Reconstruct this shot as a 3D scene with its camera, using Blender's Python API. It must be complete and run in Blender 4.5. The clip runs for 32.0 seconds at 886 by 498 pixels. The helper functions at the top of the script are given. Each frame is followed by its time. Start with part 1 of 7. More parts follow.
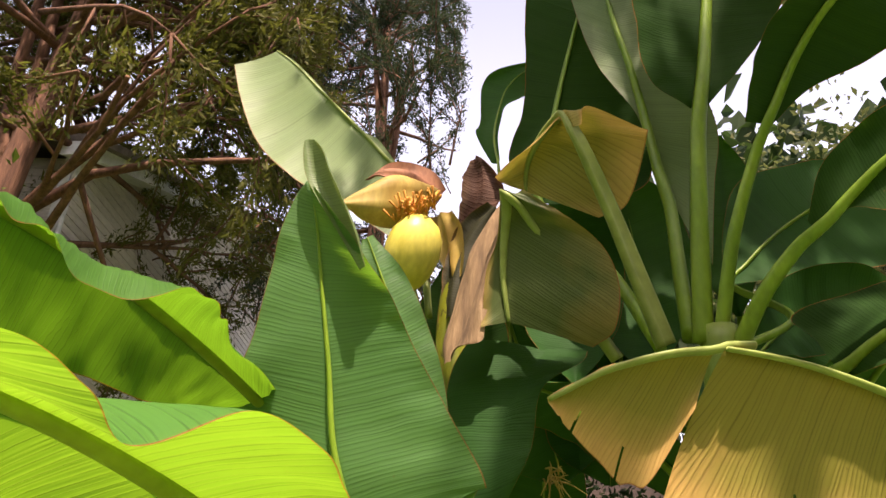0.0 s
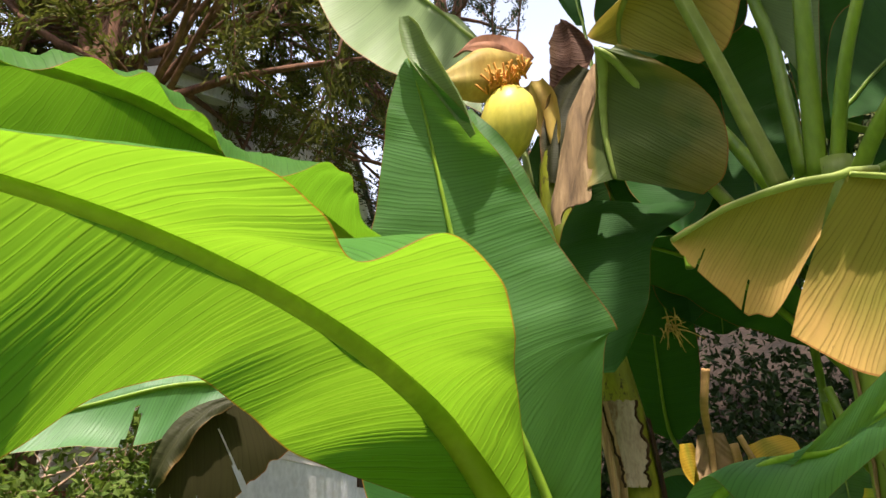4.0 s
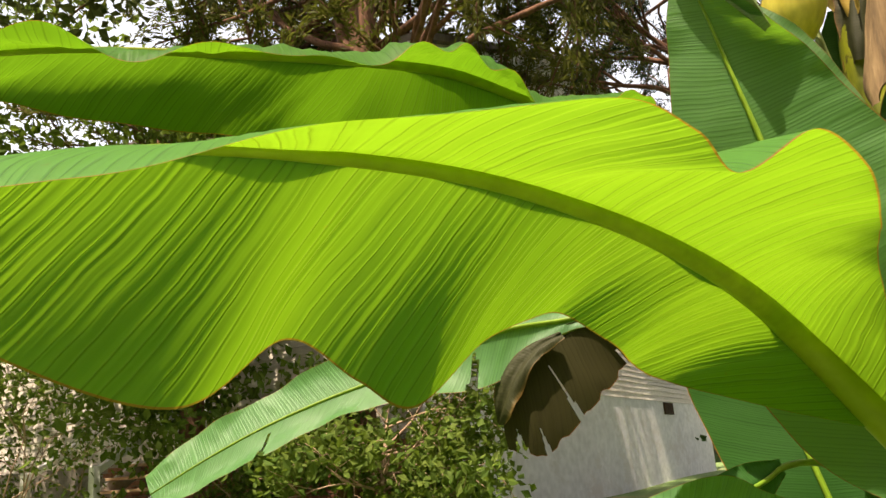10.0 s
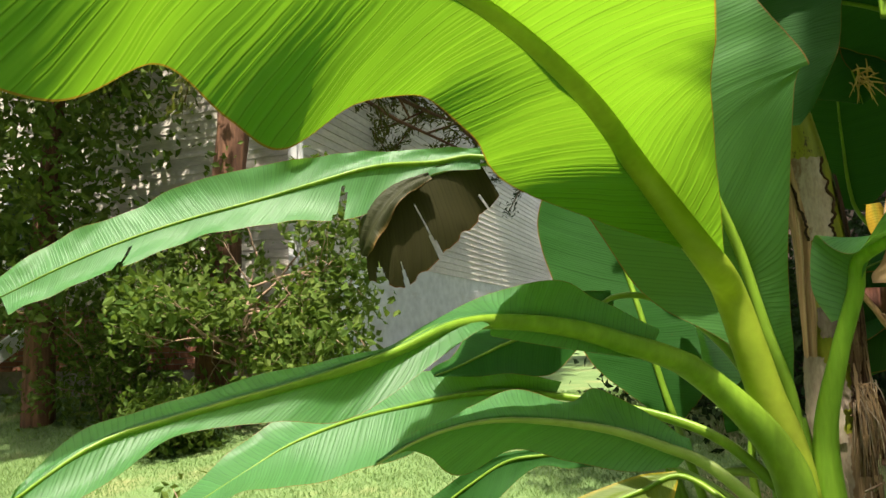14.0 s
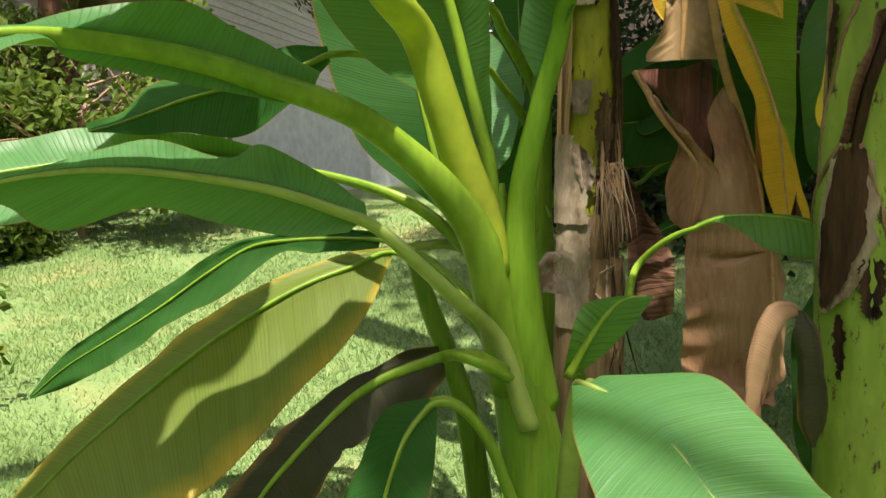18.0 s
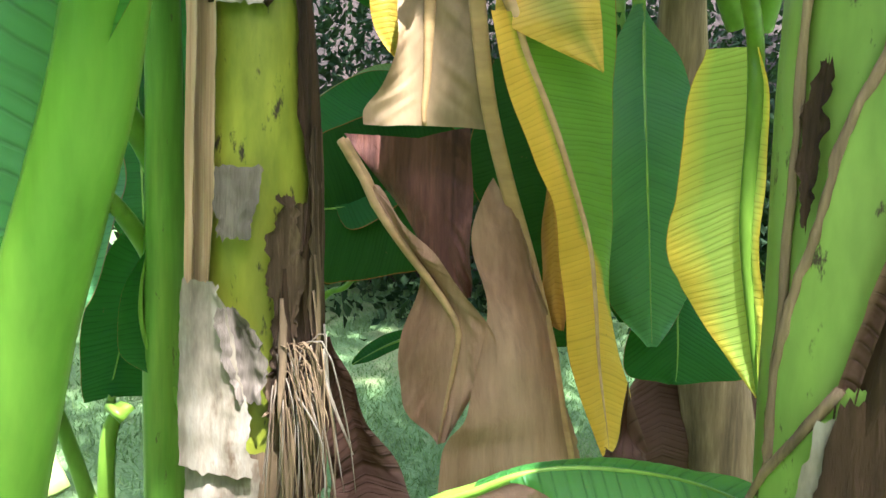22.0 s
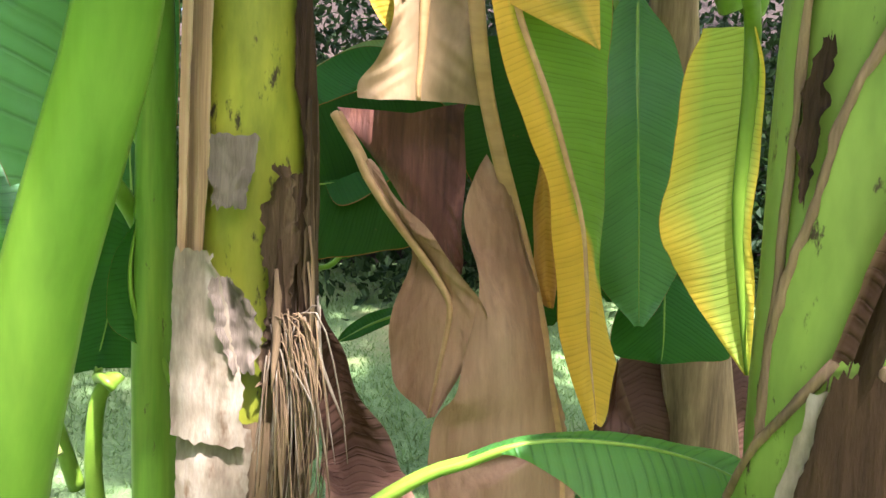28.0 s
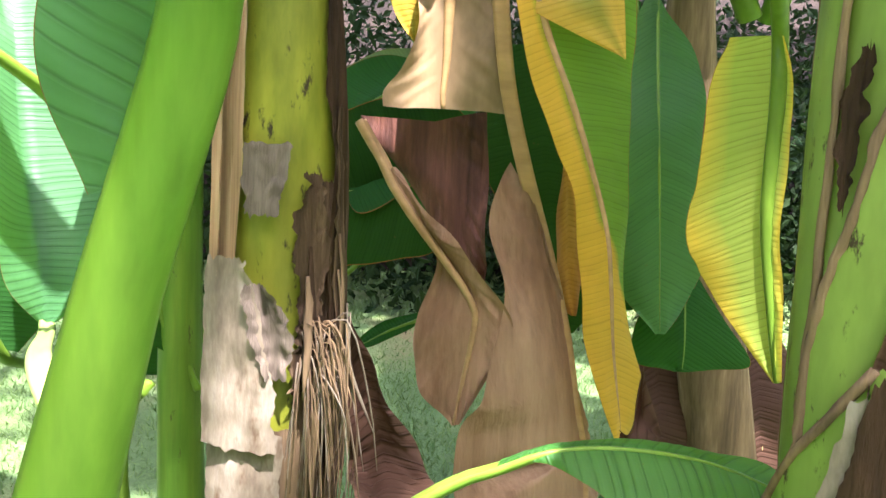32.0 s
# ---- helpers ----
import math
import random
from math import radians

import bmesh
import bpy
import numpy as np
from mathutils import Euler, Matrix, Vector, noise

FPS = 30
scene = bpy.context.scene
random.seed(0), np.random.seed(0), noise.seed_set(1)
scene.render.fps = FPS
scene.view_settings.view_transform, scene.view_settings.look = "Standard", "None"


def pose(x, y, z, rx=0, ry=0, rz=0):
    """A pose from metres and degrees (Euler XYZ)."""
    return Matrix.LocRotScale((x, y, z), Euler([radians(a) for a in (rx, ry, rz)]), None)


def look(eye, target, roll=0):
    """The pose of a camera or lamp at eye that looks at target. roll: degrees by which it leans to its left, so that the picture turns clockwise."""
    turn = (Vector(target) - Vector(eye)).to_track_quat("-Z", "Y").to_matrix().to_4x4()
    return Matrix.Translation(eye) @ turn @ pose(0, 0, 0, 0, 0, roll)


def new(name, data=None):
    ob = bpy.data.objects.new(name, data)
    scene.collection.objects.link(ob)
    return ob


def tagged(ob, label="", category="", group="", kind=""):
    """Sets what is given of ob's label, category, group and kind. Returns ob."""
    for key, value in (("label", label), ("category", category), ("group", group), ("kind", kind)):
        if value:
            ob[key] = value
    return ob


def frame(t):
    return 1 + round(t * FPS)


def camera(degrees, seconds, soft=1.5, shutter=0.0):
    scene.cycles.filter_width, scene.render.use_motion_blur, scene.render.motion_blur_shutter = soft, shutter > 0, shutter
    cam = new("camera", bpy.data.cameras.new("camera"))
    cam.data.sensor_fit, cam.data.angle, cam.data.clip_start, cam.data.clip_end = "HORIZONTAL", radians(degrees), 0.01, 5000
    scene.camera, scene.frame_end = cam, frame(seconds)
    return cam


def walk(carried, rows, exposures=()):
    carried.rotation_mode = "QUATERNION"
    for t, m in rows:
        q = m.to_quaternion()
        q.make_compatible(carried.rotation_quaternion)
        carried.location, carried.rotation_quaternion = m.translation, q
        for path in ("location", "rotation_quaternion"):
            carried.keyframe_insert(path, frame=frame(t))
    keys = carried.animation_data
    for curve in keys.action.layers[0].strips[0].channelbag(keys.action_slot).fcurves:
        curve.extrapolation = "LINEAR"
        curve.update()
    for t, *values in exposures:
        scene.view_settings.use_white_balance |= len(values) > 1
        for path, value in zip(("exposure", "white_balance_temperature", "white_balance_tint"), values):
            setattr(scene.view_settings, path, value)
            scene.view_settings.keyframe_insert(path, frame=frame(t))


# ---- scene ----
cam = camera(59.6, 32.0)
PATH = [
    (0, (0.0080, 0.2620, 1.5560), (-0.0670, 2.0409, 2.4670), 3.10),
    (0.5, (0.0050, 0.2660, 1.5570), (-0.0858, 2.0450, 2.4664), 3.17),
    (1, (0.0020, 0.2710, 1.5590), (-0.1009, 2.0475, 2.4720), 3.19),
    (1.5, (-0.0040, 0.2760, 1.5580), (-0.1142, 2.0523, 2.4704), 3.26),
    (2, (-0.0120, 0.2820, 1.5570), (-0.1381, 2.0633, 2.4576), 3.44),
    (2.5, (-0.0300, 0.2900, 1.5520), (-0.1889, 2.0952, 2.3982), 2.66),
    (4.5, (-0.1249, 0.2218, 1.4415), (-0.3986, 1.8283, 1.9235), -1.7),
    (5, (-0.187, 0.2253, 1.4245), (-0.5389, 1.836, 1.8393), -1.6),
    (5.5, (-0.2176, 0.2133, 1.4254), (-0.6502, 1.8071, 1.8291), -1.6),
    (6, (-0.2202, 0.2167, 1.433), (-0.7199, 1.7918, 1.8334), -1.3),
    (6.5, (-0.2227, 0.2082, 1.4364), (-0.7735, 1.7646, 1.841), -1.4),
    (7, (-0.2193, 0.2014, 1.4415), (-0.8185, 1.7382, 1.8546), -2.5),
    (7.5, (-0.2099, 0.2065, 1.4517), (-0.8356, 1.7272, 1.8826), -2.8),
    (8, (-0.1938, 0.204, 1.4619), (-0.8458, 1.7094, 1.9073), -3.4),
    (8.5, (-0.181, 0.1955, 1.4679), (-0.878, 1.6787, 1.9218), -4.0),
    (9, (-0.1734, 0.17, 1.461), (-0.9392, 1.6141, 1.9285), -4.3),
    (9.5, (-0.1768, 0.1751, 1.4594), (-0.9613, 1.6107, 1.9226), -4.3),
    (10, (-0.1649, 0.1632, 1.4577), (-0.9579, 1.5972, 1.909), -4.7),
    (10.5, (-0.1564, 0.147, 1.4594), (-0.9698, 1.5716, 1.9073), -5.0),
    (11, (-0.147, 0.1403, 1.4662), (-0.9647, 1.564, 1.9064), -5.0),
    (11.5, (-0.1334, 0.1351, 1.4653), (-0.9435, 1.5615, 1.9141), -5.3),
    (12, (-0.119, 0.1479, 1.4585), (-0.8619, 1.609, 1.909), -4.8),
    (12.5, (-0.1139, 0.1666, 1.4398), (-0.748, 1.6864, 1.8622), -4.1),
    (13, (-0.119, 0.1564, 1.382), (-0.7217, 1.7, 1.7628), -2.0),
    (13.5, (-0.1454, 0.1564, 1.337), (-0.7293, 1.7272, 1.6234), -1.6),
    (14, (-0.147, 0.1292, 1.2834), (-0.7233, 1.717, 1.4781), -1.5),
    (14.5, (-0.1122, 0.1793, 1.2579), (-0.6375, 1.796, 1.3064), -3.2),
    (15, (-0.1232, 0.2091, 1.2018), (-0.6248, 1.8309, 1.1227), -2.5),
    (15.5, (-0.1649, 0.2159, 1.1542), (-0.6655, 1.8309, 0.9808), -2.1),
    (17.5, (0.1895, 0.408, 1.1355), (-0.2176, 2.0391, 0.8873), -1.0),
    (18, (0.2686, 0.5074, 1.1236), (-0.1318, 2.1496, 0.9366), -0.3),
    (18.5, (0.2737, 0.6706, 1.1525), (-0.0314, 2.3264, 0.9188), -0.3),
    (19, (0.1496, 0.9061, 1.1916), (0.0918, 2.5968, 1.0191), 0.9),
    (19.5, (0.113, 1.0871, 1.2256), (0.1573, 2.7685, 0.98), -0.5),
    (20, (0.2465, 1.3362, 1.2332), (0.3026, 3.0183, 0.9944), -0.6),
    (20.5, (0.289, 1.4943, 1.269), (0.3417, 3.1764, 1.0276), 2.0),
    (21, (0.2839, 1.5955, 1.3098), (0.4309, 3.2793, 1.1346), 1.6),
    (21.5, (0.2541, 1.666, 1.3242), (0.5117, 3.3388, 1.1678), 2.4),
    (22, (0.2303, 1.672, 1.3285), (0.5049, 3.3439, 1.1899), 1.7),
    (22.5, (0.2159, 1.6779, 1.3251), (0.5168, 3.3447, 1.1865), 2.5),
    (23, (0.187, 1.6796, 1.314), (0.4836, 3.3464, 1.1559), 2.8),
    (23.5, (0.1972, 1.6626, 1.3242), (0.5006, 3.3277, 1.1635), 2.6),
    (24, (0.1997, 1.6626, 1.3225), (0.5006, 3.3286, 1.1686), 2.9),
    (24.5, (0.1997, 1.6711, 1.3191), (0.4913, 3.3388, 1.1619), 2.6),
    (25, (0.1972, 1.6694, 1.3217), (0.5066, 3.3337, 1.1704), 2.7),
    (25.5, (0.1989, 1.6626, 1.3225), (0.5227, 3.326, 1.1831), 2.7),
    (26, (0.1963, 1.6677, 1.3132), (0.5321, 3.3286, 1.1712), 2.7),
    (26.5, (0.2023, 1.6711, 1.3072), (0.5397, 3.3312, 1.1644), 2.7),
    (28.5, (0.2117, 1.6737, 1.3174), (0.5253, 3.3354, 1.1398), 2.8),
    (29, (0.1955, 1.6711, 1.3191), (0.5142, 3.332, 1.15), 2.9),
    (29.5, (0.1861, 1.6652, 1.3174), (0.5108, 3.3269, 1.1669), 3.0),
    (30, (0.187, 1.6728, 1.3157), (0.5168, 3.3337, 1.1661), 3.0),
    (30.5, (0.1776, 1.6694, 1.3166), (0.5091, 3.3303, 1.1755), 3.0),
    (31, (0.1895, 1.6677, 1.3183), (0.5185, 3.3286, 1.1695), 3.0),
    (31.5, (0.1793, 1.6668, 1.3149), (0.5006, 3.3294, 1.1661), 3.0),
    (32, (0.1785, 1.6754, 1.3132), (0.4853, 3.3405, 1.1567), 2.8),
]
EXPOSURES = [(0, 1.25, 6800, 30), (2.5, 1.2, 6800, 27), (4.5, 1.15, 6100, 16), (6, 1.15, 6000, 15), (8, 1.15, 7000, 14), (9, 1.15, 7300, 15), (11.5, 1.15, 7300, 16), (13, 1.25, 6800, 10), (14, 1.3, 6300, 9), (15.5, 1.2, 7000, 14), (18.5, 1.4, 6300, 15), (20, 2.15, 6600, 17), (21, 2.7, 5000, 15), (22.5, 2.8, 5000, 17), (24, 2.8, 5400, 26), (32, 2.8, 5400, 26)]
walk(cam, [(t, look(eye, target, roll)) for t, eye, target, roll in PATH], EXPOSURES)

# ---- sky, sun, exposure ----
SUN_TO = Vector((0.08, -0.43, 0.90)).normalized()
world = bpy.data.worlds.new("sky")
scene.world = world
world.use_nodes = True
wn = world.node_tree.nodes
sky = wn.new("ShaderNodeTexSky")
sky.sky_type, sky.sun_disc = "NISHITA", False
sky.sun_elevation = math.asin(SUN_TO.z)
sky.sun_rotation = math.atan2(SUN_TO.x, SUN_TO.y)
sky.dust_density, sky.air_density, sky.ozone_density = 7.0, 1.0, 0.6
wt = world.node_tree
geo = wn.new("ShaderNodeTexCoord")
sep = wn.new("ShaderNodeSeparateXYZ")
wt.links.new(geo.outputs["Generated"], sep.inputs[0])
low = wn.new("ShaderNodeMath")
low.operation, low.use_clamp = "SUBTRACT", True
low.inputs[0].default_value = 1.0
wt.links.new(sep.outputs[2], low.inputs[1])
power = wn.new("ShaderNodeMath")
power.operation = "POWER"
power.inputs[1].default_value = 1.1
wt.links.new(low.outputs[0], power.inputs[0])
haze = wn.new("ShaderNodeMix")
haze.data_type, haze.blend_type = "RGBA", "ADD"
haze.inputs[7].default_value = (12.5, 13.4, 14.4, 1)
wt.links.new(power.outputs[0], haze.inputs[0])
wt.links.new(sky.outputs[0], haze.inputs[6])
wt.links.new(haze.outputs[2], wn["Background"].inputs[0])
wn["Background"].inputs[1].default_value = 0.07
sun = new("sun", bpy.data.lights.new("sun", "SUN"))
sun.data.energy, sun.data.angle, sun.data.color = 5.0, radians(0.6), (1.0, 0.90, 0.74)
sun.matrix_world = look(SUN_TO * 30, (0, 0, 0))


# ---- helpers of the scene ----
def mesh_of(name, verts, faces, uvs=None, smooth=True):
    me = bpy.data.meshes.new(name)
    me.from_pydata(verts, [], faces)
    if uvs is not None:
        lay = me.uv_layers.new(name="UVMap")
        idx = np.empty(len(me.loops), dtype=np.int32)
        me.loops.foreach_get("vertex_index", idx)
        lay.data.foreach_set("uv", np.asarray(uvs, dtype=np.float32)[idx].ravel())
    if smooth:
        me.polygons.foreach_set("use_smooth", [True] * len(me.polygons))
    me.update()
    return me


def put(name, me, material, parent=None, label=""):
    ob = new(name, me)
    me.materials.append(material)
    if parent is not None:
        ob.parent = parent
    return tagged(ob, label)


def part(name, bm, material, parent, label=""):
    me = bpy.data.meshes.new(name)
    bm.to_mesh(me)
    bm.free()
    return put(name, me, material, parent, label)


def knots(pts):
    p = np.asarray(pts, dtype=float)
    return np.concatenate([[0], np.cumsum(np.sqrt(np.linalg.norm(np.diff(p, axis=0), axis=1)) + 1e-6)])


def spline(pts, n, times=None):
    """Smooth curve through pts at the given knots (by default by the distances between them), n samples."""
    p = np.asarray(pts, dtype=float)
    k = knots(p) if times is None else times
    h = np.diff(k)
    d = np.diff(p, axis=0) / h[:, None]
    m = np.empty_like(p)
    m[0], m[-1] = d[0], d[-1]
    m[1:-1] = (d[:-1] * h[1:, None] + d[1:] * h[:-1, None]) / (h[1:] + h[:-1])[:, None]
    u = np.linspace(k[0], k[-1], n)
    i = np.clip(np.searchsorted(k, u, side="right") - 1, 0, len(h) - 1)
    f = ((u - k[i]) / h[i])[:, None]
    hh = h[i][:, None]
    return (p[i] * (1 + 2 * f) * (1 - f) ** 2 + p[i + 1] * f * f * (3 - 2 * f) + hh * (m[i] * f * (1 - f) ** 2 - m[i + 1] * f * f * (1 - f)))


def even(path, n):
    """The path again, in n equal steps."""
    s = np.concatenate([[0], np.cumsum(np.linalg.norm(np.diff(path, axis=0), axis=1))])
    u = np.linspace(0, s[-1], n)
    return np.stack([np.interp(u, s, path[:, k]) for k in range(3)], 1)


def frames(path):
    """Tangents, side and up vectors along a path, carried along it without twisting."""
    t = np.gradient(path, axis=0)
    t /= np.linalg.norm(t, axis=1)[:, None] + 1e-12
    c = np.cross(t, [0, 0, 1.0])
    k = int(np.argmax(np.linalg.norm(c, axis=1)))
    s = np.zeros_like(t)
    s[k] = c[k] / (np.linalg.norm(c[k]) + 1e-12) if np.linalg.norm(c[k]) > 0.02 else np.array([1.0, 0, 0])
    for order in (range(k + 1, len(t)), range(k - 1, -1, -1)):
        last = s[k]
        for i in order:
            v = last - t[i] * np.dot(last, t[i])
            last = v / (np.linalg.norm(v) + 1e-12)
            s[i] = last
    return t, s, np.cross(s, t)


def tube(path, radii, sides=10, flat=1.0, groove=0.0, rough=0.0, seed=0, cap=True):
    """Verts, faces and uvs of a tube; flat squashes it, groove cuts a channel on its upper side."""
    path = np.asarray(path, dtype=float)
    t, s, n = frames(path)
    vs, uv, fs = [], [], []
    length = np.concatenate([[0], np.cumsum(np.linalg.norm(np.diff(path, axis=0), axis=1))])
    rng = np.random.RandomState(seed)
    for i, p in enumerate(path):
        for j in range(sides):
            a = 2 * math.pi * j / sides
            r = radii[i] * (1 + rough * rng.uniform(-1, 1))
            up = math.sin(a)
            if groove and up > 0:
                up *= 1 - groove * (1 - abs(math.cos(a))) * 1.6
            vs.append(p + r * (math.cos(a) * s[i] + up * flat * n[i]))
            uv.append((length[i], j / sides))
    m = len(path)
    for i in range(m - 1):
        for j in range(sides):
            k = (j + 1) % sides
            fs.append((i * sides + j, i * sides + k, (i + 1) * sides + k, (i + 1) * sides + j))
    if cap:
        fs.append(tuple(range(sides - 1, -1, -1)))
        fs.append(tuple(range((m - 1) * sides, m * sides)))
    return [tuple(v) for v in vs], fs, uv


def tube_part(name, pts, r, material, parent, n=24, label="", **kw):
    path = spline(pts, n)
    rad = np.interp(np.linspace(0, 1, n), np.linspace(0, 1, len(r)), r)
    v, f, uv = tube(path, rad, **kw)
    return put(name, mesh_of(name, v, f, uv), material, parent, label)


# ---- materials ----
def nodes_of(name):
    m = bpy.data.materials.new(name)
    m.use_nodes = True
    nt = m.node_tree
    nt.nodes.clear()
    out = nt.nodes.new("ShaderNodeOutputMaterial")

    def add(kind, **ins):
        nd = nt.nodes.new("ShaderNode" + kind)
        for key, val in ins.items():
            if key == "p_operation":
                nd.operation = val
            elif key == "p_data_type":
                nd.data_type = val
            elif key == "p_blend_type":
                nd.blend_type = val
            elif key == "p_noise_dimensions":
                nd.noise_dimensions = val
            else:
                sock = nd.inputs[int(key[1:])] if key[0] == "i" and key[1:].isdigit() else nd.inputs[key.replace("_", " ")]
                if isinstance(val, bpy.types.NodeSocket):
                    nt.links.new(val, sock)
                else:
                    sock.default_value = val
        return nd
    return m, nt, out, add


def maths(add, op, a, b=0.0, c=0.0):
    return add("Math", p_operation=op, i0=a, i1=b, i2=c).outputs[0]


def mix(add, f, a, b, blend="MIX"):
    nd = add("Mix", p_data_type="RGBA", p_blend_type=blend)
    for sock, val in ((nd.inputs[0], f), (nd.inputs[6], a), (nd.inputs[7], b)):
        if isinstance(val, bpy.types.NodeSocket):
            nd.id_data.links.new(val, sock)
        else:
            sock.default_value = (*val, 1) if isinstance(val, tuple) and len(val) == 3 else val
    return nd.outputs[2]


def ramp(add, fac, *stops):
    nd = add("ValToRGB", i0=fac)
    el = nd.color_ramp.elements
    while len(el) < len(stops):
        el.new(0.5)
    for e, (pos, col) in zip(el, stops):
        e.position, e.color = pos, (*col, 1)
    return nd.outputs[0]


def leaf_material(name, top, glow, dry=None, dry_amount=0.0, vein=0.0095, trans=0.42, rough=0.5, margin=(0.30, 0.10, 0.02), gloss=0.3, side=0.0, lines=0.45, pleats=0.22, tip=None):
    """Banana blade: parallel side veins, soft pleats with their shading put into the colour, thin coloured margin,
    light shining through.
    """
    m, nt, out, add = nodes_of(name)
    uv = add("UVMap").outputs[0]
    sep = add("SeparateXYZ", i0=uv)
    u, v = sep.outputs[0], sep.outputs[1]
    av = maths(add, "ABSOLUTE", v)
    obj = add("TexCoord").outputs["Object"]
    wob = add("TexNoise", Vector=obj, Scale=9.0, Detail=2.0).outputs[0]
    uu = maths(add, "ADD", u, maths(add, "MULTIPLY", wob, 0.012))
    sway = add("TexNoise", p_noise_dimensions="1D", W=maths(add, "MULTIPLY", uu, 26.0), Scale=1.0, Detail=2.0).outputs[0]
    phase = maths(add, "ADD", maths(add, "MULTIPLY", uu, 1.0 / vein), maths(add, "MULTIPLY", sway, 1.6))
    fine = maths(add, "FRACT", phase)
    faint = add("TexNoise", Vector=add("CombineXYZ", i0=maths(add, "MULTIPLY", uu, 60.0), i1=maths(add, "MULTIPLY", v, 2.0), i2=0.0).outputs[0], Scale=1.0, Detail=1.0).outputs[0]
    broad = add("TexNoise", p_noise_dimensions="1D", W=maths(add, "MULTIPLY", uu, 38.0), Scale=1.0, Detail=3.0).outputs[0]
    patch = add("TexNoise", Vector=obj, Scale=4.0, Detail=5.0).outputs[0]
    line = add("Clamp", i0=maths(add, "MULTIPLY_ADD", maths(add, "ABSOLUTE", maths(add, "SUBTRACT", fine, 0.5)), 9.0, -3.4)).outputs[0]
    line = maths(add, "MULTIPLY", line, add("Clamp", i0=maths(add, "MULTIPLY_ADD", faint, 3.0, -0.7)).outputs[0])
    stretch = add("CombineXYZ", i0=maths(add, "MULTIPLY", uu, 24.0), i1=maths(add, "MULTIPLY", v, 1.2), i2=0.0).outputs[0]
    crease = add("TexNoise", Vector=stretch, Scale=1.0, Detail=3.0, Roughness=0.6).outputs[0]
    crease = add("Clamp", i0=maths(add, "MULTIPLY_ADD", crease, 5.0, -2.6)).outputs[0]
    rnd = add("ObjectInfo").outputs["Random"]

    def shade(col, amount):
        dark = tuple(c * 0.84 for c in col)
        light = tuple(min(1, c * 1.14) for c in col)
        a = mix(add, broad, dark, light)
        # Shading across each pleat, painted as a sawtooth darkening of the colour.
        a = mix(add, maths(add, "MULTIPLY", fine, 0.6 * lines), a, tuple(c * 0.7 for c in col))
        a = mix(add, maths(add, "MULTIPLY", line, amount), a, tuple(c * 0.2 for c in col))
        # The shade inside creases is painted in as well.
        a = mix(add, maths(add, "MULTIPLY", crease, 0.10), a, tuple(c * 0.4 for c in col))
        return mix(add, maths(add, "MULTIPLY", patch, 0.35), a, tuple(c * 1.3 if i == 0 else c * 0.9 for i, c in enumerate(col)))
    c_top, c_glow = shade(top, 0.8 * lines), shade(glow, lines)
    if dry:
        w = maths(add, "ADD", maths(add, "MULTIPLY", v, side) if side else maths(add, "MULTIPLY", av, 0.75), maths(add, "MULTIPLY", patch, 0.9))
        w = maths(add, "ADD", w, dry_amount - 1.0)
        if tip:
            w = maths(add, "ADD", w, maths(add, "MULTIPLY", add("Clamp", i0=maths(add, "SUBTRACT", u, tip[0])).outputs[0], tip[1]))
        w = add("Clamp", i0=maths(add, "MULTIPLY", w, 3.0)).outputs[0]
        c_top = mix(add, w, c_top, shade(dry, 0.3))
        c_glow = mix(add, w, c_glow, shade(tuple(min(1, c * 1.2) for c in dry), 0.3))
    edge = maths(add, "GREATER_THAN", av, 0.99)
    c_top = mix(add, maths(add, "MULTIPLY", edge, 0.7), c_top, margin)
    c_glow = mix(add, maths(add, "MULTIPLY", edge, 0.7), c_glow, margin)
    spot = add("TexNoise", Vector=obj, Scale=60.0, Detail=2.0).outputs[0]
    spots = maths(add, "GREATER_THAN", spot, 0.76)
    c_top = mix(add, maths(add, "MULTIPLY", spots, 0.5), c_top, (0.10, 0.06, 0.02))
    wave = maths(add, "SINE", maths(add, "MULTIPLY", phase, 6.2832))
    wave = maths(add, "MULTIPLY", wave, maths(add, "MULTIPLY_ADD", crease, 0.6, 0.5))
    hgt = maths(add, "ADD", maths(add, "MULTIPLY", line, -0.6), maths(add, "MULTIPLY_ADD", broad, 1.4, maths(add, "MULTIPLY", wave, 0.42)))
    bump = add("Bump", Strength=pleats, Distance=0.004, Height=hgt).outputs[0]
    tone = maths(add, "ADD", 0.88, maths(add, "MULTIPLY", rnd, 0.24))
    c_top = mix(add, 1.0, c_top, add("CombineColor", i0=tone, i1=tone, i2=tone).outputs[0], "MULTIPLY")
    bs = add("BsdfPrincipled", Base_Color=c_top, Roughness=rough, Normal=bump)
    bs.inputs["Specular IOR Level"].default_value = gloss
    tr = add("BsdfTranslucent", Color=c_glow, Normal=bump)
    sh = add("MixShader", i0=trans, i1=bs.outputs[0], i2=tr.outputs[0])
    nt.links.new(sh.outputs[0], out.inputs[0])
    return m


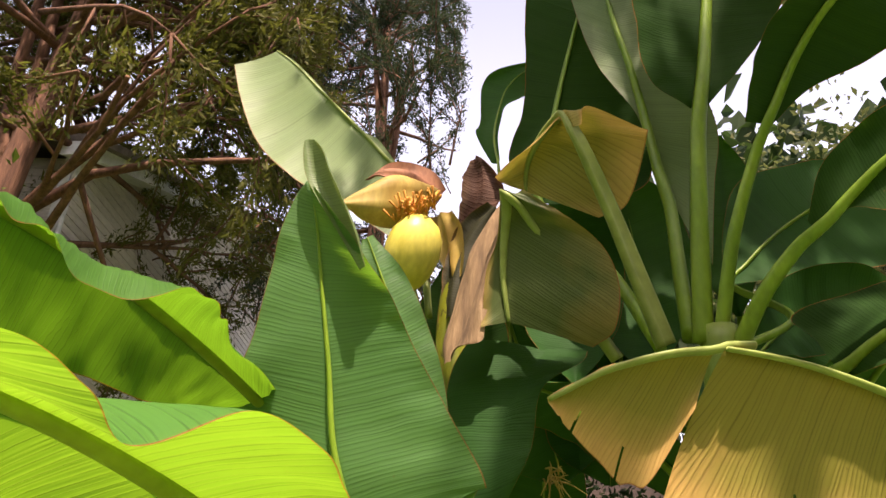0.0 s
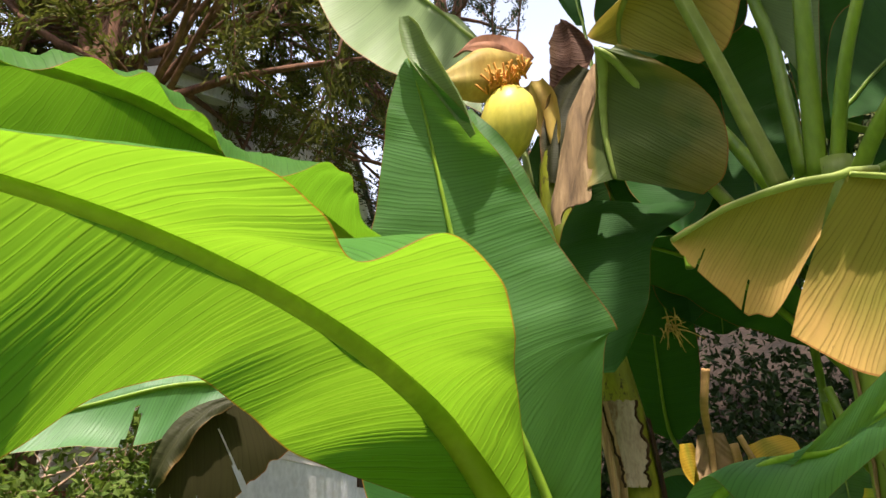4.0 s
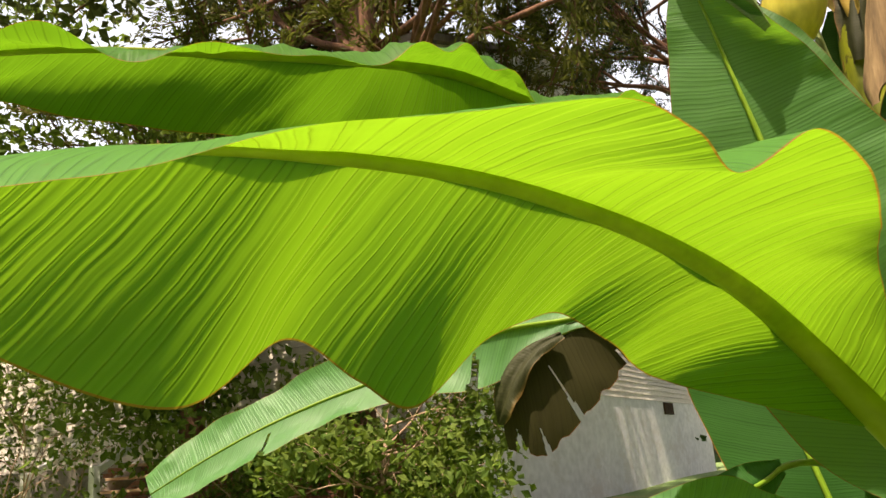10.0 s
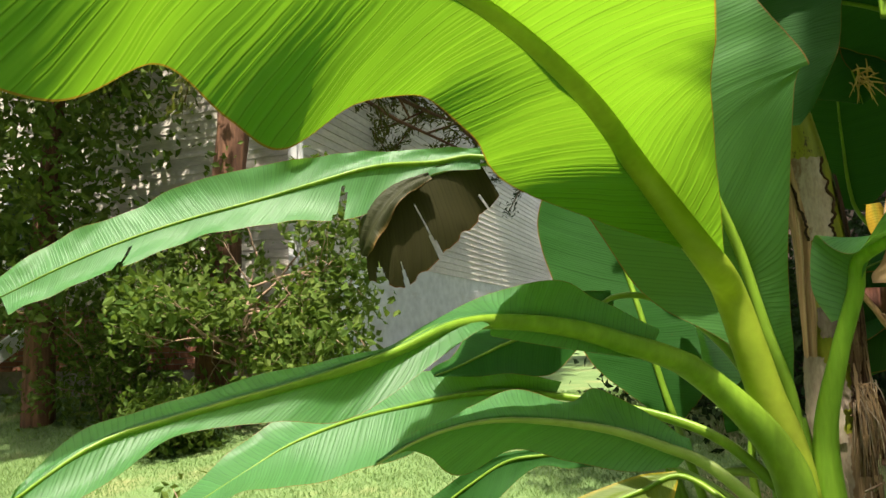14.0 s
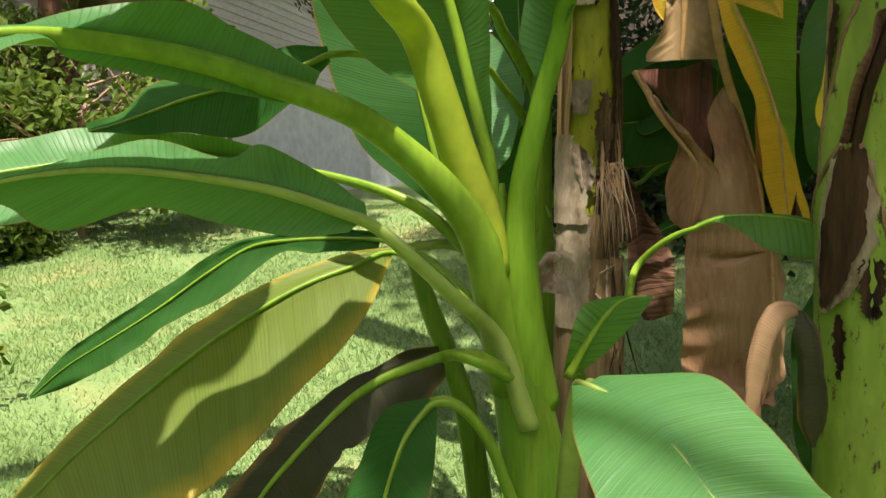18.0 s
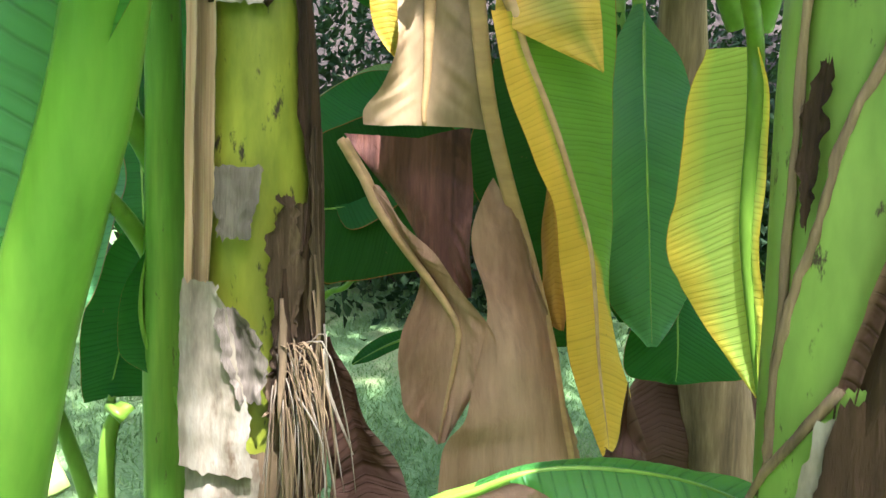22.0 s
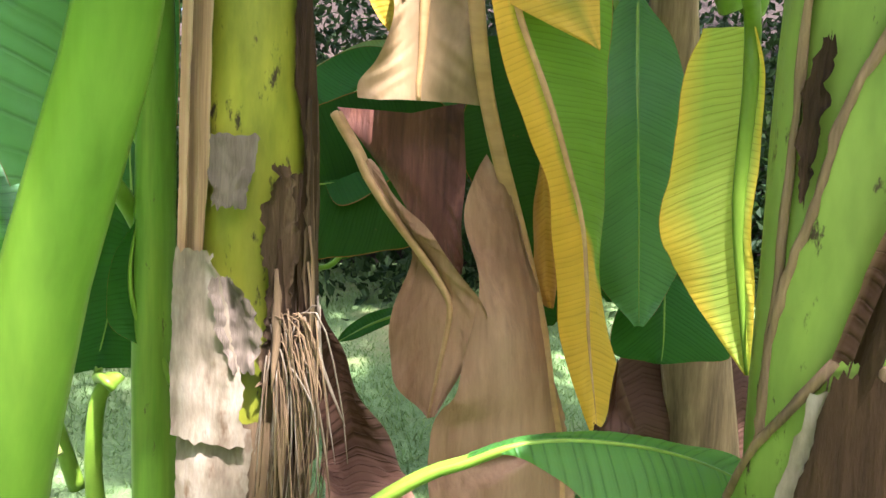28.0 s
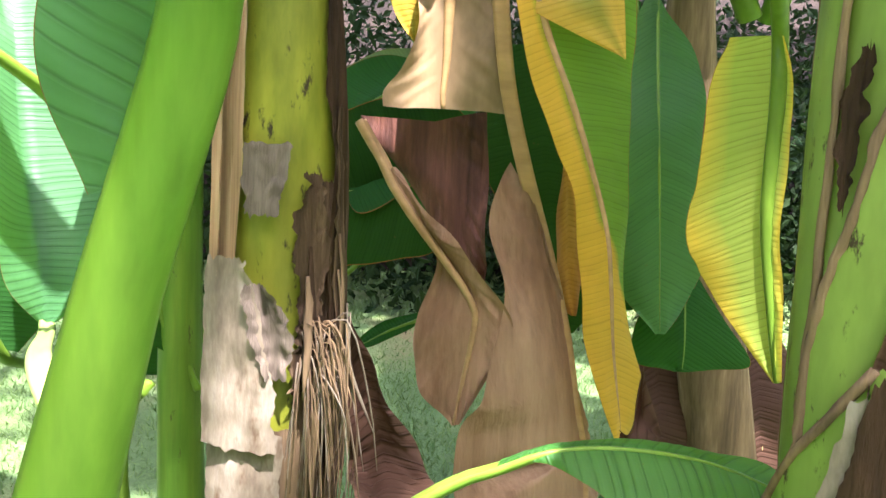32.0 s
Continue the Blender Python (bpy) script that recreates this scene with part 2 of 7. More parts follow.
def surface(name, stops, scale=(1, 1, 1), detail=6.0, rough=0.7, bump=0.4, dist=0.01, fine=None, metal=0.0, spec=0.3, coord="Object", blotch=None, trans=0.0):
    """A rough natural surface: stretched noise through a colour ramp, a finer grain and bump."""
    m, nt, out, add = nodes_of(name)
    co = add("TexCoord").outputs[coord]
    mp = add("Mapping", Vector=co, Scale=scale).outputs[0]
    big = add("TexNoise", Vector=mp, Scale=1.0, Detail=detail, Roughness=0.62).outputs[0]
    col = ramp(add, big, *stops)
    mp2 = add("Mapping", Vector=co, Scale=fine or tuple(s * 6 for s in scale)).outputs[0]
    grain = add("TexNoise", Vector=mp2, Scale=1.0, Detail=4.0).outputs[0]
    col = mix(add, 0.35, col, ramp(add, grain, (0.3, (0.35, 0.35, 0.35)), (0.7, (1, 1, 1))), "MULTIPLY")
    if blotch:
        bc, bscale, thr = blotch
        mp3 = add("Mapping", Vector=co, Scale=bscale).outputs[0]
        b = add("TexNoise", Vector=mp3, Scale=1.0, Detail=5.0, Roughness=0.7).outputs[0]
        b = add("Clamp", i0=maths(add, "MULTIPLY", maths(add, "SUBTRACT", b, thr), 14.0)).outputs[0]
        col = mix(add, b, col, bc)
    rnd = add("ObjectInfo").outputs["Random"]
    tone = maths(add, "ADD", 0.88, maths(add, "MULTIPLY", rnd, 0.24))
    col = mix(add, 1.0, col, add("CombineColor", i0=tone, i1=tone, i2=tone).outputs[0], "MULTIPLY")
    h = maths(add, "ADD", big, maths(add, "MULTIPLY", grain, 0.5))
    bp = add("Bump", Strength=bump, Distance=dist, Height=h).outputs[0]
    bs = add("BsdfPrincipled", Base_Color=col, Roughness=rough, Metallic=metal, Normal=bp)
    bs.inputs["Specular IOR Level"].default_value = spec
    last = bs.outputs[0]
    if trans:
        tr = add("BsdfTranslucent", Color=col, Normal=bp)
        last = add("MixShader", i0=trans, i1=last, i2=tr.outputs[0]).outputs[0]
    nt.links.new(last, out.inputs[0])
    return m


GREEN = leaf_material("leaf_green", (0.05, 0.17, 0.03), (0.25, 0.52, 0.018), lines=0.5, vein=0.0165, rough=0.5, gloss=0.25, pleats=0.42)
# Leaf green darkened in its colour for leaves standing in shade.
DARK = leaf_material("leaf_green_shade", (0.018, 0.078, 0.012), (0.07, 0.24, 0.010), trans=0.28, rough=0.65, gloss=0.12)
FRESH = leaf_material("leaf_fresh_waxy", (0.075, 0.215, 0.075), (0.22, 0.52, 0.04), trans=0.45, vein=0.0105, rough=0.45, gloss=0.35)
# Darker tone of GREEN, for a single leaf.
GREEN_DEEP = leaf_material("leaf_green_darker", (0.045, 0.14, 0.02), (0.15, 0.37, 0.012), trans=0.4, vein=0.0105, rough=0.55, gloss=0.2)
DEAD = leaf_material("leaf_dead_olive", (0.034, 0.034, 0.011), (0.06, 0.05, 0.01), trans=0.2, rough=0.7, vein=0.014, gloss=0.15)
MID = leaf_material("leaf_mid_green", (0.062, 0.18, 0.045), (0.20, 0.46, 0.028), trans=0.4, vein=0.0105, rough=0.5, gloss=0.3)
PALE = leaf_material("leaf_pale_green", (0.16, 0.26, 0.10), (0.30, 0.42, 0.08), trans=0.35)
YELLOWING = leaf_material("leaf_yellowing", (0.11, 0.17, 0.02), (0.34, 0.40, 0.02), dry=(0.50, 0.38, 0.03), dry_amount=0.06, trans=0.35)
# YELLOWING made brighter, with sunlight put into its colours.
YELLOWING_LIT = leaf_material("leaf_yellowing_lit", (0.24, 0.34, 0.05), (0.58, 0.68, 0.06), dry=(0.68, 0.52, 0.04), dry_amount=0.10, trans=0.5)
YELLOW_HALF = leaf_material("leaf_half_yellow", (0.13, 0.27, 0.015), (0.30, 0.56, 0.015), dry=(0.62, 0.42, 0.02), dry_amount=0.45, trans=0.4, side=-0.9, tip=(0.36, 9.0))
YELLOW = leaf_material("leaf_yellow", (0.30, 0.30, 0.02), (0.55, 0.42, 0.02), dry=(0.62, 0.42, 0.03), dry_amount=0.55, trans=0.4)
YELLOW_ORANGE = leaf_material("leaf_orange_dry", (0.42, 0.22, 0.03), (0.62, 0.28, 0.02), dry=(0.36, 0.17, 0.04), dry_amount=0.35, trans=0.45, rough=0.7)
TAN = leaf_material("leaf_tan_dry", (0.32, 0.215, 0.125), (0.36, 0.22, 0.10), dry=(0.25, 0.155, 0.09), dry_amount=0.4, trans=0.22, rough=0.75, vein=0.006, lines=0.12, pleats=0.25, margin=(0.2, 0.1, 0.05), gloss=0.15)
BROWN = leaf_material("leaf_dark_brown", (0.085, 0.046, 0.028), (0.14, 0.06, 0.03), dry=(0.20, 0.13, 0.075), dry_amount=0.0, vein=0.016, trans=0.2, rough=0.75, margin=(0.1, 0.05, 0.03), gloss=0.2, pleats=0.7, lines=0.7)
# Shaded copy of the leaf green; undersides' shade is put into its colour.
DEEP_SHADE = leaf_material("leaf_green_deep_shade", (0.014, 0.048, 0.007), (0.06, 0.16, 0.007), trans=0.2, rough=0.7, gloss=0.06)
LIMP = leaf_material("leaf_limp_green", (0.075, 0.12, 0.025), (0.16, 0.22, 0.025), dry=(0.26, 0.22, 0.05), dry_amount=0.1, trans=0.2, rough=0.55, vein=0.011)
OLIVE = leaf_material("leaf_olive_dry", (0.03, 0.036, 0.01), (0.07, 0.06, 0.01), dry=(0.22, 0.14, 0.035), dry_amount=-0.05, trans=0.2, rough=0.65)
WILT = leaf_material("leaf_wilted", (0.28, 0.265, 0.045), (0.44, 0.39, 0.045), dry=(0.54, 0.37, 0.11), dry_amount=0.14, trans=0.25, rough=0.6, vein=0.011, pleats=0.35, lines=0.7)
# Brighter copy of RIB: light is put into the colour of these ribs.
RIB_LIT = surface("midrib_lit", ((0.3, (0.30, 0.42, 0.03)), (0.7, (0.42, 0.50, 0.05))), scale=(4, 4, 4), rough=0.4, bump=0.15, dist=0.003, trans=0.45)
RIB = surface("midrib_green", ((0.3, (0.15, 0.28, 0.02)), (0.7, (0.25, 0.39, 0.035))), scale=(9, 9, 3), rough=0.35, bump=0.15, dist=0.003, trans=0.18)
RIB_BROAD = surface("midrib_broad", ((0.3, (0.17, 0.34, 0.02)), (0.7, (0.27, 0.45, 0.04))), scale=(14, 14, 2), rough=0.4, bump=0.12, dist=0.003, trans=0.35)
RIB_PALE = surface("midrib_pale", ((0.3, (0.24, 0.33, 0.07)), (0.7, (0.36, 0.44, 0.12))), scale=(4, 4, 4), rough=0.4, bump=0.15, dist=0.003, trans=0.15)
RIB_DRY = surface("midrib_dry", ((0.3, (0.36, 0.21, 0.08)), (0.7, (0.50, 0.32, 0.13))), scale=(3, 3, 12), rough=0.7, bump=0.3, dist=0.004)
STEM = surface("pseudostem_green", ((0.3, (0.10, 0.12, 0.009)), (0.5, (0.23, 0.25, 0.016)), (0.75, (0.35, 0.33, 0.028))), scale=(9, 9, 2.5), rough=0.42, bump=0.2, dist=0.003, blotch=((0.03, 0.02, 0.012), (34, 34, 13), 0.575))
STEM_R = surface("sheath_light_green", ((0.3, (0.15, 0.25, 0.028)), (0.7, (0.25, 0.35, 0.055))), scale=(7, 7, 2), rough=0.4, bump=0.15, dist=0.003, blotch=((0.05, 0.033, 0.018), (44, 44, 18), 0.585), trans=0.2)
STEM_N = surface("sheath_fresh_green", ((0.3, (0.075, 0.17, 0.012)), (0.5, (0.12, 0.24, 0.018)), (0.7, (0.19, 0.30, 0.024))), scale=(16, 16, 1.5), rough=0.36, bump=0.22, dist=0.003, blotch=((0.06, 0.05, 0.02), (40, 40, 12), 0.66), trans=0.1)
HUSK = surface("husk_brown", ((0.25, (0.05, 0.032, 0.018)), (0.55, (0.23, 0.15, 0.075)), (0.8, (0.46, 0.33, 0.18))), scale=(22, 22, 2.2), rough=0.85, bump=0.7, dist=0.008)
HUSK_PALE = surface("husk_papery", ((0.25, (0.15, 0.11, 0.07)), (0.5, (0.30, 0.24, 0.165)), (0.75, (0.42, 0.36, 0.275))), scale=(26, 26, 9), rough=0.7, bump=0.4, dist=0.004, trans=0.1, blotch=((0.15, 0.095, 0.055), (9, 9, 5), 0.55))
ROT = surface("husk_rotten", ((0.3, (0.014, 0.009, 0.006)), (0.7, (0.065, 0.036, 0.018))), scale=(26, 26, 4), rough=0.9, bump=0.9, dist=0.010, spec=0.12)
BUD = surface("bud_yellow", ((0.3, (0.62, 0.52, 0.06)), (0.7, (0.74, 0.66, 0.14))), scale=(8, 8, 4), rough=0.4, bump=0.12, dist=0.003, trans=0.12)
BRACT = surface("bract_ochre", ((0.3, (0.40, 0.26, 0.05)), (0.7, (0.55, 0.42, 0.10))), scale=(12, 12, 4), rough=0.6, bump=0.3, dist=0.004, trans=0.15)
BRACT_RED = surface("bract_red_brown", ((0.3, (0.16, 0.06, 0.03)), (0.7, (0.36, 0.16, 0.07))), scale=(14, 14, 5), rough=0.7, bump=0.4, dist=0.004)
TAN_SHEET = surface("dry_leaf_tan", ((0.25, (0.19, 0.095, 0.042)), (0.5, (0.36, 0.21, 0.11)), (0.75, (0.49, 0.31, 0.175))), scale=(9, 9, 2.2), detail=8.0, rough=0.7, bump=0.85, dist=0.012, fine=(70, 70, 9), trans=0.15)
FLAG_SHEET = surface("dry_leaf_olive_tan", ((0.25, (0.22, 0.145, 0.065)), (0.6, (0.31, 0.21, 0.10)), (0.8, (0.37, 0.265, 0.135))), scale=(7, 7, 4), detail=8.0, rough=0.75, bump=0.35, dist=0.005, fine=(60, 60, 20), trans=0.15)
RED_SHEET = surface("dry_sheath_red_brown", ((0.3, (0.05, 0.02, 0.014)), (0.52, (0.15, 0.058, 0.036)), (0.72, (0.28, 0.125, 0.072))), scale=(22, 22, 1.6), detail=7.0, rough=0.65, bump=0.9, dist=0.010, fine=(120, 120, 8), trans=0.12)
HUSK_DARK = surface("husk_dark", ((0.3, (0.022, 0.014, 0.008)), (0.52, (0.085, 0.052, 0.027)), (0.72, (0.23, 0.155, 0.085))), scale=(40, 40, 3), rough=0.9, bump=0.9, dist=0.010, spec=0.15)
HUSK_GREY = surface("husk_weathered", ((0.25, (0.07, 0.052, 0.037)), (0.6, (0.16, 0.125, 0.09)), (0.85, (0.25, 0.205, 0.15))), scale=(60, 60, 5), rough=0.85, bump=0.6, dist=0.004)
HUSK_STRIP = surface("husk_strip", ((0.3, (0.15, 0.08, 0.035)), (0.5, (0.34, 0.21, 0.10)), (0.7, (0.46, 0.33, 0.18))), scale=(60, 60, 1.2), rough=0.75, bump=0.5, dist=0.004)
BARK = surface("cedar_bark", ((0.3, (0.075, 0.036, 0.022)), (0.7, (0.25, 0.125, 0.07))), scale=(14, 14, 2), rough=0.9, bump=0.9, dist=0.02)
BARK_PALE = surface("shrub_bark", ((0.3, (0.22, 0.14, 0.09)), (0.7, (0.45, 0.32, 0.22))), scale=(12, 12, 3), rough=0.9, bump=0.7, dist=0.01)
# Earth made near-black: the shade on the bank is in the colour.
EARTH_SHADED = surface("earth_shaded", ((0.3, (0.012, 0.009, 0.007)), (0.7, (0.05, 0.034, 0.025))), scale=(3, 3, 3), rough=0.95, bump=0.8, dist=0.03)


def foliage(name, a, b, glow, trans=0.3, rough=0.6):
    m, nt, out, add = nodes_of(name)
    r = add("NewGeometry").outputs["Random Per Island"]
    col = mix(add, r, a, b)
    nz = add("TexNoise", Vector=add("TexCoord").outputs["Object"], Scale=1.3, Detail=3.0).outputs[0]
    col = mix(add, maths(add, "MULTIPLY", nz, 0.6), col, tuple(c * 0.5 for c in a))
    bs = add("BsdfPrincipled", Base_Color=col, Roughness=rough)
    bs.inputs["Specular IOR Level"].default_value = 0.08
    tr = add("BsdfTranslucent", Color=(*glow, 1))
    sh = add("MixShader", i0=trans, i1=bs.outputs[0], i2=tr.outputs[0])
    nt.links.new(sh.outputs[0], out.inputs[0])
    return m


NEEDLES = foliage("cedar_needles", (0.035, 0.048, 0.012), (0.16, 0.15, 0.035), (0.15, 0.17, 0.025), trans=0.3)
NEEDLES_DARK = foliage("cedar_needles_dark", (0.018, 0.03, 0.018), (0.06, 0.075, 0.04), (0.06, 0.09, 0.03), trans=0.25)
SHRUB_LEAF = foliage("shrub_leaves", (0.045, 0.09, 0.015), (0.15, 0.20, 0.04), (0.18, 0.27, 0.03))
# Hedge and woods leaves: shade is put into a near-black green.
SHADED_LEAF = foliage("shaded_leaves", (0.010, 0.024, 0.010), (0.04, 0.065, 0.022), (0.04, 0.08, 0.016))
FAR_LEAF = foliage("far_tree_leaves", (0.07, 0.10, 0.04), (0.17, 0.17, 0.07), (0.14, 0.17, 0.05))
GRASS = foliage("grass_blades", (0.10, 0.185, 0.06), (0.28, 0.37, 0.13), (0.25, 0.39, 0.11), trans=0.4)
LAWN = surface("lawn", ((0.25, (0.09, 0.14, 0.04)), (0.5, (0.15, 0.235, 0.08)), (0.62, (0.23, 0.255, 0.10)), (0.72, (0.32, 0.21, 0.11))), scale=(0.9, 0.9, 0.9), detail=9.0, rough=0.95, bump=0.9, dist=0.03, fine=(70, 70, 70))


# ---- ground ----
def gz(x, y):
    a = max(0.0, y - 3.0)
    b = min(a, 5.0)
    return 0.15 * b * b / (b + 0.8) + 0.02 * math.sin(x * 0.9) * math.sin(y * 0.7)


def ground_sheet():
    xs = np.concatenate([np.linspace(-900, -30, 8), np.linspace(-20, 20, 81), np.linspace(30, 900, 8)])
    ys = np.concatenate([np.linspace(-900, -20, 8), np.linspace(-10, 25, 71), np.linspace(40, 900, 8)])
    vs = [(x, y, gz(x, y)) for y in ys for x in xs]
    w = len(xs)
    fs = [(j * w + i, j * w + i + 1, (j + 1) * w + i + 1, (j + 1) * w + i) for j in range(len(ys) - 1) for i in range(w - 1)]
    tagged(put("ground", mesh_of("ground", vs, fs), LAWN), "sunlit lawn with worn brown patches rising to the house", "lawn", kind="structure")


ground_sheet()

# ---- banana leaves ----
LEAVES = {}
LEAVES["A"] = (
    [(-0.008, 2.097, 0.890), (-0.039, 2.090, 1.034), (-0.070, 2.068, 1.122), (-0.104, 2.030, 1.246), (-0.138, 1.990, 1.368)],
    [(-0.172, 1.882, 1.442, 0.02, -74, 0.022, 0.029, 145, -0.01),
     (-0.287, 1.823, 1.625, 0.222, -62, 0.22, 0.247, -163, 0.21),
     (-0.366, 1.396, 1.720, 0.184, -46, 0.111, 0.25, -176, 0.057),
     (-0.420, 1.217, 1.750, 0.172, -39, 0.051, 0.304, -176, 0.02),
     (-0.465, 1.094, 1.766, 0.207, -53, 0.056, 0.328, -172, 0.054),
     (-0.507, 0.975, 1.773, 0.287, -62, 0.065, 0.309, -161, 0.038),
     (-0.537, 0.889, 1.773, 0.272, -51, 0.046, 0.296, -168, -0.016),
     (-0.580, 0.796, 1.771, 0.229, -46, 0.055, 0.264, -171, -0.051),
     (-0.623, 0.706, 1.760, 0.256, -61, 0.098, 0.194, -165, 0.009),
     (-0.707, 0.582, 1.750, 0.188, -53, 0.131, 0.137, -149, 0.025),
     (-0.827, 0.447, 1.718, 0.066, -23, 0.076, 0.101, -147, -0.021)])
LEAVES["B"] = (
    [(-0.017, 2.100, 0.925), (-0.014, 2.105, 1.068)],
    [(-0.021, 2.103, 1.152, 0.011, -112, -0.002, 0.016, 105, 0.005),
     (-0.052, 2.114, 1.269, 0.125, -84, 0.032, 0.07, 126, -0.015),
     (-0.085, 2.126, 1.399, 0.263, -36, 0.017, 0.108, 174, -0.017),
     (-0.145, 2.050, 1.607, 0.321, -43, 0.109, 0.237, 139, 0.143),
     (-0.261, 2.000, 1.856, 0.367, -54, 0.13, 0.309, 123, -0.087),
     (-0.291, 2.000, 2.004, 0.283, -62, 0.059, 0.268, 118, -0.05),
     (-0.325, 1.980, 2.187, 0.192, -59, 0.019, 0.2, 124, -0.052),
     (-0.356, 1.970, 2.343, 0.128, -65, 0.039, 0.167, 125, -0.085),
     (-0.382, 1.960, 2.479, 0.087, -67, 0.016, 0.139, 154, -0.133),
     (-0.403, 1.950, 2.555, 0.038, -72, 0.017, 0.099, 159, -0.116),
     (-0.416, 1.950, 2.605, 0.012, -90, -0.001, 0.052, 166, -0.052)])
LEAVES["C"] = (
    [(-0.019, 2.150, 1.035), (-0.314, 2.316, 1.910)],
    [(-0.458, 2.079, 2.032, 0.057, -25, 0.009, 0.042, 136, 0.012),
     (-0.525, 1.938, 2.081, 0.113, -43, -0.026, 0.112, -170, 0.144),
     (-0.600, 1.744, 2.124, 0.157, -66, -0.08, 0.219, -164, 0.126),
     (-0.662, 1.565, 2.141, 0.181, -68, -0.076, 0.236, -155, 0.112),
     (-0.686, 1.431, 2.136, 0.196, -69, -0.069, 0.173, -144, 0.085),
     (-0.726, 1.287, 2.129, 0.217, -74, -0.043, 0.165, -159, 0.115),
     (-0.753, 0.974, 2.028, 0.134, -52, 0.058, 0.125, -165, 0.027),
     (-0.826, 0.859, 2.010, 0.105, -56, 0.067, 0.102, -153, -0.015),
     (-0.905, 0.753, 1.991, 0.086, -48, 0.056, 0.087, -150, -0.008),
     (-0.982, 0.636, 1.971, 0.069, -34, 0.043, 0.058, -162, 0.001),
     (-1.070, 0.510, 1.923, 0.022, -66, 0.01, 0.026, -177, -0.005)])
LEAVES["E"] = (
    [(0.027, 2.123, 0.638), (-0.004, 2.109, 0.813), (-0.035, 2.083, 0.964), (-0.090, 2.042, 1.064), (-0.188, 1.969, 1.172)],
    [(-0.295, 1.835, 1.257, 0.032, -86, -0.002, 0.035, 98, -0.002),
     (-0.412, 1.718, 1.308, 0.06, -91, -0.009, 0.055, 76, -0.03),
     (-0.521, 1.580, 1.328, 0.049, -80, 0.046, 0.078, 62, -0.086),
     (-0.604, 1.450, 1.321, 0.051, -142, -0.011, 0.075, 2, -0.002),
     (-0.684, 1.349, 1.272, 0.083, -103, 0.105, 0.028, -1, -0.012),
     (-0.786, 1.242, 1.231, 0.057, -125, 0.083, 0.042, 15, -0.014),
     (-0.895, 1.122, 1.192, 0.039, -129, 0.049, 0.049, 15, -0.002),
     (-0.964, 1.048, 1.170, 0.072, -129, 0.046, 0.049, 13, -0.025),
     (-1.008, 0.980, 1.139, 0.057, -118, 0.05, 0.049, 8, -0.027),
     (-1.059, 0.909, 1.077, 0.008, -61, 0.013, 0.005, 155, -0.009)])
LEAVES["G"] = (
    [(0.073, 2.087, 0.570), (0.035, 2.087, 0.678), (0.001, 2.080, 0.768), (-0.079, 1.980, 0.877), (-0.158, 1.930, 0.965)],
    [(-0.235, 1.947, 1.019, 0.042, -82, 0.024, 0.027, 85, 0.016),
     (-0.320, 1.902, 1.060, 0.088, -86, 0.024, 0.047, 44, -0.031),
     (-0.410, 1.854, 1.090, 0.095, -79, 0.055, 0.096, 50, 0),
     (-0.493, 1.788, 1.107, 0.078, -72, 0.088, 0.06, 46, -0.05),
     (-0.566, 1.703, 1.120, 0.112, -83, 0.135, 0.076, 41, -0.024),
     (-0.633, 1.619, 1.120, 0.053, -81, 0.106, 0.047, 28, -0.032),
     (-0.706, 1.512, 1.098, 0.025, -20, 0.039, 0.03, 8, -0.031),
     (-0.768, 1.449, 1.059, 0.007, -73, 0.009, 0.017, 9, -0.014)])
LEAVES["H"] = (
    [(-0.010, 2.150, 0.874), (-0.200, 2.150, 1.039)],
    [(-0.579, 2.161, 1.133, 0.031, -79, 0.011, 0.031, 101, -0.011),
     (-0.707, 2.038, 1.157, 0.095, -110, 0.098, 0.05, 57, -0.017),
     (-0.886, 1.856, 1.130, 0.139, -134, 0.058, 0.085, 44, -0.007),
     (-1.047, 1.699, 1.081, 0.125, -139, 0.074, 0.083, 33, 0.002),
     (-1.151, 1.558, 1.002, 0.1, -178, 0.042, 0.076, 23, -0.01),
     (-1.208, 1.454, 0.950, 0.054, -156, 0.014, 0.053, 10, 0.016),
     (-1.246, 1.420, 0.929, 0.019, -136, 0.001, 0.012, 78, -0)])
LEAVES["Y"] = (
    [(0.043, 2.120, 0.649), (-0.129, 2.220, 0.822)],
    [(-0.291, 2.286, 0.916, 0.009, -99, 0.003, 0.009, 81, 0.004),
     (-0.367, 2.263, 0.889, 0.103, -118, 0, 0.033, 57, 0.019),
     (-0.456, 2.215, 0.858, 0.181, -120, 0.012, 0.049, 35, 0.058),
     (-0.566, 2.147, 0.796, 0.222, -121, 0.048, 0.057, 38, 0.041),
     (-0.676, 2.055, 0.714, 0.26, -122, 0.095, 0.068, 31, 0.028),
     (-0.778, 1.963, 0.617, 0.25, -130, 0.089, 0.056, 32, 0.017),
     (-0.867, 1.841, 0.512, 0.209, -138, 0.054, 0.057, 16, 0.007),
     (-0.938, 1.735, 0.408, 0.144, -143, 0.028, 0.033, 1, 0.034),
     (-0.993, 1.655, 0.316, 0.008, -123, 0.001, 0.008, 57, -0.001)])
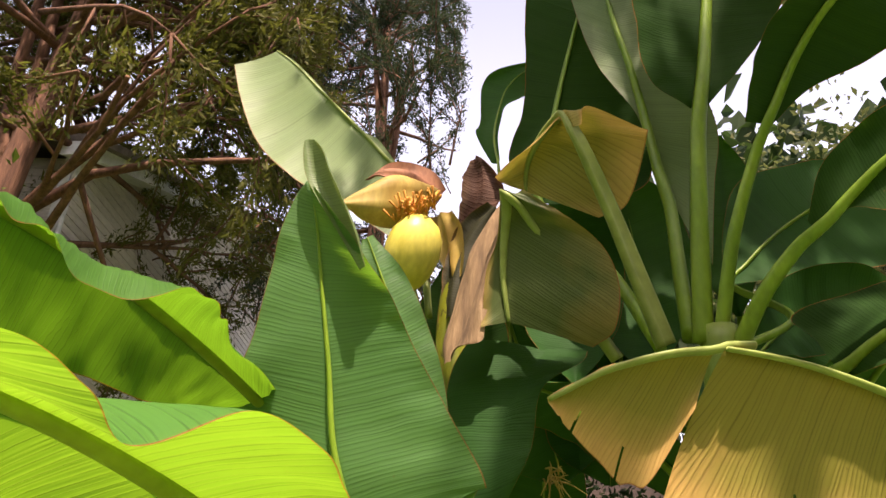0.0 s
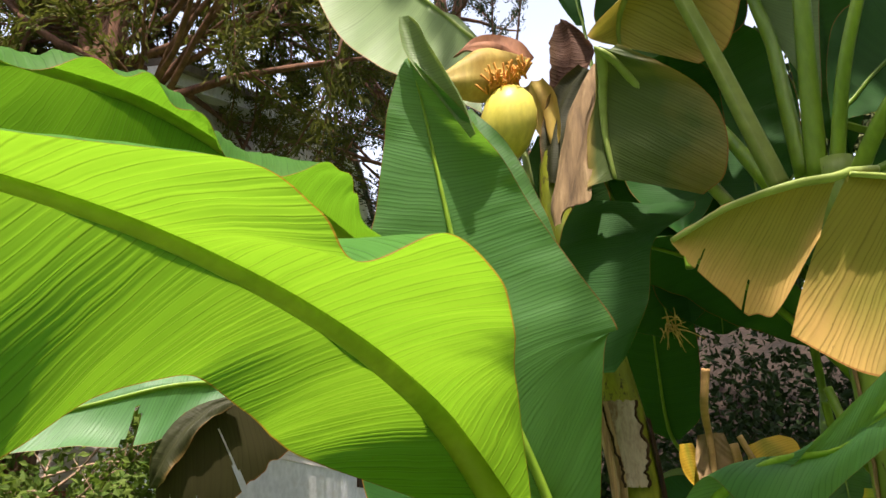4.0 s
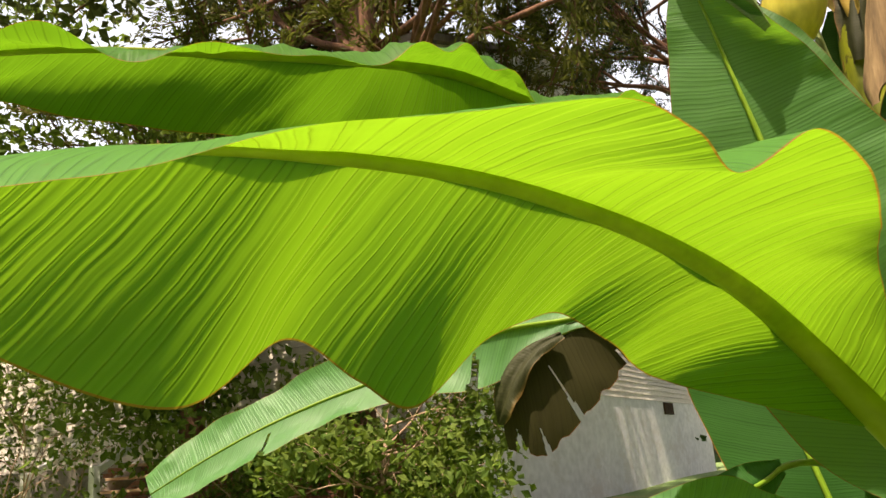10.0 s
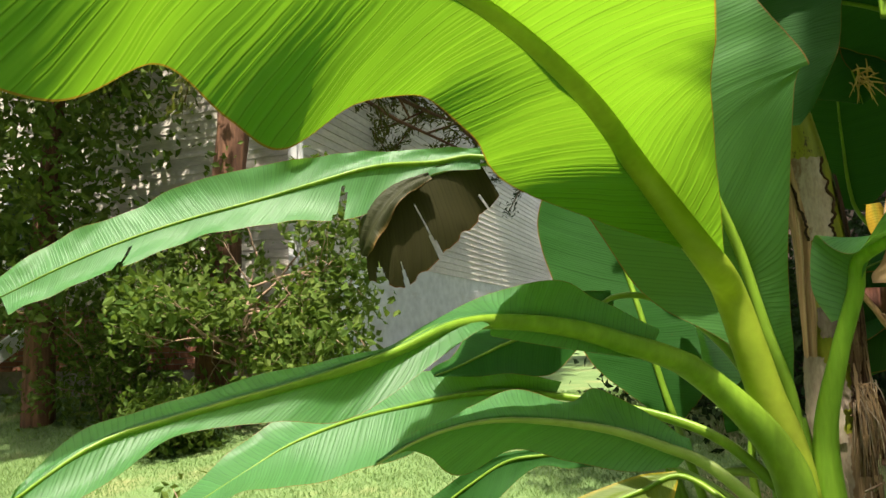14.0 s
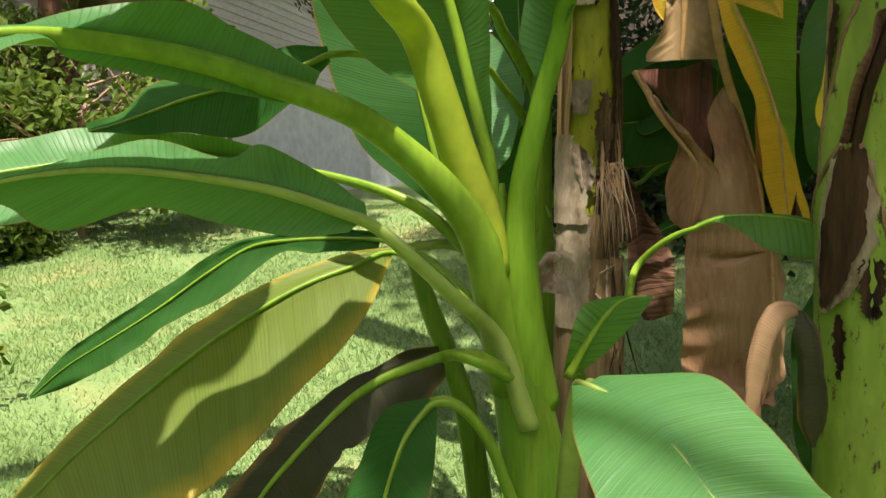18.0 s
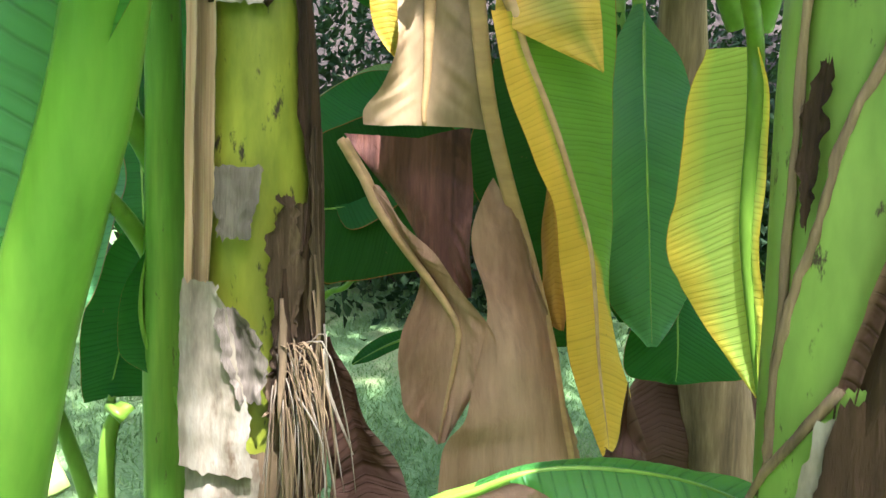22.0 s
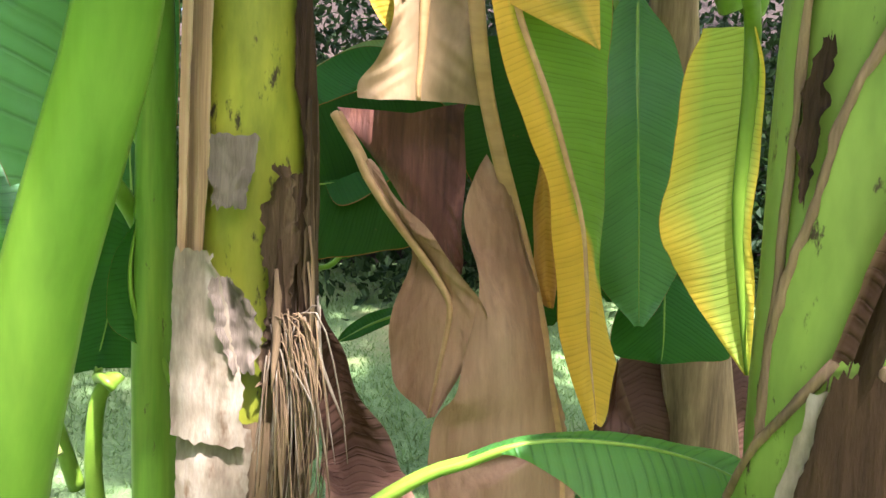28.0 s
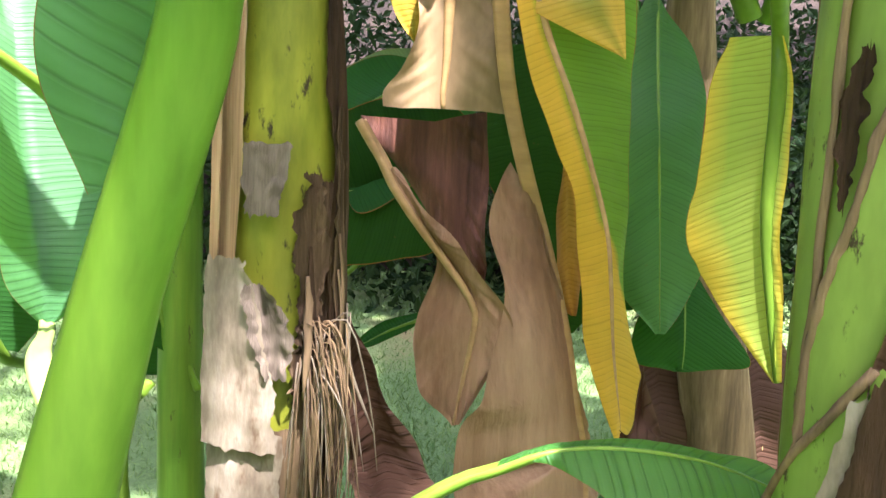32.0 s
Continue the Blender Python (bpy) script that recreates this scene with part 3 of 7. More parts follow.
LEAVES["D"] = (
    [(0.009, 2.200, 0.707), (-0.190, 2.400, 0.851)],
    [(-0.449, 2.662, 0.906, 0.034, -98, -0.002, 0.02, 89, 0.009),
     (-0.616, 2.673, 0.909, 0.058, -122, 0.01, 0.021, 82, -0),
     (-0.789, 2.679, 0.893, 0.05, -121, -0.001, 0.018, 81, -0.002),
     (-0.892, 2.650, 0.868, 0.111, -115, 0.083, 0.027, 80, 0.005),
     (-1.064, 2.587, 0.738, 0.073, -124, 0.063, 0.042, 77, 0.003),
     (-1.235, 2.495, 0.615, 0.073, -118, 0.021, 0.041, 76, -0.003),
     (-1.374, 2.424, 0.518, 0.053, -105, 0.009, 0.029, 77, -0.012),
     (-1.444, 2.375, 0.444, 0.006, -109, 0.001, 0.005, 75, -0.002)])
LEAVES["K"] = (
    [(0.030, 2.050, 0.693), (-0.028, 1.980, 0.742)],
    [(-0.115, 2.062, 0.725, 0.044, -128, 0.004, 0.015, 33, 0.001),
     (-0.195, 2.017, 0.704, 0.09, -133, -0.017, 0.028, 20, 0.016),
     (-0.273, 1.971, 0.662, 0.103, -132, 0.003, 0.037, 31, 0.013),
     (-0.334, 1.915, 0.600, 0.086, -155, -0.005, 0.06, 31, 0.004),
     (-0.392, 1.859, 0.529, 0.1, -141, 0.005, 0.063, 28, 0.02),
     (-0.440, 1.815, 0.457, 0.105, -141, 0.03, 0.061, 31, 0.039),
     (-0.475, 1.771, 0.363, 0.013, -126, 0.001, 0.023, 51, 0.004)])
LEAVES["M"] = (
    [(0.054, 2.000, 0.433), (-0.004, 1.980, 0.587), (-0.059, 1.950, 0.655)],
    [(-0.103, 1.930, 0.664, 0.017, -117, -0.001, 0.012, 57, 0.004),
     (-0.138, 1.896, 0.631, 0.079, -134, 0.03, 0.057, 26, 0.01),
     (-0.158, 1.851, 0.574, 0.086, -157, 0.031, 0.072, -4, 0.037),
     (-0.171, 1.804, 0.497, 0.074, -159, 0.027, 0.083, 2, 0.027),
     (-0.181, 1.769, 0.419, 0.065, -170, 0.021, 0.08, 8, 0.013),
     (-0.184, 1.733, 0.322, 0.016, -161, -0.002, 0.027, -34, 0.006)])
LEAVES["J"] = (
    [(0.077, 2.150, 0.597), (0.054, 2.110, 0.814), (0.046, 2.107, 1.050), (0.088, 2.080, 1.242)],
    [(0.103, 2.073, 1.307, 0.027, 77, -0.018, 0.007, -102, 0.004),
     (0.112, 2.069, 1.346, 0.072, 96, -0.011, 0.018, -64, 0.004),
     (0.123, 2.066, 1.394, 0.101, 110, -0.001, 0.026, -55, -0),
     (0.136, 2.063, 1.451, 0.098, 77, -0.069, 0.023, -94, 0.025),
     (0.231, 1.930, 1.501, 0.066, -4, -0.114, 0.036, -96, 0.028),
     (0.275, 1.880, 1.566, 0.013, 17, -0.087, 0.052, -81, 0.042),
     (0.407, 1.800, 1.577, 0.107, -71, -0.141, 0.061, 82, 0.073),
     (0.485, 1.720, 1.634, 0.068, -78, -0.106, 0.057, 50, 0.072),
     (0.567, 1.640, 1.675, 0.033, -70, -0.023, 0.025, 114, 0.019)])
LEAVES["U"] = (
    [(0.260, 2.450, 0.766), (0.286, 2.624, 0.850), (0.353, 2.598, 0.920)],
    [(0.427, 2.578, 0.961, 0.007, -79, -0.007, 0.005, 105, 0.007),
     (0.472, 2.562, 0.986, 0.017, -51, -0, 0.01, -178, 0.004),
     (0.534, 2.552, 0.996, 0.056, -39, -0.007, 0.03, -168, 0.005),
     (0.603, 2.539, 0.995, 0.102, -49, -0.004, 0.04, -174, 0.01),
     (0.672, 2.526, 0.985, 0.106, -50, 0.012, 0.041, 176, 0.019),
     (0.735, 2.512, 0.965, 0.08, -54, 0.022, 0.035, 153, 0.02),
     (0.792, 2.500, 0.936, 0.011, -84, 0.01, 0.013, 144, 0.008)])
LEAVES["V"] = (
    [(0.169, 2.300, 0.562), (0.159, 2.250, 0.656)],
    [(0.142, 2.209, 0.654, 0.01, 47, -0.015, 0.013, -115, 0.007),
     (0.175, 2.197, 0.720, 0.03, 74, -0.017, 0.051, -71, 0.029),
     (0.212, 2.194, 0.782, 0.059, 123, -0.012, 0.063, -50, 0.039),
     (0.250, 2.200, 0.826, 0.046, 158, -0.04, 0.05, -30, 0.054),
     (0.303, 2.203, 0.839, 0.02, -180, -0.007, 0.02, -3, 0.016)])
LEAVES["W"] = (
    [(0.150, 2.000, 0.390), (0.181, 1.900, 0.695)],
    [(0.210, 1.764, 0.767, 0.029, -19, -0.011, 0.03, 158, 0.011),
     (0.280, 1.677, 0.766, 0.111, -18, 0.001, 0.107, 155, 0.025),
     (0.339, 1.583, 0.737, 0.142, -18, 0.038, 0.116, 158, 0.011),
     (0.387, 1.485, 0.702, 0.143, -24, 0.049, 0.118, 161, 0.017),
     (0.437, 1.418, 0.659, 0.12, -27, 0.026, 0.106, 147, 0.003),
     (0.482, 1.360, 0.614, 0.048, -37, 0.003, 0.052, 139, -0.007)])
LEAVES["F"] = (
    [(-0.129, 2.300, 1.244), (-0.435, 2.500, 1.610)],
    [(-0.890, 2.569, 1.891, 0.047, -83, 0.005, 0.025, 97, -0.003),
     (-1.052, 2.512, 1.877, 0.053, -105, 0.008, 0.041, 75, -0.045),
     (-1.246, 2.391, 1.852, 0.167, -99, 0.061, 0.054, 68, -0.033),
     (-1.469, 2.267, 1.766, 0.109, -124, 0.081, 0.087, 87, -0.103),
     (-1.665, 2.151, 1.701, 0.093, -123, 0.073, 0.115, 76, 0.003),
     (-1.855, 2.017, 1.617, 0.104, -124, 0.079, 0.095, 66, -0.013),
     (-2.025, 1.882, 1.512, 0.084, -119, 0.045, 0.096, 62, -0.033),
     (-2.128, 1.801, 1.437, 0.073, -119, 0.001, 0.066, 60, -0.006)])
LEAVES["hang"] = (
    [(-0.596, 2.500, 1.745), (-0.802, 2.600, 1.859)],
    [(-0.898, 2.591, 1.867, 0.012, 94, 0.002, 0.122, -60, -0.06),
     (-1.009, 2.531, 1.847, 0.015, 88, 0.009, 0.198, -78, -0.073),
     (-1.107, 2.481, 1.793, 0.033, 48, 0.008, 0.248, -84, 0.008),
     (-1.159, 2.448, 1.735, 0.039, 54, 0.007, 0.234, -81, 0.127),
     (-1.201, 2.429, 1.675, 0.034, 57, 0.019, 0.177, -77, 0.157),
     (-1.233, 2.425, 1.620, 0.02, 91, 0.026, 0.083, -67, 0.126),
     (-1.254, 2.432, 1.581, 0.009, 165, 0.022, 0.049, -64, 0.094)])
LEAVES["hang2"] = (
    [(-0.985, 2.490, 1.821), (-1.020, 2.477, 1.822)],
    [(-1.038, 2.471, 1.819, 0.012, 94, 0.001, 0.021, -115, -0.001),
     (-1.102, 2.440, 1.789, 0.029, 71, 0.004, 0.035, -122, 0.002),
     (-1.154, 2.417, 1.741, 0.04, 61, 0.006, 0.038, -118, 0.01),
     (-1.203, 2.398, 1.667, 0.048, 78, 0.003, 0.045, -104, 0.015),
     (-1.239, 2.403, 1.603, 0.024, 108, 0.008, 0.049, -90, 0),
     (-1.264, 2.420, 1.562, 0.007, 136, -0.001, 0.016, -80, -0.001)])
LEAVES["L2"] = (
    [(-0.023, 2.200, 1.003), (-0.156, 2.300, 1.245), (-0.330, 2.350, 1.378)],
    [(-0.440, 2.268, 1.387, 0.023, -101, 0.004, 0.014, 89, -0.006),
     (-0.503, 2.195, 1.349, 0.08, -91, 0.035, 0.053, 58, -0.011),
     (-0.590, 2.113, 1.307, 0.118, -107, 0.046, 0.096, 32, 0.04),
     (-0.685, 2.029, 1.267, 0.076, -110, 0.027, 0.089, 31, 0.028),
     (-0.775, 1.947, 1.216, 0.037, -110, -0.011, 0.044, 25, 0.006),
     (-0.822, 1.900, 1.195, 0.008, -115, -0.004, 0.014, 25, -0)])
LEAVES["L3"] = (
    [(-0.264, 3.500, 0.549), (-0.343, 3.450, 0.838)],
    [(-0.352, 3.166, 0.966, 0.033, -100, 0, 0.028, 80, -0.016),
     (-0.398, 3.159, 1.127, 0.216, -114, 0.062, 0.146, 99, -0.087),
     (-0.443, 3.155, 1.320, 0.277, -130, 0.023, 0.224, 59, -0.105),
     (-0.493, 3.179, 1.494, 0.292, -133, 0.081, 0.177, 48, -0.026),
     (-0.552, 3.190, 1.671, 0.27, -124, 0.115, 0.089, 54, 0.043),
     (-0.613, 3.200, 1.829, 0.173, -130, 0.096, 0.058, 62, -0.004),
     (-0.679, 3.216, 1.925, 0.056, -127, 0.035, 0.056, 53, -0.035)])
LEAVES["R1"] = (
    [(0.673, 2.350, 2.350), (0.691, 2.330, 2.685), (0.711, 2.300, 3.015)],
    [(0.721, 2.290, 3.141, 0.023, 65, -0.004, 0.027, -115, 0.005),
     (0.743, 2.280, 3.297, 0.185, 46, -0.124, 0.123, -99, -0.004),
     (0.767, 2.270, 3.486, 0.247, 44, -0.1, 0.212, -112, -0.009),
     (0.799, 2.250, 3.732, 0.296, 29, -0.11, 0.276, -122, -0.062),
     (0.838, 2.200, 4.082, 0.293, 12, -0.125, 0.31, -136, -0.075),
     (0.891, 2.100, 4.600, 0.176, 6, -0.092, 0.191, -150, -0.012),
     (0.920, 2.050, 4.887, 0.011, 29, -0.001, 0.022, -151, 0.003)])
LEAVES["R2"] = (
    [(0.713, 2.350, 2.352), (0.775, 2.300, 2.673), (0.861, 2.250, 2.944)],
    [(0.888, 2.220, 3.029, 0.058, 37, -0.023, 0.043, -171, 0.017),
     (0.958, 2.180, 3.197, 0.121, 17, -0.083, 0.102, -142, -0),
     (1.047, 2.120, 3.353, 0.136, 16, -0.148, 0.219, -141, 0.006),
     (1.153, 2.050, 3.477, 0.123, 27, -0.138, 0.262, -123, 0.023),
     (1.345, 2.000, 3.677, 0.124, 54, -0.058, 0.295, -109, 0.042),
     (1.634, 1.950, 3.887, 0.028, 86, 0.008, 0.056, -94, -0.015)])
LEAVES["R3"] = (
    [(0.760, 2.330, 2.338), (0.821, 2.250, 2.469), (0.895, 2.200, 2.571)],
    [(0.946, 2.150, 2.626, 0.027, 76, 0.01, 0.026, -104, -0.01),
     (1.014, 2.100, 2.698, 0.097, 75, 0.029, 0.032, -98, -0.017),
     (1.098, 2.050, 2.779, 0.108, 75, 0.011, 0.12, -92, -0.076),
     (1.192, 2.000, 2.840, 0.114, 78, -0.02, 0.192, -94, -0.048),
     (1.377, 1.950, 2.921, 0.106, 82, -0.017, 0.144, -92, -0.027),
     (1.497, 1.900, 2.942, 0.02, 80, -0.005, 0.028, -95, 0.001)])
LEAVES["R0"] = (
    [(0.658, 2.400, 2.385), (0.651, 2.420, 2.614), (0.652, 2.450, 2.831)],
    [(0.645, 2.460, 2.944, 0.015, -150, 0.001, 0.079, 29, -0.317),
     (0.633, 2.480, 3.092, 0.029, -141, 0.002, 0.143, 55, -0.188),
     (0.612, 2.500, 3.274, 0.038, -78, 0.02, 0.203, 92, -0.158),
     (0.575, 2.500, 3.479, 0.115, -64, 0.061, 0.192, 115, -0.125),
     (0.525, 2.500, 3.697, 0.146, -47, 0.144, 0.177, 117, -0.075),
     (0.474, 2.500, 3.994, 0.142, -45, 0.123, 0.122, 114, -0.07),
     (0.437, 2.500, 4.218, 0.011, -90, 0.002, 0.011, 90, -0.002)])
LEAVES["X"] = (
    [(0.593, 2.500, 2.402), (0.491, 2.700, 2.741)],
    [(0.264, 2.750, 3.036, 0.045, 125, 0.015, 0.082, -51, 0.017),
     (0.302, 2.780, 3.259, 0.164, 119, -0.017, 0.36, -57, -0.116),
     (0.339, 2.780, 3.505, 0.147, 93, -0.029, 0.364, -86, -0.082),
     (0.389, 2.760, 3.753, 0.198, 77, 0, 0.308, -101, -0.035),
     (0.437, 2.720, 3.966, 0.264, 84, 0.032, 0.196, -93, -0.009),
     (0.517, 2.700, 4.246, 0.306, 84, 0.066, 0.159, -82, -0.005),
     (0.597, 2.650, 4.545, 0.052, 60, 0.004, 0.024, -123, 0.007)])
LEAVES["X2"] = (
    [(0.121, 2.800, 2.914), (0.109, 2.850, 3.166)],
    [(0.097, 2.880, 3.291, 0.023, -136, 0.003, 0.013, 54, 0.012),
     (0.078, 2.900, 3.415, 0.07, -179, 0.026, 0.023, 14, 0.029),
     (0.095, 2.920, 3.575, 0.06, 111, -0.06, 0.038, -38, 0.021),
     (0.141, 2.920, 3.727, 0.11, 96, -0.037, 0.104, -87, -0.01),
     (0.213, 2.900, 3.791, 0.097, 89, -0.077, 0.071, -94, -0.038),
     (0.250, 2.900, 3.839, 0.01, 90, -0.008, 0.013, -90, -0.01)])
LEAVES["P1"] = (
    [(0.569, 2.350, 2.342), (0.492, 2.300, 2.532), (0.419, 2.250, 2.708), (0.351, 2.200, 2.851)],
    [(0.300, 2.170, 2.961, 0.033, -59, 0.02, 0.028, 105, -0.012),
     (0.281, 2.180, 3.029, 0.036, -115, 0.008, 0.054, 41, -0.042),
     (0.260, 2.250, 3.061, 0.098, -123, 0.073, 0.2, -40, -0.185),
     (0.204, 2.320, 3.011, 0.103, -160, 0.142, 0.302, -55, -0.173),
     (0.171, 2.360, 2.928, 0.085, 172, 0.058, 0.339, -45, 0.06),
     (0.172, 2.380, 2.856, 0.055, -169, -0.016, 0.232, -16, 0.1)])
LEAVES["P2"] = (
    [(0.442, 2.400, 2.316), (0.346, 2.380, 2.453), (0.263, 2.350, 2.602), (0.166, 2.300, 2.736)],
    [(0.121, 2.270, 2.776, 0.03, 3, 0.01, 0.038, 90, -0.013),
     (0.100, 2.270, 2.794, 0.011, 83, 0.029, 0.18, -34, -0.028),
     (0.107, 2.320, 2.756, 0.035, -141, 0.086, 0.291, -20, 0.086),
     (0.102, 2.360, 2.659, 0.048, -178, 0.091, 0.348, -19, 0.122),
     (0.104, 2.380, 2.535, 0.065, -157, 0.083, 0.315, 15, 0.169),
     (0.123, 2.400, 2.416, 0.085, -134, 0.008, 0.231, 32, 0.111)])
LEAVES["Z"] = (
    [(-0.131, 2.750, 2.567), (-0.190, 2.850, 2.977)],
    [(-0.320, 2.950, 3.308, 0.215, -103, -0.291, 0.012, 83, 0.001),
     (-0.428, 2.970, 3.446, 0.295, -103, -0.203, 0.022, 81, -0.002),
     (-0.571, 3.000, 3.612, 0.369, -102, -0.197, 0.009, -58, -0.14),
     (-0.720, 3.020, 3.780, 0.383, -101, -0.129, 0.008, 84, 0.002),
     (-0.849, 3.050, 3.932, 0.308, -103, -0.026, 0.006, 82, -0.001),
     (-0.937, 3.060, 4.006, 0.198, -99, 0.077, 0.004, 80, -0.004)])
LEAVES["Q"] = (
    [(-0.091, 2.600, 2.261), (-0.043, 2.620, 2.362)],
    [(0.243, 2.600, 2.405, 0.218, 45, 0.09, 0.123, -140, -0.073),
     (0.185, 2.550, 2.311, 0.219, 37, 0.069, 0.142, -145, -0.11),
     (0.131, 2.500, 2.189, 0.191, 36, 0.025, 0.079, -143, -0.083),
     (0.099, 2.480, 2.067, 0.141, 35, -0.015, 0.095, -135, -0.057),
     (0.084, 2.460, 1.969, 0.117, 14, 0.002, 0.095, -151, -0.075),
     (0.079, 2.450, 1.848, 0.053, 29, 0.005, 0.035, -157, -0.047)])
LEAVES["DL"] = (
    [(0.684, 2.026, 2.229), (0.626, 1.978, 2.209)],
    [(0.558, 1.902, 2.176, 0.132, -75, 0.069, 0.036, 13, -0.025),
     (0.468, 1.883, 2.160, 0.283, -71, 0.136, 0.056, 13, -0.033),
     (0.377, 1.871, 2.133, 0.181, -74, 0.151, 0.076, 10, -0.038),
     (0.289, 1.863, 2.098, 0.091, -75, 0.112, 0.059, 6, -0.025),
     (0.221, 1.858, 2.057, 0.038, -79, 0.05, 0.06, 5, -0.019),
     (0.177, 1.858, 2.032, 0.012, -113, 0.005, 0.03, 5, -0.011)])
LEAVES["DL2"] = (
    [(1.583, 2.349, 2.001), (1.362, 2.204, 2.046)],
    [(1.189, 2.120, 2.087, 0.304, -76, -0.091, 0.042, 29, -0.041),
     (0.997, 2.034, 2.129, 0.368, -75, -0.09, 0.069, 29, -0.061),
     (0.881, 1.994, 2.153, 0.408, -76, -0.053, 0.072, 27, -0.054),
     (0.780, 1.960, 2.168, 0.44, -75, -0.007, 0.072, 24, -0.052),
     (0.669, 1.928, 2.176, 0.438, -74, 0.053, 0.073, 21, -0.049),
     (0.580, 1.902, 2.177, 0.363, -74, 0.134, 0.072, 21, -0.046)])
LEAVES["R5"] = (
    [(0.724, 2.500, 2.353), (1.088, 2.700, 2.596)],
    [(0.968, 2.900, 2.809, 0.016, 116, -0.014, 0.022, -73, 0.004),
     (1.112, 2.950, 2.983, 0.152, 104, -0.012, 0.166, -63, -0.051),
     (1.285, 3.000, 3.143, 0.253, 96, -0.03, 0.267, -76, -0.068),
     (1.461, 3.000, 3.256, 0.228, 103, -0.01, 0.347, -82, -0.049),
     (1.683, 3.000, 3.345, 0.169, 107, -0.044, 0.349, -82, -0.024),
     (1.972, 3.000, 3.411, 0.035, 90, -0.033, 0.06, -90, 0.019)])
LEAVES["R6"] = (
    [(0.768, 2.400, 2.287), (0.948, 2.350, 2.246)],
    [(1.009, 2.300, 2.281, 0.112, 105, 0.019, 0.039, -109, -0.001),
     (1.090, 2.250, 2.347, 0.214, 109, -0.097, 0.096, -68, -0.009),
     (1.198, 2.200, 2.413, 0.243, 131, -0.061, 0.116, -74, 0.004),
     (1.334, 2.150, 2.479, 0.182, 139, -0.021, 0.125, -67, -0.028),
     (1.505, 2.100, 2.527, 0.018, 82, -0.005, 0.033, -92, -0.004)])
LEAVES["flag"] = (
    [(0.399, 2.850, 1.917), (0.389, 2.900, 1.800)],
    [(0.412, 3.005, 1.724, 0.038, -28, 0, 0.047, 152, 0),
     (0.414, 2.997, 1.648, 0.055, -11, 0.002, 0.065, 169, -0.002),
     (0.412, 2.990, 1.572, 0.059, 28, 0.009, 0.079, -172, -0.005),
     (0.410, 2.983, 1.497, 0.077, 33, 0.011, 0.093, -162, -0.007),
     (0.406, 2.980, 1.454, 0.102, 30, 0.008, 0.106, -168, -0.007),
     (0.407, 2.977, 1.428, 0.107, -11, 0.002, 0.111, 152, 0.01)])
LEAVES["yel"] = (
    [(0.480, 2.860, 1.703), (0.505, 2.860, 1.646)],
    [(0.529, 2.855, 1.596, 0.047, -58, -0.014, 0.188, 104, 0.013),
     (0.551, 2.855, 1.538, 0.057, -64, -0.013, 0.16, 106, 0.045),
     (0.582, 2.855, 1.475, 0.067, -68, -0.01, 0.134, 110, 0.034),
     (0.620, 2.855, 1.378, 0.065, -67, -0.016, 0.104, 116, 0.012),
     (0.648, 2.855, 1.300, 0.058, -65, -0.02, 0.077, 126, 0.016),
     (0.671, 2.855, 1.222, 0.067, -68, -0.014, 0.062, 136, 0.011),
     (0.681, 2.855, 1.139, 0.067, -68, -0.01, 0.058, 141, 0.001),
     (0.688, 2.855, 1.064, 0.064, -67, -0.012, 0.067, 132, 0.016),
     (0.699, 2.855, 0.988, 0.054, -62, -0.015, 0.073, 128, 0.022),
     (0.709, 2.855, 0.930, 0.039, -51, -0.013, 0.066, 133, 0.023),
     (0.714, 2.855, 0.891, 0.032, -38, -0.012, 0.052, 150, 0.02)])
LEAVES["yel2"] = (
    [(0.511, 2.950, 1.789), (0.528, 2.900, 1.731)],
    [(0.550, 2.875, 1.691, 0.047, -49, -0.002, 0.052, 136, 0.013),
     (0.571, 2.846, 1.643, 0.077, -71, -0.023, 0.083, 135, -0.001),
     (0.603, 2.825, 1.591, 0.09, -77, -0.048, 0.05, 120, 0.014),
     (0.629, 2.817, 1.550, 0.052, -91, -0.027, 0.03, 119, 0.003),
     (0.654, 2.808, 1.505, 0.001, -79, -0.005, 0.004, 101, -0.002)])
LEAVES["tan"] = (
    [(0.467, 2.900, 1.681), (0.505, 2.930, 1.469), (0.542, 2.930, 1.333)],
    [(0.562, 2.936, 1.277, 0.02, -72, -0.078, 0.005, 108, 0.001),
     (0.593, 2.919, 1.165, 0.087, -43, -0.123, 0.007, 109, 0.011),
     (0.620, 2.904, 1.053, 0.127, -29, -0.1, 0.024, 167, 0.005),
     (0.637, 2.892, 0.959, 0.187, -25, -0.044, 0.045, -175, 0.01),
     (0.645, 2.882, 0.865, 0.226, -60, -0.063, 0.068, 155, 0.015),
     (0.655, 2.888, 0.867, 0.257, -51, 0.052, 0.069, 163, 0.016),
     (0.668, 2.875, 0.640, 0.276, 12, 0.011, 0.079, -142, -0.016),
     (0.659, 2.869, 0.455, 0.228, 36, 0.128, 0.039, -137, -0.074),
     (0.569, 2.604, 0.438, 0.158, 18, 0.157, 0.045, 143, -0.073)])
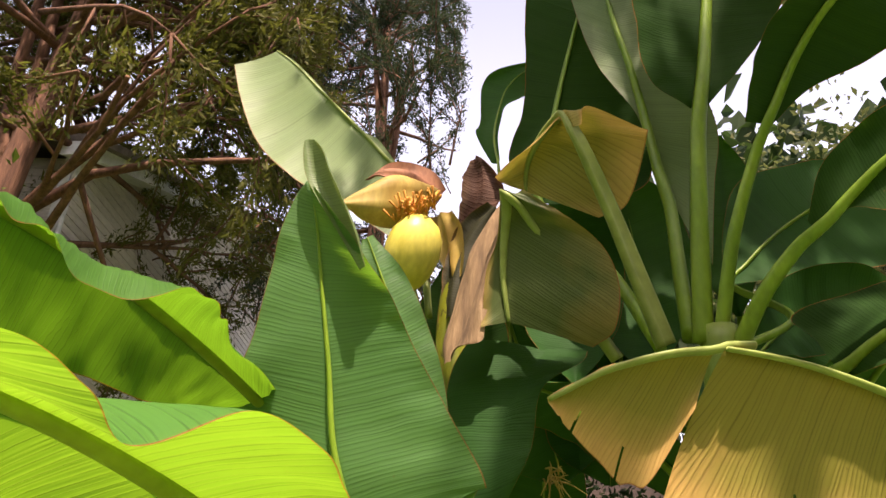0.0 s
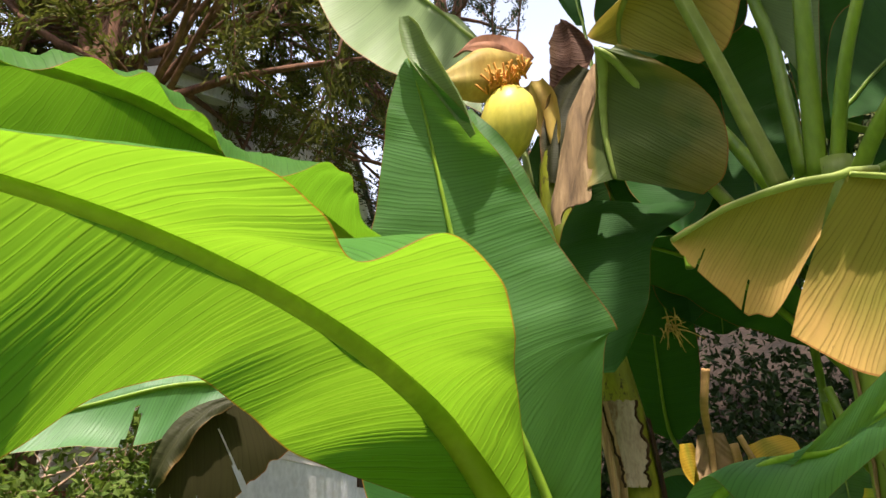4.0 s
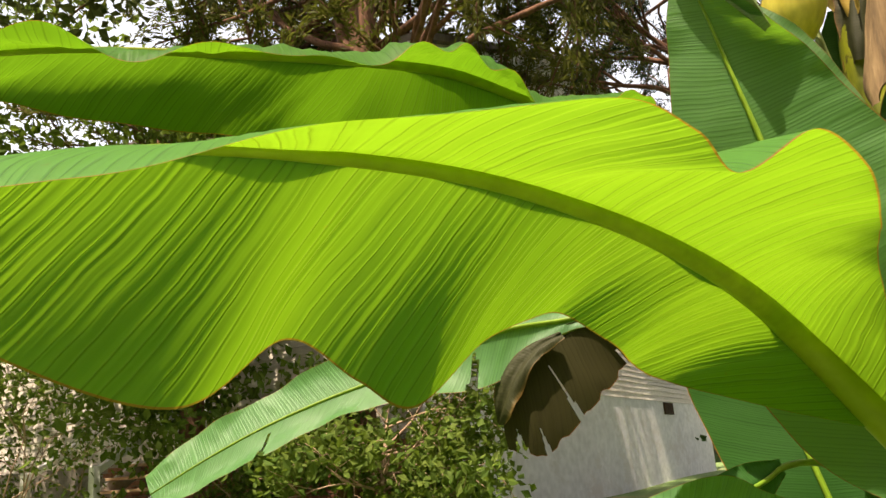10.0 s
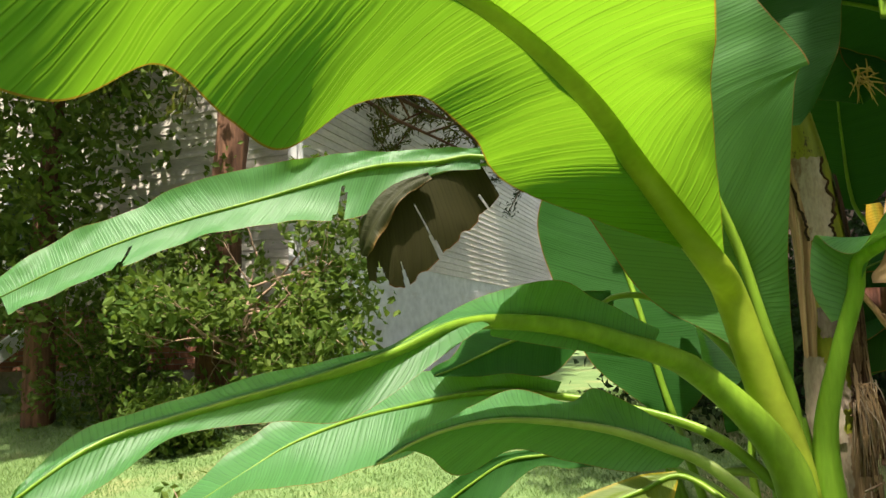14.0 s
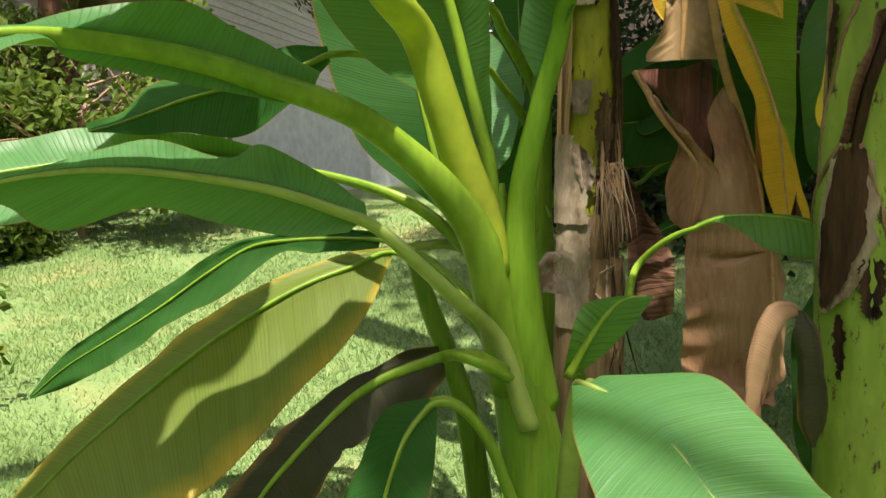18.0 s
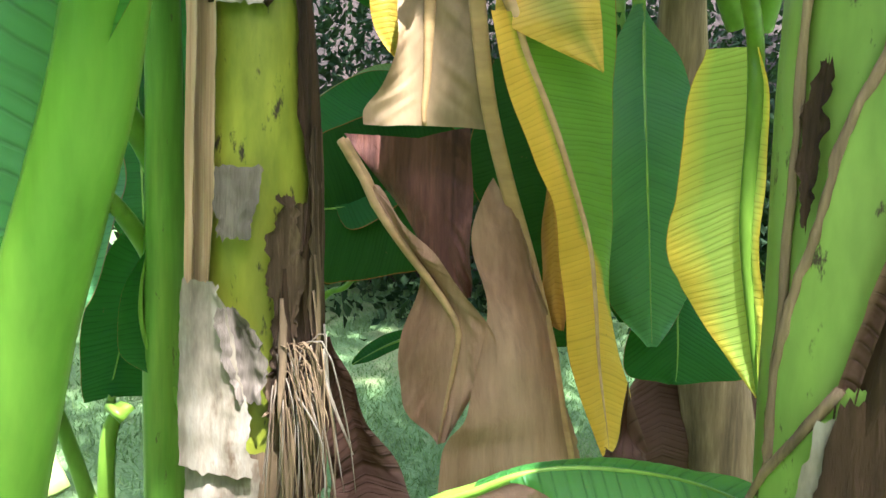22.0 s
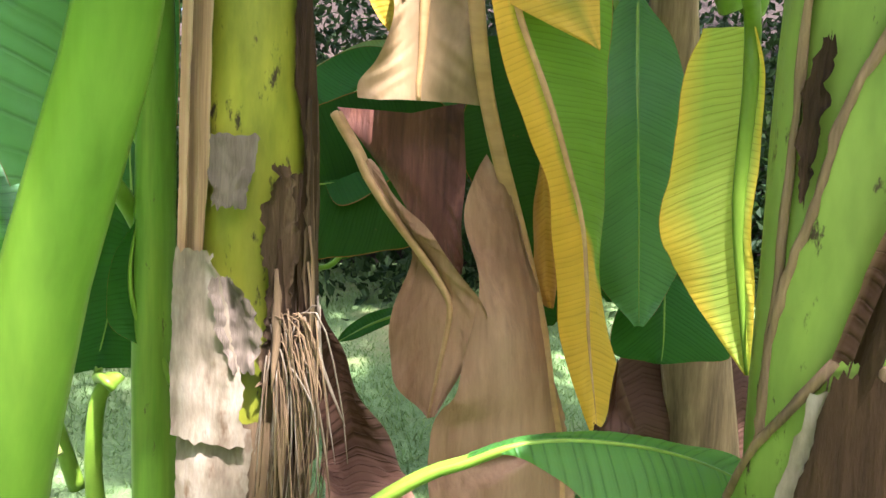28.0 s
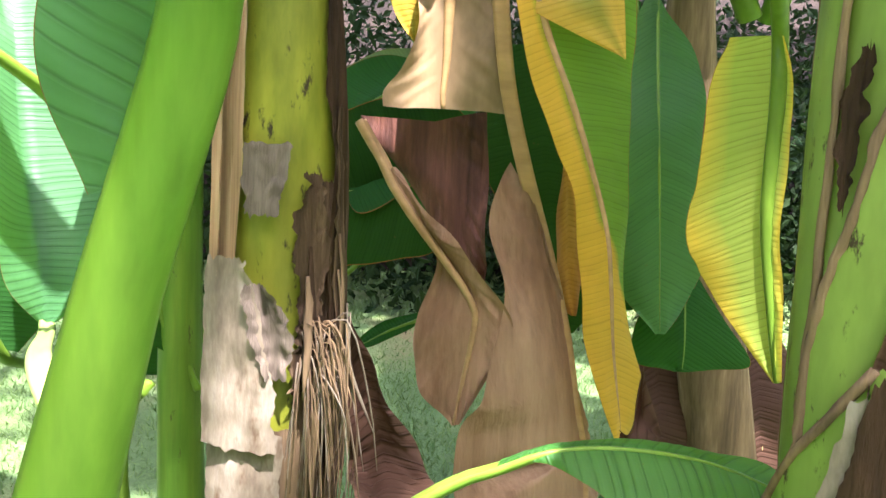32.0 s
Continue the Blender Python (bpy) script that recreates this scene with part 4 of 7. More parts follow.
LEAVES["roll"] = (
    [(0.272, 3.000, 1.402), (0.292, 2.990, 1.368)],
    [(0.320, 2.963, 1.322, 0.008, -68, 0.002, 0.009, 111, -0.003),
     (0.365, 2.927, 1.251, 0.013, -71, 0.003, 0.02, 79, -0.003),
     (0.411, 2.903, 1.190, 0.033, -110, 0.002, 0.034, 47, 0.004),
     (0.446, 2.882, 1.139, 0.1, -89, -0.002, 0.047, 60, 0.009),
     (0.463, 2.865, 1.096, 0.118, -53, 0.06, 0.052, 117, -0.001),
     (0.450, 2.869, 1.012, 0.067, 64, 0.061, 0.048, -104, -0.042),
     (0.433, 2.873, 0.914, 0.004, 96, 0.003, 0.008, -84, -0.006)])
LEAVES["brown"] = (
    [(0.394, 3.050, 1.435), (0.425, 3.050, 1.427)],
    [(0.407, 3.058, 1.412, 0.127, -82, -0.047, 0.093, 95, 0.007),
     (0.429, 3.047, 1.337, 0.091, -85, -0.025, 0.075, 92, 0.011),
     (0.451, 3.035, 1.258, 0.062, -91, -0.016, 0.054, 86, 0.014),
     (0.474, 3.024, 1.179, 0.041, -104, -0.021, 0.033, 69, 0.019),
     (0.495, 3.015, 1.130, 0.005, -77, -0.002, 0.009, 103, 0.004)])
LEAVES["bl"] = (
    [(0.683, 2.600, 1.806), (0.723, 2.550, 1.609)],
    [(0.815, 2.660, 1.529, 0.074, -60, -0.011, 0.02, 80, 0.006),
     (0.815, 2.652, 1.453, 0.099, -33, -0.026, 0.022, 128, -0),
     (0.809, 2.645, 1.361, 0.103, -16, 0.007, 0.023, 144, 0.001),
     (0.804, 2.637, 1.269, 0.111, -56, 0.016, 0.023, 101, 0),
     (0.811, 2.627, 1.178, 0.081, -86, -0.001, 0.021, 60, -0.001),
     (0.818, 2.618, 1.102, 0.032, -94, 0.001, 0.02, 40, -0.003),
     (0.824, 2.613, 1.056, 0.006, -58, -0.001, 0.01, 34, -0.002)])
LEAVES["bl2"] = (
    [(0.979, 3.600, 2.133), (0.985, 3.600, 1.955)],
    [(0.862, 3.280, 1.709, 0.018, -45, -0.001, 0.018, 135, 0.001),
     (0.873, 3.266, 1.578, 0.08, -11, 0.055, 0.045, 173, -0.018),
     (0.890, 3.247, 1.410, 0.099, -12, 0.062, 0.13, 160, -0.04),
     (0.895, 3.231, 1.255, 0.09, 32, 0.052, 0.105, -154, -0.044),
     (0.886, 3.222, 1.146, 0.059, 67, 0.041, 0.105, -115, -0.047),
     (0.878, 3.215, 1.050, 0.01, 39, 0.001, 0.016, -141, -0.014)])
LEAVES["bl3"] = (
    [(1.072, 3.400, 1.252), (1.077, 3.400, 1.198)],
    [(0.959, 3.159, 1.156, 0.025, -3, 0.013, 0.028, -170, 0.009),
     (0.952, 3.133, 1.077, 0.091, -15, 0.037, 0.103, -163, 0.026),
     (0.950, 3.117, 1.011, 0.096, -22, 0.052, 0.173, -162, 0.053),
     (0.949, 3.112, 0.965, 0.032, -8, 0.021, 0.075, -146, 0.017),
     (0.947, 3.111, 0.942, 0.009, 29, 0.001, 0.009, -151, -0.001)])
LEAVES["bg1"] = (
    [(0.262, 3.600, 1.278), (0.247, 3.600, 1.319)],
    [(0.230, 3.511, 1.344, 0.017, -176, -0.033, 0.036, -52, -0.01),
     (0.295, 3.561, 1.456, 0.114, 157, -0.007, 0.171, -48, -0.206),
     (0.378, 3.603, 1.519, 0.14, 148, -0.055, 0.247, -55, -0.11),
     (0.480, 3.640, 1.557, 0.117, 140, -0.049, 0.205, -50, -0.013),
     (0.617, 3.666, 1.556, 0.017, 133, -0.028, 0.044, -77, 0.015)])
LEAVES["bg2"] = (
    [(0.219, 3.800, 0.979), (0.263, 3.800, 1.027)],
    [(0.296, 3.777, 1.046, 0.007, 97, -0.008, 0, 132, 0.012),
     (0.366, 3.771, 1.111, 0.033, -84, -0.036, 0.054, 96, 0.03),
     (0.456, 3.758, 1.146, 0.038, -84, -0.003, 0.058, 116, 0.005),
     (0.565, 3.758, 1.134, 0.015, -84, 0.002, 0.015, 96, -0.002)])
LEAVES["sl1"] = (
    [(-0.048, 2.550, 0.980), (-0.105, 2.600, 1.066)],
    [(-0.183, 2.873, 1.075, 0.01, -129, -0.004, 0.014, 51, -0.001),
     (-0.194, 2.884, 1.165, 0.058, 169, -0.027, 0.084, 39, -0.045),
     (-0.226, 2.928, 1.273, 0.082, 139, -0.003, 0.148, 38, -0.045),
     (-0.250, 2.962, 1.385, 0.053, 141, 0.004, 0.177, 32, -0.067),
     (-0.265, 2.996, 1.501, 0.035, 165, 0.013, 0.123, 24, -0.025),
     (-0.280, 3.038, 1.604, 0.005, -158, 0.001, 0.02, 22, -0.003)])
LEAVES["sl2"] = (
    [(-0.018, 2.750, 1.006), (-0.026, 2.750, 1.014)],
    [(-0.127, 3.106, 0.934, 0.046, 120, -0.021, 0.059, -60, 0.013),
     (-0.112, 3.113, 1.011, 0.062, 123, -0.056, 0.1, -57, -0.026),
     (-0.098, 3.122, 1.109, 0.078, 161, -0.042, 0.083, -26, -0.045),
     (-0.093, 3.149, 1.184, 0.048, 150, 0.004, 0.04, -9, -0.02),
     (-0.091, 3.166, 1.250, 0.006, 179, -0, 0.006, -1, 0)])
LEAVES["Bc"] = (
    [(-0.219, 1.900, 2.287), (-0.235, 1.900, 2.315)],
    [(-0.250, 1.900, 2.337, 0.006, -90, -0.002, 0.021, 162, -0.008),
     (-0.294, 1.900, 2.433, 0.023, -90, 0.018, 0.042, 164, -0.053),
     (-0.339, 1.900, 2.527, 0.037, -90, 0.012, 0.044, 156, -0.034),
     (-0.377, 1.900, 2.608, 0.042, -90, 0.009, 0.042, 162, -0.034),
     (-0.406, 1.900, 2.673, 0.024, -90, 0.01, 0.034, 153, -0.029),
     (-0.420, 1.900, 2.700, 0.011, -90, 0.003, 0.013, 142, -0.013)])
LEAVES["strip"] = (
    [(0.150, 2.450, 2.897), (0.131, 2.450, 2.871)],
    [(0.117, 2.450, 2.836, 0.042, 44, -0.022, 0.036, -146, 0.02),
     (0.073, 2.450, 2.705, 0.079, 51, -0.017, 0.069, -137, 0.032),
     (0.034, 2.450, 2.565, 0.08, 52, -0.025, 0.078, -130, 0.044),
     (0.002, 2.450, 2.450, 0.076, 49, -0.002, 0.082, -128, 0.037),
     (-0.022, 2.450, 2.376, 0.067, 42, 0.019, 0.085, -126, 0.005),
     (-0.043, 2.450, 2.304, 0.035, 32, 0.014, 0.032, -161, -0.044)])
LEAVES["neck1"] = (
    [(-0.053, 2.750, 2.570), (-0.036, 2.750, 2.744)],
    [(-0.034, 2.740, 2.830, 0.046, 102, -0.005, 0.063, -62, -0.014),
     (0.009, 2.730, 2.966, 0.065, 103, 0, 0.086, -68, -0.014),
     (0.041, 2.720, 3.071, 0.09, 134, 0.012, 0.1, -36, -0.037),
     (0.039, 2.740, 3.171, 0.079, -113, 0.018, 0.059, 87, -0.081),
     (0.010, 2.760, 3.248, 0.032, -81, -0, 0.016, 105, -0.036)])
LEAVES["neck2"] = (
    [(-0.064, 2.700, 2.389), (-0.067, 2.700, 2.468)],
    [(-0.067, 2.680, 2.541, 0.058, 134, -0.009, 0.049, -35, -0.013),
     (-0.057, 2.680, 2.667, 0.057, 135, -0.001, 0.062, -50, -0.02),
     (-0.023, 2.680, 2.799, 0.067, 115, -0.004, 0.077, -70, -0.003),
     (0.034, 2.660, 2.904, 0.072, 106, -0.011, 0.083, -81, 0.021),
     (0.082, 2.640, 2.952, 0.036, 108, -0.004, 0.044, -80, 0.008)])
LEAVES["br_top"] = (
    [(-0.069, 2.720, 2.958), (-0.092, 2.720, 3.005)],
    [(-0.109, 2.700, 3.016, 0.071, -94, -0.008, 0.075, 70, 0.002),
     (-0.166, 2.660, 3.057, 0.091, -108, -0.001, 0.103, 67, -0.017),
     (-0.248, 2.620, 3.082, 0.081, -112, 0.033, 0.109, 53, -0.055),
     (-0.333, 2.600, 3.061, 0.036, -122, 0.021, 0.077, 43, -0.052),
     (-0.378, 2.600, 3.021, 0.001, -90, 0.006, 0.025, 35, -0.018)])
LEAVES["br_yellow"] = (
    [(-0.089, 2.700, 2.945), (-0.111, 2.680, 2.968)],
    [(-0.142, 2.660, 2.991, 0.099, -64, 0.043, 0.056, 68, -0.049),
     (-0.219, 2.600, 2.971, 0.129, -58, 0.065, 0.073, 69, -0.056),
     (-0.302, 2.550, 2.930, 0.085, -52, 0.077, 0.101, 65, -0.064),
     (-0.385, 2.530, 2.899, 0.033, -62, 0.036, 0.055, 60, -0.036),
     (-0.435, 2.520, 2.878, 0.008, -89, 0.004, 0.016, 53, -0.008)])
LEAVES["br_side"] = (
    [(-0.137, 2.780, 3.038), (-0.125, 2.780, 3.014)],
    [(-0.113, 2.760, 2.991, 0.049, -67, -0.004, 0.048, 98, 0.037),
     (-0.088, 2.730, 2.903, 0.068, -81, -0.026, 0.077, 91, 0.054),
     (-0.073, 2.710, 2.813, 0.078, -91, -0.041, 0.079, 92, 0.053),
     (-0.066, 2.700, 2.741, 0.065, -117, -0.042, 0.066, 67, 0.059),
     (-0.058, 2.700, 2.698, 0.027, -138, -0.016, 0.048, 33, 0.023)])
LEAVES["db"] = (
    [(0.225, 2.750, 1.177), (0.234, 2.750, 1.138)],
    [(0.245, 2.792, 1.106, 0.008, -76, -0.003, 0.009, 104, 0.003),
     (0.272, 2.780, 1.034, 0.047, -100, 0.016, 0.027, 57, 0.011),
     (0.294, 2.770, 0.962, 0.051, -94, 0.011, 0.039, 78, 0.004),
     (0.308, 2.761, 0.897, 0.059, -40, -0.016, 0.054, 143, 0.021),
     (0.319, 2.644, 0.849, 0.056, -24, -0.016, 0.066, 164, 0.025),
     (0.322, 2.632, 0.771, 0.058, -52, -0.001, 0.073, 132, -0.026),
     (0.331, 2.622, 0.702, 0.031, -61, -0.002, 0.052, 126, -0.015)])
LEAVES["yl2"] = (
    [(0.761, 2.200, 1.380), (0.814, 2.300, 1.343)],
    [(1.040, 2.686, 1.320, 0.026, -18, -0.002, 0.059, -176, -0),
     (1.038, 2.666, 1.173, 0.028, -24, -0.001, 0.099, 177, 0.002),
     (1.041, 2.647, 1.047, 0.037, -26, -0.001, 0.093, 170, 0.013),
     (1.043, 2.635, 0.959, 0.038, -28, -0.006, 0.051, 167, 0.012),
     (1.044, 2.631, 0.931, 0.019, -23, -0.004, 0.02, 157, -0.002)])
LEAVES["f1"] = (
    [(0.650, 2.900, 2.324), (0.649, 2.900, 2.394)],
    [(0.649, 2.900, 2.446, 0.038, 119, -0.035, 0.032, 57, -0.027),
     (0.674, 3.000, 2.634, 0.154, 161, -0.057, 0.141, 6, 0),
     (0.678, 3.050, 2.842, 0.229, 177, -0.068, 0.212, 15, 0.017),
     (0.669, 3.100, 3.069, 0.245, -154, -0.065, 0.226, 44, 0.018),
     (0.645, 3.100, 3.257, 0.206, -101, -0.051, 0.184, 103, 0.008),
     (0.631, 3.100, 3.427, 0.053, -139, -0.027, 0.042, 164, -0.021)])
LEAVES["f2"] = (
    [(0.381, 2.800, 2.246), (0.378, 2.800, 2.313)],
    [(0.375, 2.800, 2.362, 0.042, 124, -0.025, 0.037, 70, -0.021),
     (0.377, 2.850, 2.521, 0.14, 165, -0.04, 0.13, 15, -0.009),
     (0.379, 2.900, 2.717, 0.201, 164, -0.048, 0.192, 4, -0.005),
     (0.390, 2.950, 2.905, 0.211, 141, -0.039, 0.2, -18, -0.01),
     (0.406, 2.950, 3.081, 0.176, 77, -0.029, 0.165, -76, -0.016),
     (0.421, 2.950, 3.213, 0.048, 33, -0.026, 0.043, -23, -0.022)])
LEAVES["f3"] = (
    [(0.947, 2.750, 2.332), (0.951, 2.750, 2.400)],
    [(0.954, 2.750, 2.449, 0.036, 43, -0.031, 0.034, 2, -0.032),
     (1.064, 2.800, 2.573, 0.103, 85, -0.022, 0.097, -59, -0.045),
     (1.194, 2.850, 2.662, 0.15, 79, 0.004, 0.15, -73, -0.064),
     (1.322, 2.850, 2.711, 0.152, 75, 0.014, 0.164, -76, -0.062),
     (1.447, 2.850, 2.738, 0.123, 71, 0.008, 0.145, -74, -0.057),
     (1.608, 2.850, 2.745, 0.04, 0, -0.021, 0.052, -39, -0.03)])
LEAVES["f4"] = (
    [(1.060, 3.100, 2.619), (1.064, 3.100, 2.700)],
    [(1.067, 3.100, 2.759, 0.042, 112, -0.03, 0.034, 77, -0.025),
     (1.082, 3.150, 2.929, 0.111, 148, -0.056, 0.089, 9, -0.001),
     (1.099, 3.200, 3.138, 0.16, 150, -0.059, 0.133, 0, 0.008),
     (1.098, 3.200, 3.333, 0.166, 76, -0.05, 0.136, -73, 0.003),
     (1.106, 3.200, 3.510, 0.139, 73, -0.046, 0.111, -69, -0.006),
     (1.114, 3.200, 3.695, 0.049, 36, -0.031, 0.04, 1, -0.026)])
LEAVES["f5"] = (
    [(0.191, 3.400, 2.690), (0.183, 3.400, 2.780)],
    [(0.177, 3.400, 2.845, 0.044, 26, 0.011, 0.053, -41, 0.015),
     (0.227, 3.400, 2.691, 0.185, 78, -0.001, 0.199, -78, 0.023),
     (0.298, 3.400, 2.545, 0.258, 81, -0.006, 0.269, -81, 0.024),
     (0.343, 3.400, 2.380, 0.251, 81, -0.006, 0.262, -81, 0.021),
     (0.374, 3.400, 2.245, 0.195, 78, -0.004, 0.207, -79, 0.017),
     (0.395, 3.400, 2.136, 0.043, 23, 0.003, 0.051, -38, 0.007)])
LEAVES["f6"] = (
    [(0.694, 3.400, 2.711), (0.693, 3.400, 2.801)],
    [(0.692, 3.400, 2.866, 0.045, -152, 0.014, 0.052, 140, 0.02),
     (0.658, 3.400, 2.709, 0.191, -102, 0, 0.206, 101, 0.03),
     (0.627, 3.400, 2.559, 0.269, -99, -0.011, 0.286, 98, 0.037),
     (0.606, 3.400, 2.392, 0.263, -99, -0.013, 0.28, 98, 0.035),
     (0.588, 3.400, 2.255, 0.206, -101, -0.011, 0.222, 100, 0.028),
     (0.582, 3.400, 2.145, 0.044, -154, 0.005, 0.052, 140, 0.01)])
LEAVES["f7"] = (
    [(1.266, 3.000, 1.994), (1.272, 3.000, 2.058)],
    [(1.276, 3.000, 2.104, 0.059, -132, -0.012, 0.04, 173, -0.002),
     (1.274, 3.000, 2.199, 0.199, -102, -0.047, 0.163, 104, 0.03),
     (1.276, 3.000, 2.318, 0.273, 82, -0.068, 0.238, -80, 0.044),
     (1.297, 3.000, 2.442, 0.269, 81, -0.069, 0.235, -80, 0.035),
     (1.340, 3.000, 2.573, 0.217, 79, -0.051, 0.186, -78, 0.009),
     (1.406, 3.000, 2.709, 0.055, 43, -0.026, 0.042, -18, -0.021)])
LEAVES["flap"] = (
    [(0.157, 2.497, 0.850), (0.144, 2.498, 0.850)],
    [(0.130, 2.498, 0.850, 0.044, 81, 0.004, 0.079, -96, -0.003),
     (0.099, 2.470, 0.856, 0.048, 78, 0.004, 0.068, -98, 0.001),
     (0.066, 2.460, 0.851, 0.045, 95, -0.008, 0.054, -98, 0.012),
     (0.030, 2.469, 0.835, 0.024, 84, -0.009, 0.039, -97, 0.017),
     (0.001, 2.477, 0.811, 0.012, 84, -0.006, 0.015, -98, 0.009)])
LEAVES["debris"] = (
    [(-0.455, 1.883, 1.101), (-0.450, 1.885, 1.101)],
    [(-0.443, 1.887, 1.099, 0.003, 93, -0.001, 0.004, -87, 0.001),
     (-0.428, 1.891, 1.101, 0.013, 142, 0.001, 0.012, -34, -0.001),
     (-0.413, 1.896, 1.101, 0.014, 138, 0, 0.013, -38, 0.001),
     (-0.399, 1.900, 1.096, 0.012, 151, -0, 0.012, -29, 0),
     (-0.388, 1.903, 1.093, 0.001, 93, -0, 0.002, -87, 0.001)])
LEAVES["tip"] = (
    [(0.660, 2.769, 0.939), (0.664, 2.767, 0.935)],
    [(0.666, 2.757, 0.936, 0.007, 101, 0.002, 0.01, -82, -0.002),
     (0.678, 2.745, 0.938, 0.01, 97, 0.002, 0.015, -42, -0.001),
     (0.695, 2.742, 0.941, 0.101, 107, 0.007, 0.018, -50, -0.004),
     (0.710, 2.739, 0.940, 0.072, 106, -0.026, 0.016, -50, -0.002),
     (0.727, 2.746, 0.932, 0.006, 101, -0.003, 0.009, -84, 0.004)])
LEAVES["curl"] = (
    [(0.637, 2.206, 0.760), (0.632, 2.208, 0.779)],
    [(0.615, 2.190, 0.808, 0.009, 93, 0.003, 0.011, -65, -0.015),
     (0.587, 2.162, 0.833, 0.011, 61, -0.009, 0.02, -58, -0.021),
     (0.553, 2.140, 0.831, 0.013, 28, -0.005, 0.041, -71, -0.015),
     (0.531, 2.126, 0.798, 0.015, 22, -0.004, 0.043, -73, 0.004),
     (0.519, 2.121, 0.749, 0.015, 45, 0.001, 0.041, -48, 0.011),
     (0.514, 2.125, 0.690, 0.017, 92, 0.004, 0.03, -18, 0.014),
     (0.509, 2.128, 0.622, 0.013, 95, 0.006, 0.021, -14, 0.004),
     (0.507, 2.132, 0.567, 0.003, 160, 0, 0.004, -20, -0)])
LEAVES["curl2"] = (
    [(0.626, 2.212, 0.817), (0.624, 2.212, 0.815)],
    [(0.604, 2.172, 0.824, 0.005, -20, -0.002, 0.014, -154, 0.001),
     (0.611, 2.158, 0.790, 0.018, -19, -0.002, 0.03, -158, -0.001),
     (0.615, 2.144, 0.743, 0.022, -53, 0.005, 0.035, -169, 0.001),
     (0.621, 2.137, 0.679, 0.025, -57, 0.007, 0.039, 177, 0.003),
     (0.625, 2.130, 0.606, 0.024, -100, 0.003, 0.038, 134, 0.011),
     (0.632, 2.135, 0.555, 0.007, -126, -0.001, 0.007, 54, 0.001)])
LEAVES["stub"] = (
    [(0.708, 2.302, 1.082), (0.704, 2.293, 1.093)],
    [(0.700, 2.279, 1.104, 0.018, 17, -0.002, 0.025, 172, -0.003),
     (0.701, 2.269, 1.159, 0.017, 54, 0.001, 0.026, 176, -0.007),
     (0.707, 2.255, 1.217, 0.017, 65, 0.002, 0.024, -180, -0.007),
     (0.715, 2.233, 1.287, 0.017, 74, 0.001, 0.026, -167, -0.005),
     (0.730, 2.219, 1.350, 0.017, 99, 0.004, 0.026, -144, -0.002),
     (0.742, 2.215, 1.400, 0.019, 121, 0.009, 0.027, -119, -0.001),
     (0.749, 2.217, 1.417, 0.008, 105, -0.001, 0.008, -75, -0.001)])
LEAVES["f8"] = (
    [(1.101, 2.913, 0.832), (1.100, 2.889, 0.792)],
    [(1.100, 2.855, 0.756, 0.009, -48, 0.004, 0.009, 132, -0.004),
     (1.140, 2.798, 0.671, 0.086, -46, 0.023, 0.089, 88, -0.033),
     (1.184, 2.740, 0.579, 0.129, -41, 0.041, 0.112, 102, -0.056),
     (1.211, 2.680, 0.478, 0.134, -26, 0.044, 0.107, 114, -0.055),
     (1.222, 2.619, 0.372, 0.091, -12, 0.034, 0.086, 118, -0.04),
     (1.218, 2.560, 0.284, 0.012, 4, 0.001, 0.012, -176, -0.001)])
LEAVES["f9"] = (
    [(0.856, 3.208, 0.838), (0.866, 3.203, 0.788)],
    [(0.872, 3.198, 0.738, 0.013, -9, 0.008, 0.013, 177, -0),
     (0.874, 3.166, 0.626, 0.086, -5, 0.034, 0.096, 177, -0.017),
     (0.875, 3.133, 0.500, 0.097, 5, 0.038, 0.106, -173, -0.022),
     (0.867, 3.099, 0.360, 0.082, 13, 0.04, 0.096, -165, -0.025),
     (0.857, 3.064, 0.222, 0.06, 15, 0.023, 0.066, -164, -0.023),
     (0.847, 3.035, 0.135, 0.008, 18, 0.001, 0.011, -162, -0.001)])
LEAVES["bk3"] = (
    [(0.860, 3.200, 1.843), (0.865, 3.200, 1.776)],
    [(0.871, 3.200, 1.709, 0.012, 12, 0.002, 0.012, -168, -0.002),
     (0.858, 3.150, 1.587, 0.079, 2, 0.043, 0.124, -147, -0.029),
     (0.850, 3.100, 1.427, 0.094, -13, 0.035, 0.147, -169, -0.003),
     (0.866, 3.100, 1.272, 0.095, -90, 0.028, 0.138, 111, 0.021),
     (0.878, 3.100, 1.137, 0.079, -90, 0.017, 0.114, 116, 0.026),
     (0.889, 3.100, 1.022, 0.01, -90, -0.001, 0.012, 90, 0.001)])
LEAVES["bk1"] = (
    [(1.467, 3.700, 1.034), (1.474, 3.700, 1.001)],
    [(1.483, 3.700, 0.968, 0.018, 10, 0.002, 0.018, -170, -0.002),
     (1.472, 3.650, 0.846, 0.094, 9, 0.024, 0.107, -168, -0.009),
     (1.459, 3.600, 0.696, 0.106, -10, 0.013, 0.12, 171, 0.004),
     (1.480, 3.600, 0.531, 0.104, -90, 0.003, 0.106, 90, 0.014),
     (1.493, 3.600, 0.398, 0.061, -90, -0.008, 0.062, 90, 0.008)])
